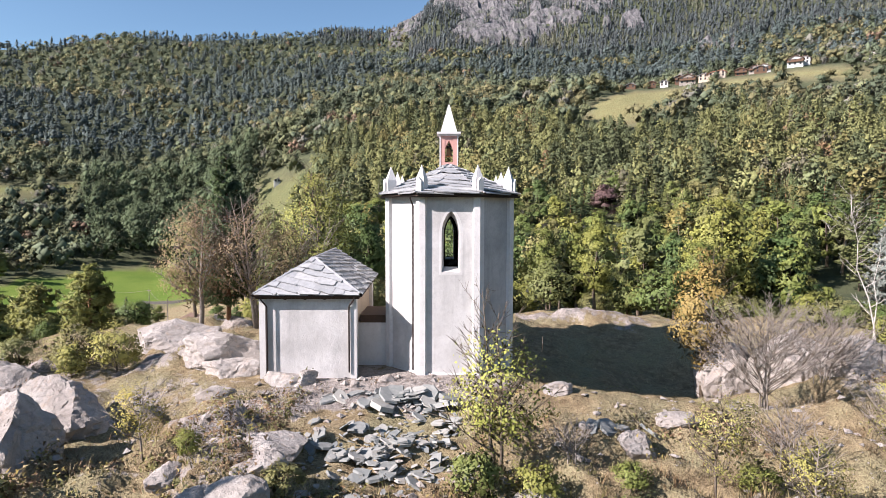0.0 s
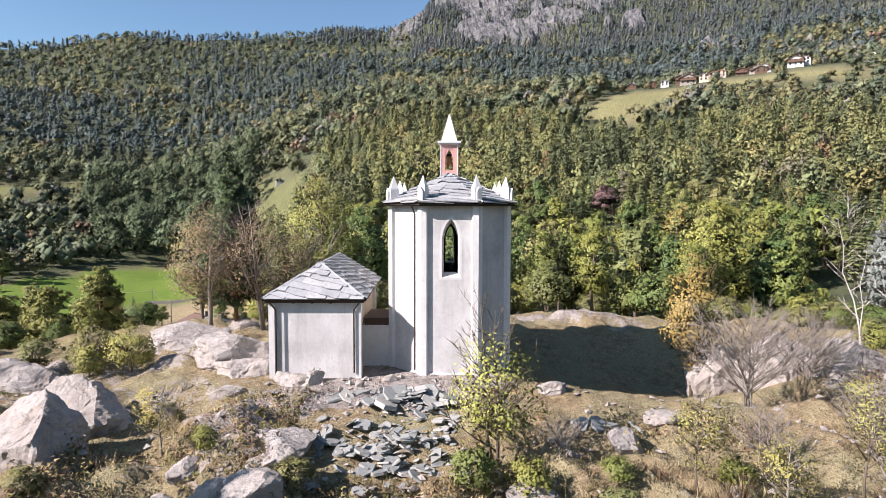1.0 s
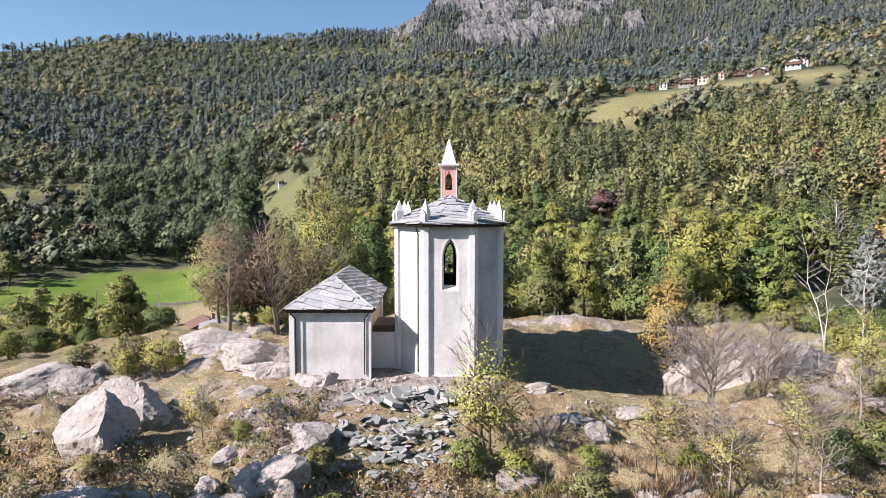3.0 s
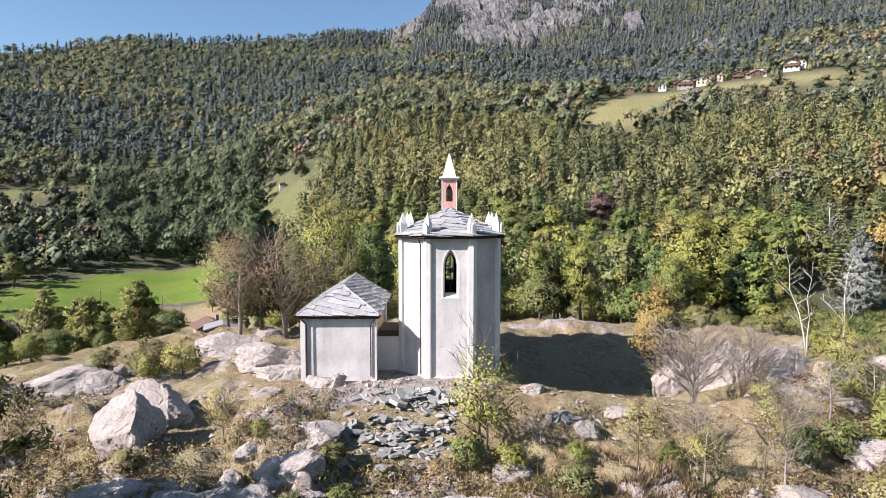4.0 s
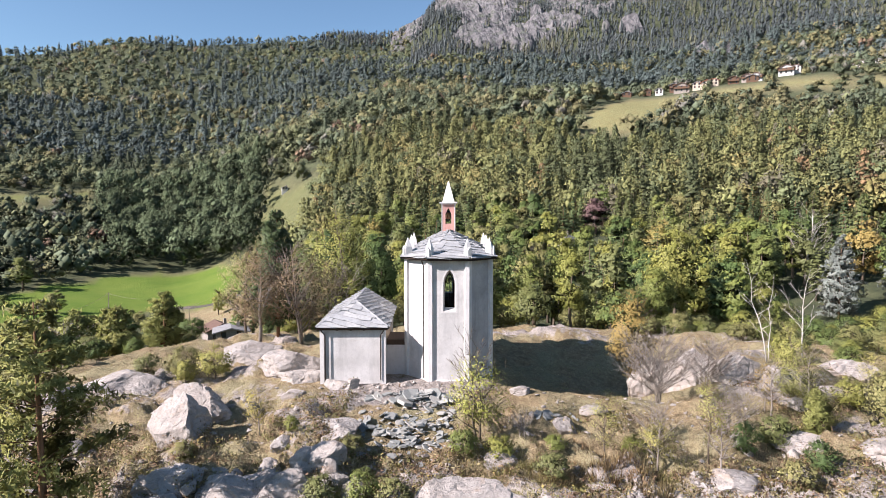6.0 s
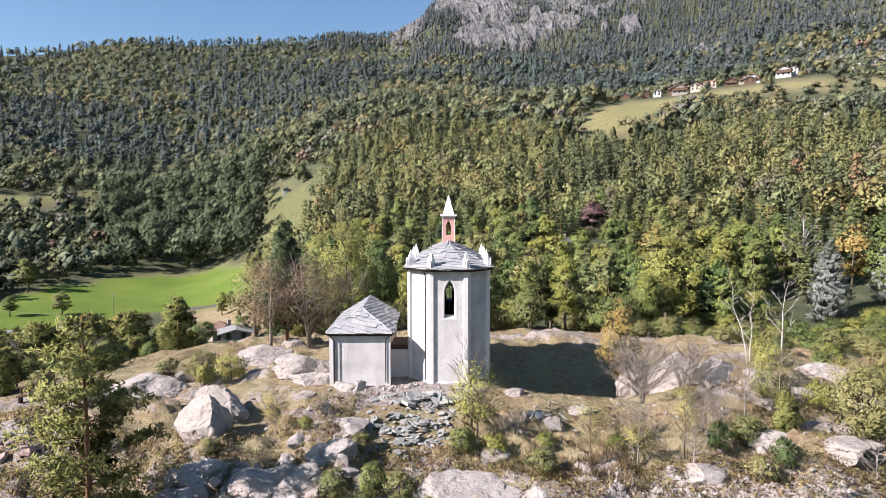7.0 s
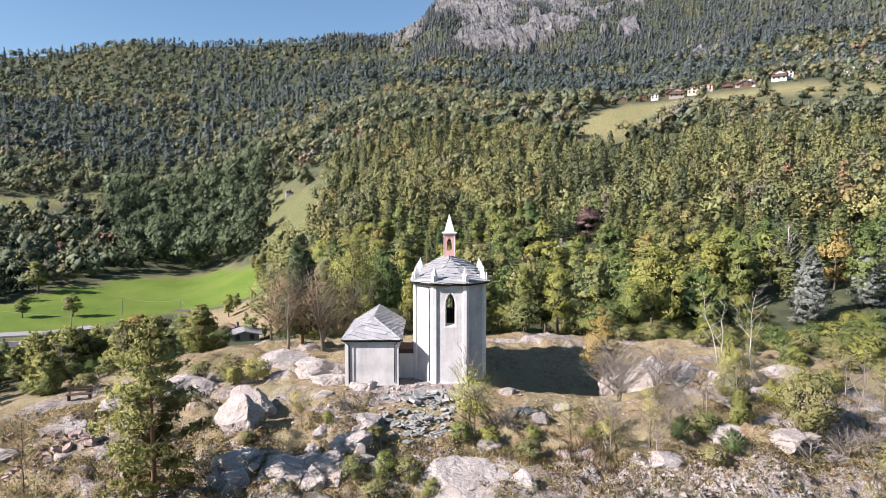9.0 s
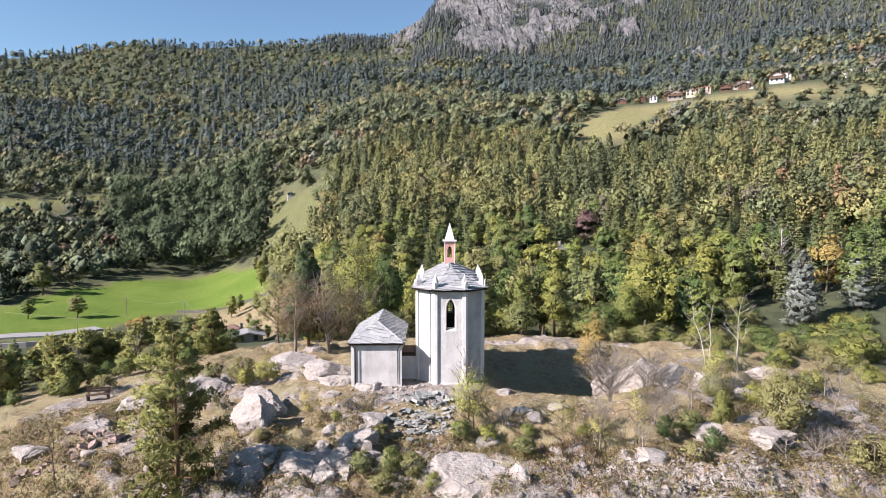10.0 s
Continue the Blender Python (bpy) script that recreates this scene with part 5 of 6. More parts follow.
def mountain_forest():
    x, y = scatter(25, 690, 1160, -0.2, 0.74, 6.8)
    r, phi = polar(x, y)
    rng = np.random.default_rng(26)
    keep = ((crags(x, y) < 0.4) | (rng.uniform(0, 1, len(x)) > 0.86)) & ((phi > -0.06) | (r > 940))
    x, y = x[keep], y[keep]
    n = len(x)
    H = rng.uniform(7, 14, n)
    # grey-blue base: haze of the distance painted into the needles
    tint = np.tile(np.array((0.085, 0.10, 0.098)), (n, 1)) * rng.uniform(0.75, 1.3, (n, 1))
    tint = np.where((fbm(x / 40, y / 40, 3, 83) + rng.normal(0, 0.15, n) < -0.33)[:, None], np.array((0.14, 0.145, 0.10)), tint)
    joined_forest("mountain_forest", "dark conifer forest climbing the rocky mountain, distance haze in its colour", x, y, H, H * 0.8, np.ones(n, bool), tint, 3, 5, 0.85, 27, core=0.5)


rock_face()
mid_forest()
hill_forest()
mountain_forest()


def near_forest():
    rng = random.Random(31)
    x, y = scatter(32, 52, 118, -0.29, 0.74, 6.4)
    for a, b in zip(x, y):
        r, phi = polar(a, b)
        if knoll_q(a, b) < 1.35 or open_land(a, b) or (0.56 < phi < 0.76 and r < 114):
            continue
        if abs(phi - 0.2) < 0.02 and 110 < r < 139:
            continue
        detail = 2 if r < 67 else 1
        f = float(fbm(a / 22, b / 22, 2, 111)) + rng.gauss(0, 0.2)
        u = rng.random()
        if f > 0.36:
            kind = "spruce_tree"
        elif f > 0.12:
            kind = "larch_tree"
        elif f < -0.22:
            kind = "lime_green_tree"
        else:
            kind = "broadleaf_tree"
        if u > 0.985:
            kind = "ochre_tree"
        elif u > 0.87:
            kind = "olive_toned_tree"
        s = rng.uniform(0.85, 1.4) * (0.75 if r < 62 else 1.0) * (0.7 if phi < -0.15 and r > 70 else 1.0) * (0.5 if phi > 0.54 and r < 90 else 1.0)
        plant(kind, a, b, s, detail, rng.randrange(3), rng=rng)

    # further trees up the hillside
    x, y = scatter(33, 116, 168, -0.30, 0.72, 5.6)
    for a, b in zip(x, y):
        r, phi = polar(a, b)
        if open_land(a, b) or phi > 0.55 and r < 121 or abs(phi - 0.25) < 0.03 and 124 < r < 158 or abs(phi - 0.2) < 0.017 and 129 < r < 148:
            continue
        f = float(fbm(a / 26, b / 26, 2, 113)) + rng.gauss(0, 0.2)
        u = rng.random()
        kind = "spruce_tree" if f > 0.4 else "larch_tree" if f > 0.08 else "broadleaf_tree" if f > -0.28 else "lime_green_tree"
        if u > 0.985:
            kind = "ochre_tree"
        elif u > 0.94:
            kind = "olive_toned_tree"
        plant(kind, a, b, rng.uniform(0.8, 1.3), 0, rng.randrange(3), rng.uniform(0.95, 1.2), rng=rng, group="wood on the hillside")


near_forest()

# ---------------------------------------------------------------- single trees and bushes on and round the knoll
def sapling(name, label, x, y, h, w, low, leaf_m, bark_m, clumps, per, leaf, seed, limbs=14, twigs=4, r=0.06, lean=0.0, cat="tree", stems=1, crown_top=1.0, group="trees and bushes of the knoll", full=False):
    """A slight tree with limbs, twigs and thin sprays of leaves."""
    rng = np.random.default_rng(seed)
    root = tagged(new(name), label, cat, group)
    for k in range(stems):
        bm = trunk_mesh(rng, h * rng.uniform(0.8, 1.0), r, limbs, w * 0.5, lean + (rng.normal(0, 0.16) if stems > 1 else 0), 0.12 if stems > 1 else 0.25, 0.75, twigs)
        if stems > 1:
            bm.transform(Matrix.Translation((rng.normal(0, 0.12), rng.normal(0, 0.12), 0)))
        part("trunk" if stems == 1 else "stem", bm, bark_m, root, smooth=True)
    if clumps:
        q = crown_broad(rng, h * crown_top, w, low, clumps, per, leaf, full=full)
        q[:, :, 0] += lean * h * 0.6
        crown = new("crown", soup("crown", q, q.shape[1], leaf_m))
        crown.parent = root
    root.location = (x, y, gz(x, y) - 0.03)
    return root


def pine(name, label, x, y, h, w, low, needle, bark_m, seed, tiers=17, arms=7, tufts=6, per=13, size=0.13, r=0.16, group="trees and bushes of the knoll", shapely=0.75):
    rng = np.random.default_rng(seed)
    root = tagged(new(name), label, "tree", group)
    bm = bmesh.new()
    tube(bm, [(0, 0, -0.4), (0.05, 0.03, h * 0.3), (0, 0.06, h * 0.6), (0.03, 0, h * 0.98)], [r, r * 0.8, r * 0.5, 0.02], 8)
    Q = []
    for i in range(tiers):
        t = (i + rng.uniform(-0.25, 0.25)) / tiers
        z = low + (h - low) * max(t, 0)
        for k in range(arms if t < 0.8 else 4):
            a = rng.uniform(0, 2 * math.pi)
            ln = (w / 2) * ((1 - t) ** shapely) * rng.uniform(0.6, 1.1) + 0.15
            if t < 0.18:
                ln *= 0.75
            d = Vector((math.cos(a), math.sin(a), 0.12 + 0.3 * t))
            p, e = Vector((0, 0, z)), Vector((0, 0, z)) + d * ln
            mid = p.lerp(e, 0.5) + Vector((0, 0, -0.05 * ln))
            tube(bm, [p, mid, e], [0.03 * (1 - t) + 0.012, 0.015, 0.004], 4)
            m = max(2, int(tufts * (0.4 + ln / (w / 2))))
            for s in rng.uniform(0.35, 1.0, m):
                c = np.array(p.lerp(e, s)) + rng.normal(0, 0.12, 3) * ln * np.array([1, 1, 0.35])
                dd = rnd_dirs(rng, per, 0.4)
                P = c + dd * rng.uniform(0.06, 0.26, (per, 1))
                nn = np.cross(dd, rng.normal(size=(per, 3)))
                nn /= np.linalg.norm(nn, axis=1, keepdims=True)
                Q.append(leaves(rng, P, nn, size * rng.uniform(0.8, 1.4, per), 0.24))
    part("trunk", bm, bark_m, root, smooth=True)
    crown = new("crown", soup("crown", np.concatenate(Q), 4, needle))
    crown.parent = root
    root.location = (x, y, gz(x, y) - 0.03)
    return root


PINES = []


def knoll_plants():
    sapling("young_ash_tree", "young ash with bare top twigs and yellow-green leaves by the rubble", 2.1, 16.8, 5.5, 3.5, 0.4, M_LEAF_ASH, M_BARK, 60, 46, 0.055, 201, limbs=18, twigs=9, r=0.065, stems=2, crown_top=0.8)
    sapling("young_ash_tree", "slim sparse sapling with a few yellow leaves", -8.5, 17.2, 2.8, 2.0, 0.3, M_LEAF_YELLOW, M_TWIG, 40, 34, 0.035, 202, limbs=14, twigs=6, r=0.035)
    sapling("orange_tree", "thin tree with orange and yellow autumn leaves", 12.6, 28.2, 7.6, 3.6, 1.0, M_LEAF_OCHRE, M_BARK, 64, 64, 0.075, 203, limbs=20, twigs=5, r=0.09)
    sapling("bare_bush", "leafless pale grey bush with dense fine twigs", 12.3, 21.9, 3.6, 4.4, 0.6, M_LEAF_OLIVE, M_TWIG, 0, 0, 0.05, 204, limbs=18, twigs=16, r=0.032, cat="bush", stems=6)
    sapling("bare_bush", "leafless pale grey bush with dense fine twigs", 16.0, 24.5, 2.6, 3.6, 0.6, M_LEAF_OLIVE, M_TWIG, 0, 0, 0.05, 205, limbs=16, twigs=14, r=0.028, cat="bush", stems=5)
    sapling("bare_bush", "small leafless grey bush beside stones", 10.6, 17.2, 1.8, 2.2, 0.6, M_LEAF_OLIVE, M_TWIG, 0, 0, 0.05, 206, limbs=12, twigs=9, r=0.03, cat="bush", stems=4)
    sapling("young_poplar", "slim sapling with pale yellow-green leaves", 7.7, 15.2, 3.6, 2.2, 0.5, M_LEAF_YELLOW, M_BARK, 40, 48, 0.032, 207, limbs=16, twigs=6, r=0.04)
    sapling("young_poplar", "slim sapling with yellow leaves on upright limbs", 12.2, 14.9, 4.1, 1.9, 0.4, M_LEAF_YELLOW, M_BARK, 46, 48, 0.032, 208, limbs=18, twigs=6, r=0.04)
    sapling("young_poplar", "yellow leafed bushy sapling among rocks", 21.8, 25.6, 4.6, 3.2, 0.3, M_LEAF_YELLOW, M_BARK, 60, 60, 0.05, 209, limbs=16, twigs=4, r=0.05)
    sapling("young_poplar", "sparse yellow sapling on the dry lawn", 17.5, 20.5, 3.0, 1.6, 0.5, M_LEAF_OCHRE, M_TWIG, 30, 40, 0.035, 210, limbs=14, twigs=6, r=0.035)
    sapling("birch_tree", "leaning bare white birch", 23.6, 32.2, 8.5, 2.2, 3.0, M_LEAF_OLIVE, M_BARK_BIRCH, 0, 0, 0.08, 211, limbs=12, twigs=6, r=0.055, lean=-0.24)
    sapling("birch_tree", "bare white birch with spreading limbs", 27.5, 34.5, 8.0, 4.4, 3.0, M_LEAF_OLIVE, M_BARK_BIRCH, 0, 0, 0.08, 212, limbs=14, twigs=7, r=0.065, lean=0.06)
    sapling("birch_tree", "thin bare white birch with upright limbs", 24.6, 34.0, 7.0, 2.4, 3.0, M_LEAF_OLIVE, M_BARK_BIRCH, 0, 0, 0.08, 213, limbs=10, twigs=6, r=0.045, lean=0.05)
    sapling("dead_tree", "tall dead tree with pale bare spreading limbs in the wood", 67.0, 104.0, 10.5 - gz(67, 104), 9.0, 3.0, M_LEAF_OLIVE, M_BARK_BIRCH, 0, 0, 0.08, 226, limbs=26, twigs=9, r=0.2, group="wood behind the chapel")
    # brown half bare trees behind the outbuilding
    sapling("brown_tree", "tall half bare tree with thin brown leaves", -14.2, 36.0, 8.2, 5.4, 0.8, M_LEAF_BROWN, M_TWIG, 110, 56, 0.065, 214, limbs=26, twigs=9, r=0.17)
    sapling("brown_tree", "leafless brown tree with fine dense twigs", -11.0, 36.4, 8.2, 5.2, 0.8, M_LEAF_BROWN, M_TWIG, 100, 50, 0.06, 215, limbs=26, twigs=12, r=0.12, stems=2)
    sapling("brown_tree", "leafless brown tree with fine dense twigs", -9.0, 37.0, 6.8, 4.6, 0.6, M_LEAF_BROWN, M_TWIG, 100, 50, 0.06, 216, limbs=24, twigs=12, r=0.10, stems=2)
    sapling("brown_tree", "tall half bare tree with thin olive leaves", -18.5, 46.0, 9.0, 6.0, 1.0, M_LEAF_OLIVE, M_BARK, 80, 40, 0.11, 217, limbs=24, twigs=8, r=0.15)
    sapling("pale_green_tree", "tall airy tree with pale yellow-green leaves", -10.5, 53.0, 13.5, 8.0, 2.0, M_LEAF_LIME, M_BARK, 90, 56, 0.11, 218, limbs=26, twigs=8, r=0.17)
    sapling("lime_shrub", "bright yellow-green shrub behind the outbuilding", -7.3, 37.4, 5.4, 3.0, 0.5, M_LEAF_LIME, M_BARK, 40, 40, 0.11, 219, limbs=12, twigs=2, r=0.07, cat="shrub")
    pine("dark_fir", "dense dark green fir on the slope behind", -13.6, 39.0, 9.6 - gz(-13.6, 39), 5.2, 1.0, M_NEEDLE, M_BARK_PINE, 221, tiers=26, arms=8, tufts=6, per=11, size=0.2)
    pine("scots_pine", "scots pine with reddish trunk and layered green boughs", -14.0, 9.4, 6.7 - gz(-14.0, 9.4), 6.2, 1.0, M_NEEDLE_PINE, M_BARK_PINE, 222, tiers=13, arms=7, tufts=11, per=18, size=0.12, shapely=0.6)
    pine("dark_pine", "bushy dark green pine below the knoll", -25.0, 43.0, 2.2 - gz(-25, 43), 5.0, 0.6, M_NEEDLE_PINE, M_BARK_PINE, 223, tiers=17, arms=8, tufts=7, per=12, size=0.15, shapely=0.75)
    pine("dark_pine", "low bushy green pine below the knoll", -31.0, 47.0, -2.5 - gz(-31, 47), 4.2, 0.6, M_NEEDLE_PINE, M_BARK_PINE, 224, tiers=14, arms=8, tufts=6, per=11, size=0.2, shapely=0.5)
    pine("small_fir", "small dark green fir among the rocks", 18.9, 18.2, 2.4, 1.7, 0.1, M_NEEDLE_PINE, M_BARK_PINE, 225, tiers=12, arms=7, tufts=5, per=10, size=0.09, r=0.05)
    for k, (x, y, h, w) in enumerate(((62.2, 85.6, 13.5, 8.2), (75.5, 90.5, 11.0, 7.6))):
        ob = pine("blue_spruce", "silvery blue spruce with dense layered boughs", x, y, h, w, 0.6, M_NEEDLE_BLUE, M_BARK_PINE, 230 + k, tiers=26, arms=11, tufts=7, per=8, size=0.23, group="blue spruces")
    sapling("bushy_tree", "dense round dull green bushy tree among rocks", 22.4, 17.2, 4.6, 4.4, 0.1, M_LEAF_OLIVE, M_BARK, 120, 60, 0.062, 259, limbs=14, twigs=3, r=0.06, full=True)
    bare = "slim leafless grey sapling on the dry slope"
    for k, (x, y, h, w) in enumerate(((27.2, 19.6, 4.6, 2.6), (17.2, 19.4, 3.0, 1.8), (-22.6, 12.4, 4.2, 2.4), (-33.5, 33.0, 4.6, 3.6), (-28.5, 34.0, 4.4, 3.6), (20.4, 13.2, 2.6, 2.2), (29.5, 24.5, 4.2, 2.6), (12.0, 13.2, 2.4, 1.8))):
        sapling("bare_sapling", bare, x, y, h, w, 0.6, M_LEAF_OLIVE, M_TWIG if k != 2 else M_BARK, 0, 0, 0.05, 260 + k, limbs=18, twigs=8, r=0.05)
    for k, (x, y, h) in enumerate(((23.6, 15.4, 1.5), (25.6, 16.0, 1.4), (15.8, 19.6, 1.8), (-19.0, 20.2, 1.2), (4.2, 16.6, 1.1), (14.2, 17.4, 2.2))):
        sapling("bare_bush", "low leafless grey bush with dense fine twigs", x, y, h, h * 1.3, 0.3, M_LEAF_OLIVE, M_TWIG, 0, 0, 0.05, 280 + k, limbs=10, twigs=9, r=0.025, cat="bush", stems=4)
    for k, (x, y, h, w) in enumerate(((19.2, 19.6, 4.4, 3.4), (24.5, 22.5, 3.8, 2.2), (9.8, 14.4, 2.6, 1.8), (30.5, 22.0, 4.2, 2.8))):
        sapling("young_poplar", "sparse yellow sapling on the dry slope", x, y, h, w, 0.5, M_LEAF_YELLOW, M_TWIG, 44, 46, 0.033, 290 + k, limbs=18, twigs=6, r=0.045)
    rng = random.Random(43)
    for k in range(11):
        x, y = rng.uniform(-47, -31), rng.uniform(33, 52)
        h = rng.uniform(3.2, 5.2)
        if k < 4:
            PINES.append(pine("dark_pine", "bushy dark green pine below the knoll", x, y, h, h * 0.95, 0.3, M_NEEDLE_PINE, M_BARK_PINE, 300 + k, tiers=11, arms=7, tufts=5, per=8, size=0.22, shapely=0.5))
        else:
            copy_thing(PINES[k % 4], pose(x, y, gz(x, y) - 0.03, 0, 0, rng.uniform(0, 360)))
    for k in range(46):
        x, y = rng.uniform(-54, -26), rng.uniform(30, 56)
        if knoll_q(x, y) < 1.12:
            continue
        if k % 3 == 0:
            copy_thing(PINES[k % 4], pose(x, y, gz(x, y) - 0.03, 0, 0, rng.uniform(0, 360)))
        else:
            plant(rng.choice(("leafy_shrub", "olive_shrub", "leafy_shrub", "yellow_shrub" if k % 5 == 0 else "olive_shrub")), x, y, rng.uniform(0.9, 1.7), 2, rng.randrange(2), rng.uniform(1.0, 1.3), rng=rng, group="thicket on the rim")
    # shrubs and low trees on the slope round the blue spruces
    for k in range(100):
        r, phi = rng.uniform(50, 112), rng.uniform(0.38, 0.80)
        x, y = 0.5 + r * math.sin(phi), -0.8 + r * math.cos(phi)
        if knoll_q(x, y) < 1.2 or min(math.hypot(x - 62.2, y - 85.6), math.hypot(x - 75.5, y - 90.5)) < 6.5:
            continue
        plant(rng.choice(("leafy_shrub", "lime_shrub", "olive_shrub", "olive_shrub")), x, y, rng.uniform(0.8, 1.4) * (1.5 if r > 68 else 1.0), 3 if k % 3 == 0 else 2, rng.randrange(2), rng.uniform(1.0, 1.4), rng=rng, group="thicket on the rim")
    rng = random.Random(41)
    for kind, x, y, s, wd in (("leafy_shrub", 1.3, 15.3, 0.85, 0.9), ("lime_shrub", 2.9, 15.2, 0.7, 1.1), ("olive_shrub", -1.4, 10.6, 0.75, 1.0), ("lime_shrub", -0.3, 9.9, 0.5, 1.1),
                              ("lime_shrub", -6.7, 16.0, 0.42, 1.0), ("olive_shrub", -16.2, 26.8, 1.1, 1.1), ("yellow_shrub", -14.0, 26.0, 1.1, 0.9), ("yellow_shrub", -15.6, 25.4, 0.8, 1.0), ("olive_shrub", -18.2, 25.9, 0.8, 1.1),
                              ("lime_shrub", 9.3, 16.0, 0.6, 1.1), ("lime_shrub", 5.5, 15.6, 0.5, 1.1), ("leafy_shrub", 16.4, 17.2, 0.95, 1.0), ("leafy_shrub", 16.2, 13.2, 0.75, 1.0), ("olive_shrub", 14.8, 12.4, 0.7, 1.2), ("olive_shrub", 25.2, 12.6, 1.2, 1.1), ("olive_shrub", 27.6, 13.6, 1.0, 1.1), ("olive_shrub", -4.4, 11.4, 0.75, 1.1), ("leafy_shrub", -2.6, 11.2, 0.8, 0.95), ("olive_shrub", -3.0, 9.8, 0.7, 1.2), ("lime_shrub", 23.0, 21.9, 1.0, 1.0), ("olive_shrub", 28.5, 25.5, 0.95, 1.0),
                              ("lime_shrub", 30.5, 27.5, 1.1, 1.0), ("olive_shrub", 5.0, 13.4, 0.7, 1.2), ("olive_shrub", -3.6, 14.6, 0.5, 1.2), ("olive_shrub", -10.9, 14.2, 0.5, 1.2),
                              ("leafy_shrub", 14.5, 16.2, 0.8, 1.0), ("olive_shrub", 20.0, 22.4, 1.0, 1.1), ("leafy_shrub", 29.5, 32.5, 1.1, 1.0), ("lime_shrub", 26.0, 34.8, 1.1, 1.0)):
        plant(kind, x, y, s, 3 if s > 0.9 else 2, rng.randrange(2), wd, rng=rng, group="trees and bushes of the knoll")
    # thicket along the rim of the knoll, behind
    for k in range(105):
        a = rng.uniform(-1.5, 1.5)
        q = rng.uniform(1.22, 1.75)
        x, y = 1 + (24 if a < 0 else 30) * q * math.sin(a), 27 + 20 * q * math.cos(a)
        r, phi = polar(x, y)
        if -0.48 < phi < -0.20 and q < 1.45 or -0.48 < phi < -0.33:
            continue
        kind = rng.choice(("leafy_shrub", "leafy_shrub", "lime_shrub", "olive_shrub"))
        if k % 2 and phi > -0.2 and q > 1.4:
            continue
        plant(kind, x, y, rng.uniform(1.3, 2.7) * (0.4 if phi < -0.55 else 0.36 if phi < -0.3 else 0.42 if phi > 0.40 else 0.9), 3, rng.randrange(2), rng.uniform(0.9, 1.2), rng=rng, group="thicket on the rim")
    # trees of the slope towards the meadow
    for k in range(90):
        r, phi = rng.uniform(48, 140), rng.uniform(-0.78, -0.26)
        x, y = 0.5 + r * math.sin(phi), -0.8 + r * math.cos(phi)
        if -0.47 < phi < -0.35:
            continue
        kind = rng.choice(("broadleaf_tree", "spruce_tree", "olive_toned_tree", "broadleaf_tree", "ochre_tree"))
        size = min(rng.uniform(0.28, 0.55), (-3.8 - gz(x, y)) / 10)
        if size < 0.18:
            continue
        plant(kind, x, y, size, 1, rng.randrange(3), 1.35, rng=rng, group="trees below the knoll")
    for x, y, s, kind in ((-74, 126, 0.95, "ochre_tree"), (-62, 124, 0.85, "broadleaf_tree"), (-44, 118, 0.6, "broadleaf_tree"), (-150, 205, 1.3, "broadleaf_tree"), (-163, 190, 1.4, "broadleaf_tree"), (-120, 176, 0.8, "olive_toned_tree"), (-132, 170, 0.7, "broadleaf_tree"), (-79, 146, 0.62, "olive_toned_tree"), (-88, 148, 0.5, "ochre_tree"), (-69, 147, 0.55, "broadleaf_tree")):
        plant(kind, x, y, s, 1, 1, 1.6, rng=rng, group="trees below the knoll")
    for k in range(30):
        r = rng.uniform(150, 245)
        phi = rng.uniform(-0.385 + (r - 175) * 0.0009, -0.28)
        if phi < -0.33 and rng.random() < 0.5:
            continue
        plant(rng.choice(("broadleaf_tree", "lime_green_tree", "olive_toned_tree", "larch_tree")), 0.5 + r * math.sin(phi), -0.8 + r * math.cos(phi), rng.uniform(0.35, 0.8), 1, rng.randrange(3), 1.2, rng=rng, group="trees below the knoll")
    plant("purple_tree", 39.5, 153.5, 1.05, 1, 0, 1.5, rng=rng)


knoll_plants()

# ---------------------------------------------------------------- slate rubble before the chapel


def slab_mesh(rng, size, thick):
    bm = bmesh.new()
    n = rng.randrange(5, 8)
    ang = sorted(rng.uniform(0, 2 * math.pi) for _ in range(n))
    ang = [2 * math.pi * (k + rng.uniform(-0.3, 0.3)) / n for k in range(n)]
    asp = rng.uniform(0.5, 0.85)
    pts = [(size * rng.uniform(0.8, 1.1) * math.cos(a), size * asp * rng.uniform(0.8, 1.1) * math.sin(a)) for a in ang]
    lo = [bm.verts.new((x * 1.03, y * 1.03, rng.uniform(-0.15, 0.15) * thick)) for x, y in pts]
    hi = [bm.verts.new((x * 0.95 + rng.uniform(-0.03, 0.03) * size, y * 0.95, thick * rng.uniform(0.85, 1.15))) for x, y in pts]
    bm.faces.new(lo[::-1])
    bm.faces.new(hi)
    for k in range(n):
        bm.faces.new((lo[k], lo[(k + 1) % n], hi[(k + 1) % n], hi[k]))
    me = bpy.data.meshes.new("slate_slab")
    bm.to_mesh(me)
    bm.free()
    me.materials.append(M_RUBBLE)
    return me


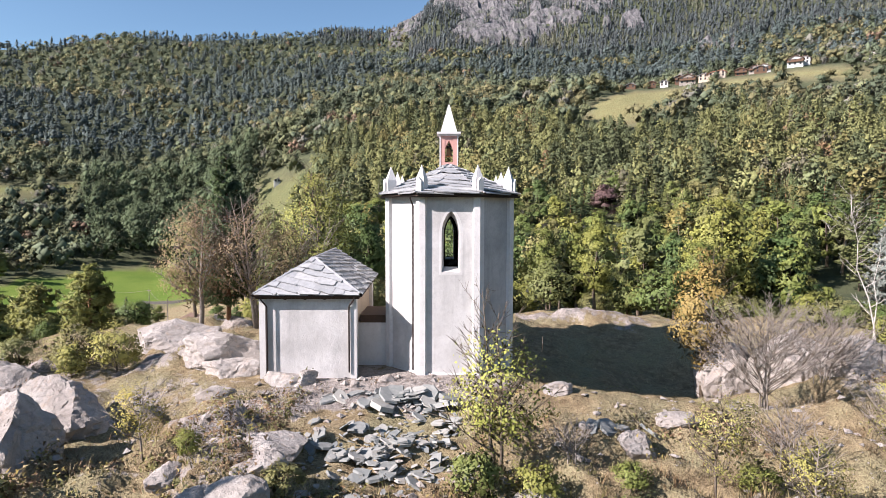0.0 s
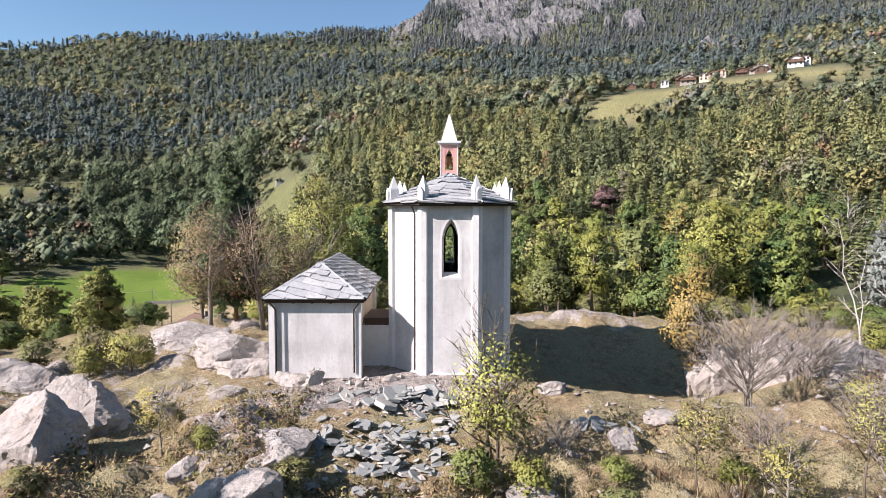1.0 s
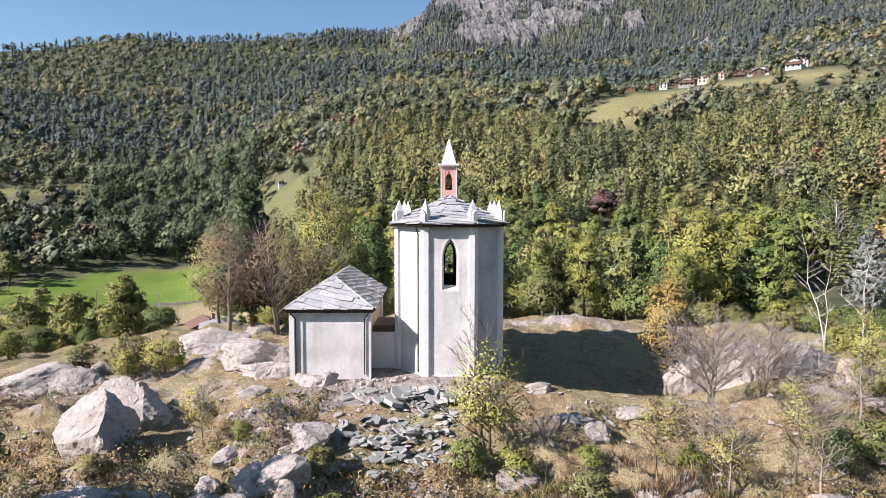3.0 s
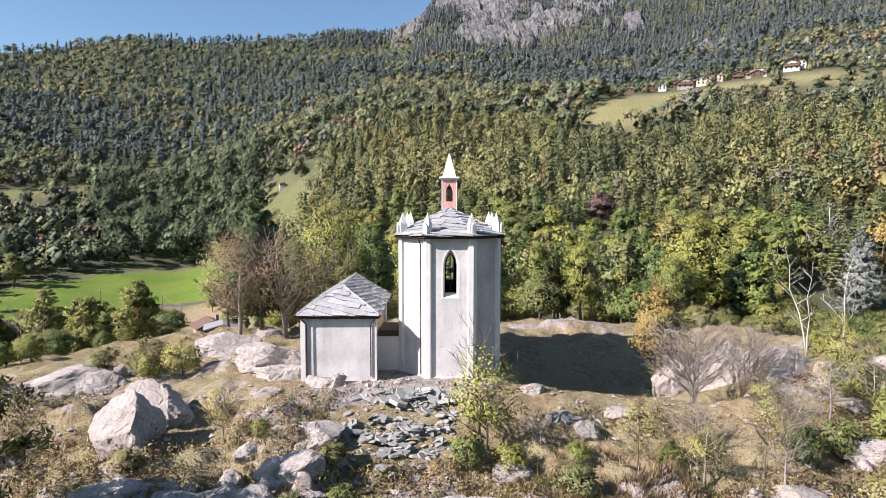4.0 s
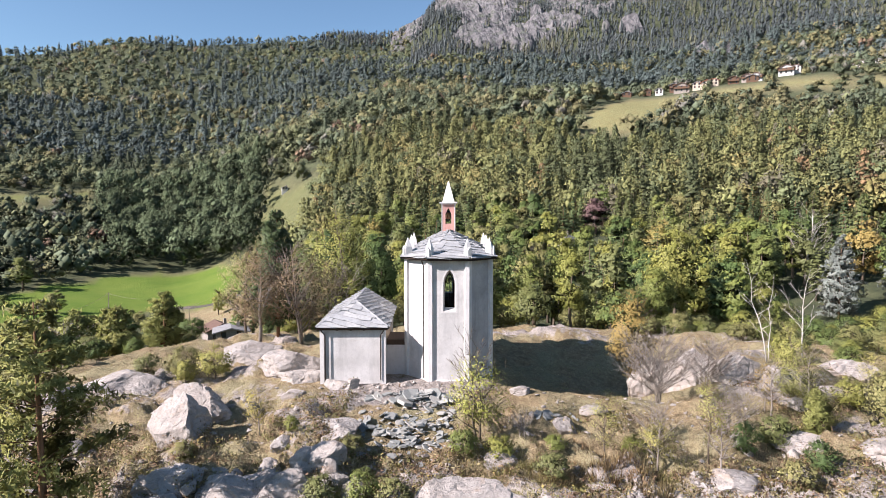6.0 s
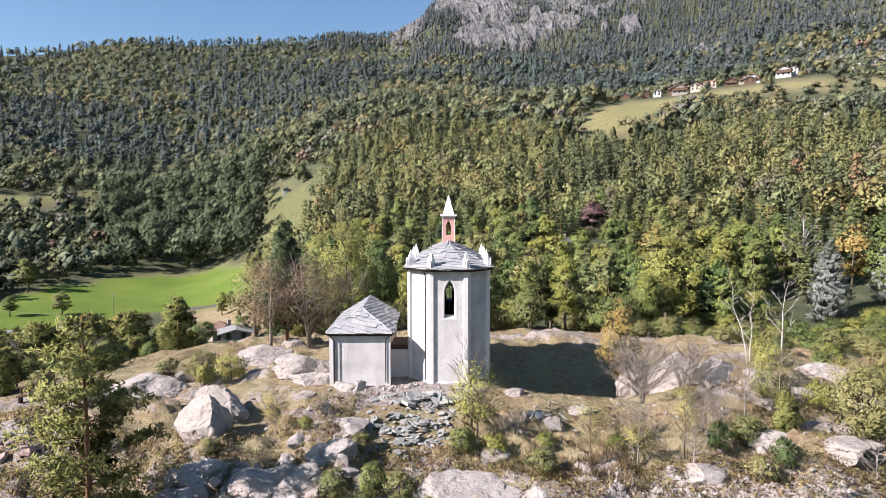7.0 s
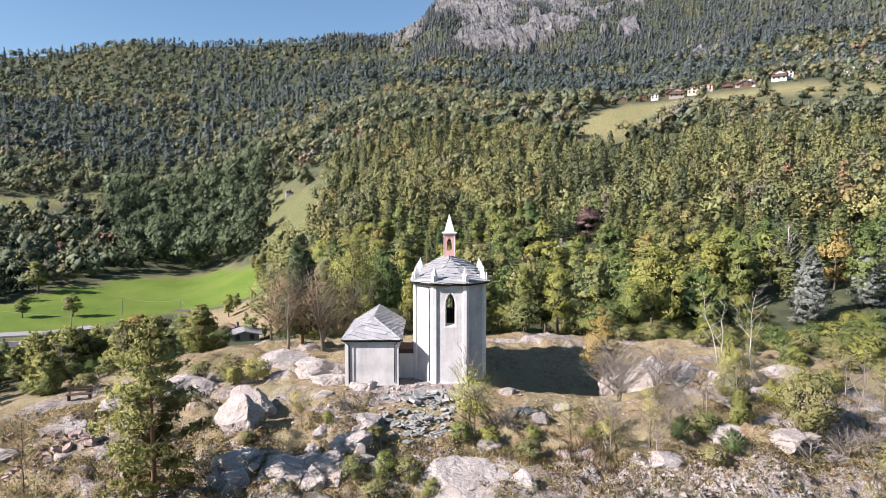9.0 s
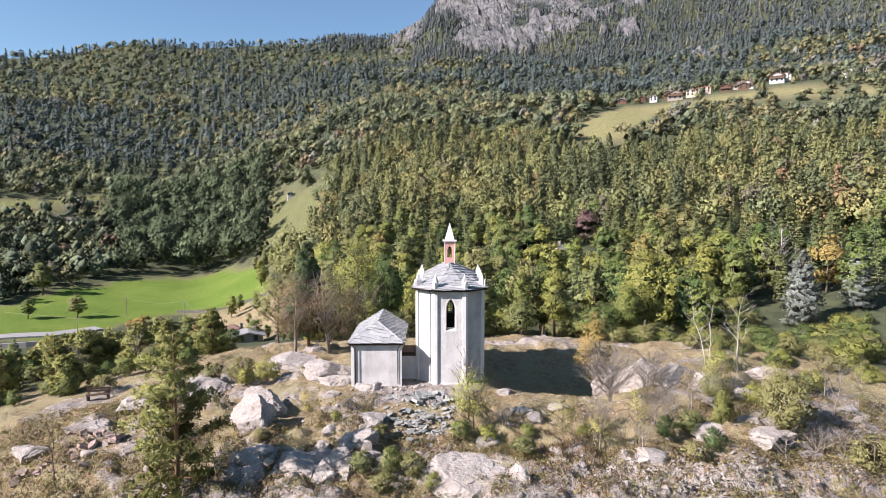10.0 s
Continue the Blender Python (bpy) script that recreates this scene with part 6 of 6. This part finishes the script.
def rubble():
    rng = random.Random(51)
    shapes = [slab_mesh(rng, 1.0, rng.uniform(0.09, 0.26)) for _ in range(14)]
    for _ in range(14):
        shapes.append(slab_mesh(rng, 1.0, rng.uniform(0.3, 0.6)))
        shapes[-1].materials[0] = M_ROCK_RED
    piles = ((-1.6, 20.6, 2.4, 0.8, 70, 0.24, 0.25), (-0.9, 20.8, 1.3, 0.6, 26, 0.42, 0.35), (-1.5, 17.6, 2.3, 1.6, 215, 0.22, 0.45), (0.2, 19.4, 1.4, 1.2, 40, 0.22, 0.2), (5.9, 18.4, 0.9, 0.5, 12, 0.3, 0.2), (-2.0, 14.8, 1.6, 0.9, 10, 0.2, 0.1), (-22.5, 16.4, 2.6, 1.1, 60, 0.3, 0.3), (-24.5, 13.8, 2.4, 0.9, 40, 0.26, 0.2))
    for px, py, sx, sy, n, size, heap in piles:
        for k in range(n):
            u, v = max(-2, min(2, rng.gauss(0, 0.55))), max(-2, min(2, rng.gauss(0, 0.55)))
            x, y = px + u * sx, py + v * sy
            s = size * (0.3 + 1.5 * rng.random() ** 2.2)
            red = px < -20
            ob = new("reddish_stone" if red else "slate_stone", shapes[rng.randrange(14) + (14 if red else 0)])
            up = heap * max(0, 1 - math.hypot(u, v)) * rng.uniform(0, 1)
            ob.matrix_world = pose(x, y, gz(x, y) + up + 0.02, rng.gauss(0, 15), rng.gauss(10, 15), rng.uniform(0, 360)) @ Matrix.Diagonal((s, s, s, 1))
            if red:
                tagged(ob, "broken reddish rock slab on the dry slope", "stone", "reddish rubble")
            else:
                tagged(ob, "broken grey-green slate slab heaped in rubble before the chapel", "stone", "slate rubble")


rubble()


def stone_scatter():
    """Small loose stones and chips: octahedra squashed and turned at random."""
    rng = np.random.default_rng(61)
    n = 8600
    X, Y = np.append(rng.uniform(-26, 27, n - 3400), rng.normal(12.5, 3.2, 3400)), np.append(rng.uniform(7, 24, n - 3400), rng.normal(10.4, 1.3, 3400))
    dens = 0.25 + fbm(X / 4, Y / 4, 3, 131) + 0.8 * np.exp(-(((X + 1.2) / 3.2) ** 2 + ((Y - 18) / 4) ** 2)) + 0.9 * np.exp(-(((X - 12) / 5) ** 2 + ((Y - 12) / 2) ** 2))
    keep = rng.uniform(0, 1, n) < dens * 1.3
    X, Y = X[keep], Y[keep]
    n = len(X)
    Z = land(X, Y)
    s = 0.035 + 0.16 * rng.uniform(0, 1, n) ** (3.5 - 2.2 * np.exp(-(((X - 13) / 5) ** 2 + ((Y - 11.5) / 2) ** 2)))
    corners = np.array([(1, 0, 0), (0, 1, 0), (-1, 0, 0), (0, -1, 0), (0, 0, 1), (0, 0, -1)], float)
    V = corners[None] * (s[:, None, None] * rng.uniform(0.6, 1.3, (n, 6, 1))) * np.array([1.2, 1.0, 0.6])
    V += rng.normal(0, 0.15, (n, 6, 3)) * s[:, None, None]
    a = rng.uniform(0, 6.28, n)
    c, d = np.cos(a)[:, None], np.sin(a)[:, None]
    V = np.stack([V[:, :, 0] * c - V[:, :, 1] * d + X[:, None], V[:, :, 0] * d + V[:, :, 1] * c + Y[:, None], V[:, :, 2] + Z[:, None] + 0.25 * s[:, None]], -1)
    F = [(0, 1, 4), (1, 2, 4), (2, 3, 4), (3, 0, 4), (1, 0, 5), (2, 1, 5), (3, 2, 5), (0, 3, 5)]
    tris = np.concatenate([V[:, f, :] for f in F])
    tagged(new("loose_stones", soup("loose_stones", tris, 3, M_ROCK, facing=np.tile((0.0, 0.0, 1.0), (len(tris), 1)))), "small loose stones and chips on the dry slope", "stones", kind="stuff")


stone_scatter()


def grass():
    rng = np.random.default_rng(71)
    n = 30000
    X, Y = np.append(rng.uniform(-32, 34, n - 5000), rng.normal(6.5, 3.6, 5000)), np.append(rng.uniform(5, 46, n - 5000), rng.normal(12, 2.4, 5000))
    q = knoll_q(X, Y)
    f = fbm(X / 6, Y / 6, 3, 61)
    keep = (q < 1.75) & (f < 0.28) & ~((np.abs(X - AX) < 2.9) & (Y > 23.4) & (Y < 34)) & ~((X > -7.2) & (X < -2.5) & (Y > 23) & (Y < 31))
    keep &= ~((np.abs(X + 1.2) < 2.6) & (Y > 16) & (Y < 22.5) & (rng.uniform(0, 1, n) > 0.12))
    X, Y = X[keep], Y[keep]
    n = len(X)
    Z = land(X, Y)
    low = smooth(24, 12, Y)
    lawn = np.exp(-(((X - 9) / 6) ** 2 + ((Y - 24) / 8) ** 2))
    hgt = (0.06 + 0.22 * rng.uniform(0, 1, n) ** 2) * (0.7 + 0.9 * low) * (1 - 0.65 * lawn) * (1 + 0.35 * np.exp(-(((X - 6.5) / 4) ** 2 + ((Y - 12) / 3) ** 2)))
    per = 6
    k = np.repeat(np.arange(n), per)
    a = rng.uniform(0, 6.28, n * per)
    rad = rng.uniform(0, 0.09, n * per)
    B = np.stack([X[k] + np.cos(a) * rad, Y[k] + np.sin(a) * rad, Z[k] - 0.02], 1)
    h = hgt[k] * rng.uniform(0.6, 1.3, n * per)
    tip = B + np.stack([np.cos(a) * h * 0.55, np.sin(a) * h * 0.55, h], 1)
    side = np.stack([-np.sin(a), np.cos(a), 0 * a], 1) * (0.008 + 0.02 * h)[:, None]
    tris = np.stack([B - side, B + side, tip], 1)
    u = rng.uniform(0, 1, n)[k][:, None]
    g = (fbm(X / 3.5, Y / 3.5, 3, 141) + rng.normal(0, 0.15, n))[k][:, None]
    gold = (np.exp(-(((X - 6.5) / 4) ** 2 + ((Y - 12) / 3) ** 2)) + np.exp(-(((X + 20) / 4) ** 2 + ((Y - 11.5) / 2.5) ** 2)))[k][:, None]
    tint = np.where(g > 0.22, np.array((0.32, 0.30, 0.10)), np.where(g < -0.2, np.array((0.30, 0.19, 0.10)), np.array((0.46, 0.38, 0.20)))) * (0.7 + 0.5 * u)
    tint = tint * (1 - 0.8 * np.minimum(gold, 1)) + np.array((0.33, 0.225, 0.09)) * 0.8 * np.minimum(gold, 1) * (0.6 + 0.6 * u)
    tagged(new("dry_grass", soup("dry_grass", tris, 3, M_GRASS, tint, upward(tris, 0.45, rng))), "tufts of dry straw-coloured grass on the knoll", "grass", kind="stuff")


grass()


def scrub():
    """Low dry undergrowth: heather-brown, olive and straw tufts of fine twigs and leaves."""
    rng = np.random.default_rng(81)
    n = 12500
    X, Y = rng.uniform(-34, 38, n), rng.uniform(4, 24, n)
    q = knoll_q(X, Y)
    f = fbm(X / 5, Y / 5, 3, 151) + 0.42 * smooth(19, 11, Y) + 0.2 * smooth(0.7, 1.2, q)
    keep = (q < 1.8) & (q > 0.35) & (f > 0.02) & ~((X > -4.5) & (X < 1.5) & (Y > 15.5)) & ~((X > 4) & (X < 15) & (Y > 19))
    X, Y = X[keep], Y[keep]
    n = len(X)
    Z = land(X, Y)
    per = 22
    size = 0.2 + 0.7 * rng.uniform(0, 1, n) ** 1.6
    k = np.repeat(np.arange(n), per)
    d = rnd_dirs(rng, n * per, 0.5)
    d[:, 2] = np.abs(d[:, 2])
    Pt = np.stack([X[k], Y[k], Z[k]], 1) + d * (size[k] * rng.uniform(0.3, 1.0, n * per))[:, None] * np.array([1.25, 1.25, 0.9])
    N = d + rng.normal(0, 0.5, d.shape)
    N /= np.linalg.norm(N, axis=1, keepdims=True)
    u = rng.uniform(0, 1, n)
    tint = np.where((u < 0.4)[:, None], np.array((0.29, 0.19, 0.11)), np.where((u < 0.7)[:, None], np.array((0.24, 0.23, 0.08)), np.where((u < 0.85)[:, None], np.array((0.42, 0.35, 0.18)), np.array((0.33, 0.26, 0.09)))))
    spray = leaves(rng, Pt, N, rng.uniform(0.05, 0.11, n * per), 0.28, 3)
    out = d + np.array([0, 0, 0.35]) + rng.normal(0, 0.25, d.shape)
    out /= np.linalg.norm(out, axis=1, keepdims=True)
    tagged(new("dry_scrub", soup("dry_scrub", spray, 3, M_GRASS, tint[k] * rng.uniform(0.6, 1.2, (n * per, 1)), out)), "low brown and olive undergrowth on the slope", "undergrowth", kind="stuff")


scrub()

# ---------------------------------------------------------------- village, huts, road
M_WALL_WHITE = plain("white_render", (0.60, 0.585, 0.555), 0.9, scale=1.5)
M_WALL_TAN = plain("ochre_render", (0.50, 0.42, 0.33), 0.9, scale=1.5)
M_WALL_STONE = plain("field_stone_wall", (0.34, 0.30, 0.26), 0.95, vary=0.5, scale=3.0)
# field stone darkened so the meadow wall shows as its own shadow line
M_WALL_SHADED = plain("shaded_field_stone", (0.13, 0.12, 0.105), 0.95, vary=0.5, scale=3.0)
M_TIMBER = plain("brown_timber", (0.13, 0.075, 0.045), 0.8, scale=2.0)
M_ROOF_GREY = plain("grey_roof", (0.27, 0.265, 0.26), 0.8, vary=0.4, scale=2.0)
M_ROOF_BROWN = plain("brown_roof", (0.16, 0.10, 0.075), 0.8, vary=0.4, scale=2.0)
M_ROOF_RED = plain("red_tile_roof", (0.42, 0.19, 0.12), 0.8, vary=0.35, scale=2.0)
M_PANE = plain("dark_window_glass", (0.03, 0.035, 0.04), 0.15, spec=0.6)
M_ROAD = plain("pale_concrete_road", (0.28, 0.27, 0.26), 0.9, scale=0.6)


def house(x, y, w, d, h, turn, wall, roof, label, pitch=0.42, storeys=2, over=0.7, timber=False, lift=0.0, name="house", group="mountain village"):
    root = tagged(new(name), label, "house", group)
    root.matrix_world = pose(x, y, gz(x, y) + lift, 0, 0, turn)
    foot = -3.0
    bm = bmesh.new()
    top = h + w / 2 * pitch
    prof = [(-w / 2, foot), (w / 2, foot), (w / 2, h), (0, top), (-w / 2, h)]
    f = [bm.verts.new((px, -d / 2, pz)) for px, pz in prof]
    b = [bm.verts.new((px, d / 2, pz)) for px, pz in prof]
    bm.faces.new(f)
    bm.faces.new(b[::-1])
    for k in range(5):
        bm.faces.new((f[(k + 1) % 5], f[k], b[k], b[(k + 1) % 5]))
    part("wall", bm, wall, root)
    if timber:
        part("timber_storey", boxed(-w / 2 - 0.06, w / 2 + 0.06, -d / 2 - 0.06, d / 2 + 0.06, h * 0.55, h - 0.02), M_TIMBER, root, "dark boarded upper storey")
        part("balcony", boxed(-w / 2, w / 2, -d / 2 - 1.0, -d / 2 - 0.06, h * 0.55, h * 0.55 + 0.9), M_TIMBER, root)
    for s in (-1, 1):
        bm = bmesh.new()
        e = s * (w / 2 + over)
        z_e = h - over * pitch
        for t in (0.06, 0.3):
            for yy in (-d / 2 - over, d / 2 + over):
                bm.verts.new((0, yy, top + t))
                bm.verts.new((e, yy, z_e + t))
        v = list(bm.verts)
        for q in ((0, 1, 3, 2), (4, 6, 7, 5), (0, 4, 5, 1), (2, 3, 7, 6), (1, 5, 7, 3), (0, 2, 6, 4)):
            bm.faces.new([v[i] for i in q])
        bmesh.ops.recalc_face_normals(bm, faces=bm.faces[:])
        part("roof", bm, roof, root)
    n = max(2, int(w / 2.6))
    for st in range(storeys):
        z = 0.9 + st * (h / storeys)
        for k in range(n):
            cx = -w / 2 + w * (k + 0.5) / n
            win = part("window", boxed(cx - 0.5, cx + 0.5, -d / 2 - 0.1, -d / 2 + 0.02, z, z + 1.25), M_TIMBER, root)
            part("pane", boxed(cx - 0.4, cx + 0.4, -d / 2 - 0.13, -d / 2 - 0.05, z + 0.1, z + 1.15), M_PANE, win)
    part("chimney", boxed(w * 0.18, w * 0.18 + 0.6, -0.3, 0.3, h, top + 0.9), M_WALL_STONE, root)
    return root


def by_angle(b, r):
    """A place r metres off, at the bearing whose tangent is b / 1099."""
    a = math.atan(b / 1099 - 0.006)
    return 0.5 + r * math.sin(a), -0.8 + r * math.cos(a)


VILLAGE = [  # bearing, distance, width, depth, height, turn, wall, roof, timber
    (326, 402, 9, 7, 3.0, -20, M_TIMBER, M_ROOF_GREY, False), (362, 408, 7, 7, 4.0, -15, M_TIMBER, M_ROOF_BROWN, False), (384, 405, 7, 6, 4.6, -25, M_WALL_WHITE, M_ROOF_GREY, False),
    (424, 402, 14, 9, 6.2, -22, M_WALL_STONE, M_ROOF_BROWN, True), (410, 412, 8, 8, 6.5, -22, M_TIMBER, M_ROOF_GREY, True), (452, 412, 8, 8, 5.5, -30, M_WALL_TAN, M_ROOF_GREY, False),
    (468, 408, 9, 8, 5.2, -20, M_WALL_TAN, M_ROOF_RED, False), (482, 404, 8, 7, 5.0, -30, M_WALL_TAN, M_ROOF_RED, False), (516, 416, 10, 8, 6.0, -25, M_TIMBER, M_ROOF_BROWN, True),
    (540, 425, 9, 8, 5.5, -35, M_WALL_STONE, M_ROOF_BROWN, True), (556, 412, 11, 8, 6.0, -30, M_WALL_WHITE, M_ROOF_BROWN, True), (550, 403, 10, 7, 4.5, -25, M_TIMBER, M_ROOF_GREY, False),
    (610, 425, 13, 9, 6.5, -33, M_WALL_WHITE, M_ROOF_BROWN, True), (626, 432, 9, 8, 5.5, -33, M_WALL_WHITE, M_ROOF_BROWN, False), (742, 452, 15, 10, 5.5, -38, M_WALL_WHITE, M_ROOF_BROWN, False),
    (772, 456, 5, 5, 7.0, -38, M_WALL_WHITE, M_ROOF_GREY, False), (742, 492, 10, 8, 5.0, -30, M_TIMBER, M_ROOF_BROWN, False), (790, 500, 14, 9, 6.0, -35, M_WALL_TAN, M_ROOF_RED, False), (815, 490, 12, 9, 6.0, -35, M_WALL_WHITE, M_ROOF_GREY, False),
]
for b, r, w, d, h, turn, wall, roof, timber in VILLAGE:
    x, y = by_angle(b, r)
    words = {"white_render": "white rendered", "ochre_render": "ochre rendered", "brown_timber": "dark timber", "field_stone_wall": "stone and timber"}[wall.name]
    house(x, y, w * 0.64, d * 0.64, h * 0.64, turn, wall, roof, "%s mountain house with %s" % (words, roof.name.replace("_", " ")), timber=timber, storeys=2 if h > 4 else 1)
house(28.6, 141, 5.2, 5, 4.4, -24, M_WALL_WHITE, M_ROOF_GREY, "small white house half hidden in the wood", lift=-1.6, group="scattered houses")
house(-83.4, 307, 3.0, 2.2, 1.6, 20, M_WALL_WHITE, M_ROOF_GREY, "tiny white hut on the upper meadow", storeys=1, over=0.3, group="scattered houses")
house(-50.5, 124, 6, 5.5, 2.6, 35, M_WALL_STONE, M_ROOF_BROWN, "stone cottage with brown roof below the knoll", storeys=1, group="scattered houses")
house(-44.5, 115, 6, 5, 1.9, 20, M_WALL_STONE, M_ROOF_GREY, "low shed with grey sheet roof", pitch=0.25, storeys=1, group="scattered houses")


def ribbon(name, pts, width, material, label, lift, thick):
    bm = bmesh.new()
    rows = []
    fine = []
    for (x0, y0), (x1, y1) in zip(pts, pts[1:]):
        n = max(2, int(math.hypot(x1 - x0, y1 - y0) / 2))
        fine += [(x0 + (x1 - x0) * k / n, y0 + (y1 - y0) * k / n) for k in range(n)]
    fine.append(pts[-1])
    for i, (x, y) in enumerate(fine):
        a, b = fine[max(i - 1, 0)], fine[min(i + 1, len(fine) - 1)]
        d = Vector((b[0] - a[0], b[1] - a[1], 0)).normalized()
        s = Vector((-d.y, d.x, 0)) * width / 2
        z = gz(x, y) + lift
        rows.append([bm.verts.new((x + s.x, y + s.y, z)), bm.verts.new((x - s.x, y - s.y, z)), bm.verts.new((x - s.x, y - s.y, z - thick)), bm.verts.new((x + s.x, y + s.y, z - thick))])
    for p, q in zip(rows, rows[1:]):
        for k in range(4):
            bm.faces.new((p[k], q[k], q[(k + 1) % 4], p[(k + 1) % 4]))
    bm.faces.new(rows[0][::-1])
    bm.faces.new(rows[-1])
    bmesh.ops.recalc_face_normals(bm, faces=bm.faces[:])
    return tagged(link(name, bm, material), label, name, kind="structure")


ribbon("road", [(-190, 138), (-150, 141), (-128, 144), (-112, 150), (-104, 160)], 6.0, M_ROAD, "pale concrete valley road", 0.5, 1.2)
ribbon("road_wall", [(-170, 124), (-130, 128), (-108, 134), (-94, 140)], 0.6, M_ROAD, "low pale roadside wall", 1.3, 2.6)
ribbon("meadow_wall", [(-93, 189), (-75, 184), (-57, 177)], 0.6, M_WALL_SHADED, "low field wall across the meadow, its shadow in the stone colour", 0.8, 1.6)


def poles():
    places = [(-102, 146, 6.0), (-107, 182, 6.5), (-86, 178, 6.5), (-68, 150, 6.0)]
    tops = []
    for x, y, h in places:
        p = tagged(new("utility_pole"), "slim pale wooden utility pole in the meadow", "pole", "utility poles")
        bm = bmesh.new()
        tube(bm, [(0, 0, -0.5), (0, 0, h)], [0.13, 0.09], 8)
        part("pole", bm, M_TWIG, p)
        part("crossarm", boxed(-0.6, 0.6, -0.06, 0.06, h - 0.5, h - 0.38), M_TWIG, p)
        p.location = (x, y, gz(x, y))
        tops.append(Vector((x, y, gz(x, y) + h - 0.4)))
    tops.append(Vector((-20, 190, 8)))
    tops.insert(0, Vector((-190, 175, -14)))
    for a, b in zip(tops, tops[1:]):
        bm = bmesh.new()
        pts = [a.lerp(b, k / 8) - Vector((0, 0, 1.2 * math.sin(math.pi * k / 8))) for k in range(9)]
        tube(bm, pts, [0.03] * 9, 4)
        tagged(link("power_cable", bm, M_TWIG), "thin pale overhead power cable between poles", "cable", "power cables")


poles()


def bench(x, y, turn):
    b = tagged(new("picnic_bench"), "weathered brown wooden bench on the dry slope", "bench")
    b.matrix_world = pose(x, y, gz(x, y), 0, 0, turn)
    for k in range(3):
        part("slat", boxed(-0.9, 0.9, -0.25 + k * 0.17, -0.1 + k * 0.17, 0.42, 0.47), M_WOOD_DARK, b)
    for k in range(2):
        part("backrest_slat", boxed(-0.9, 0.9, 0.28, 0.32, 0.6 + k * 0.2, 0.75 + k * 0.2), M_WOOD_DARK, b)
    for s in (-0.75, 0.75):
        part("leg", boxed(s - 0.05, s + 0.05, -0.22, 0.32, -0.3, 0.42), M_WOOD_DARK, b)
        part("backrest_post", boxed(s - 0.04, s + 0.04, 0.32, 0.38, -0.3, 0.98), M_WOOD_DARK, b)


bench(-28.5, 27.5, 15)
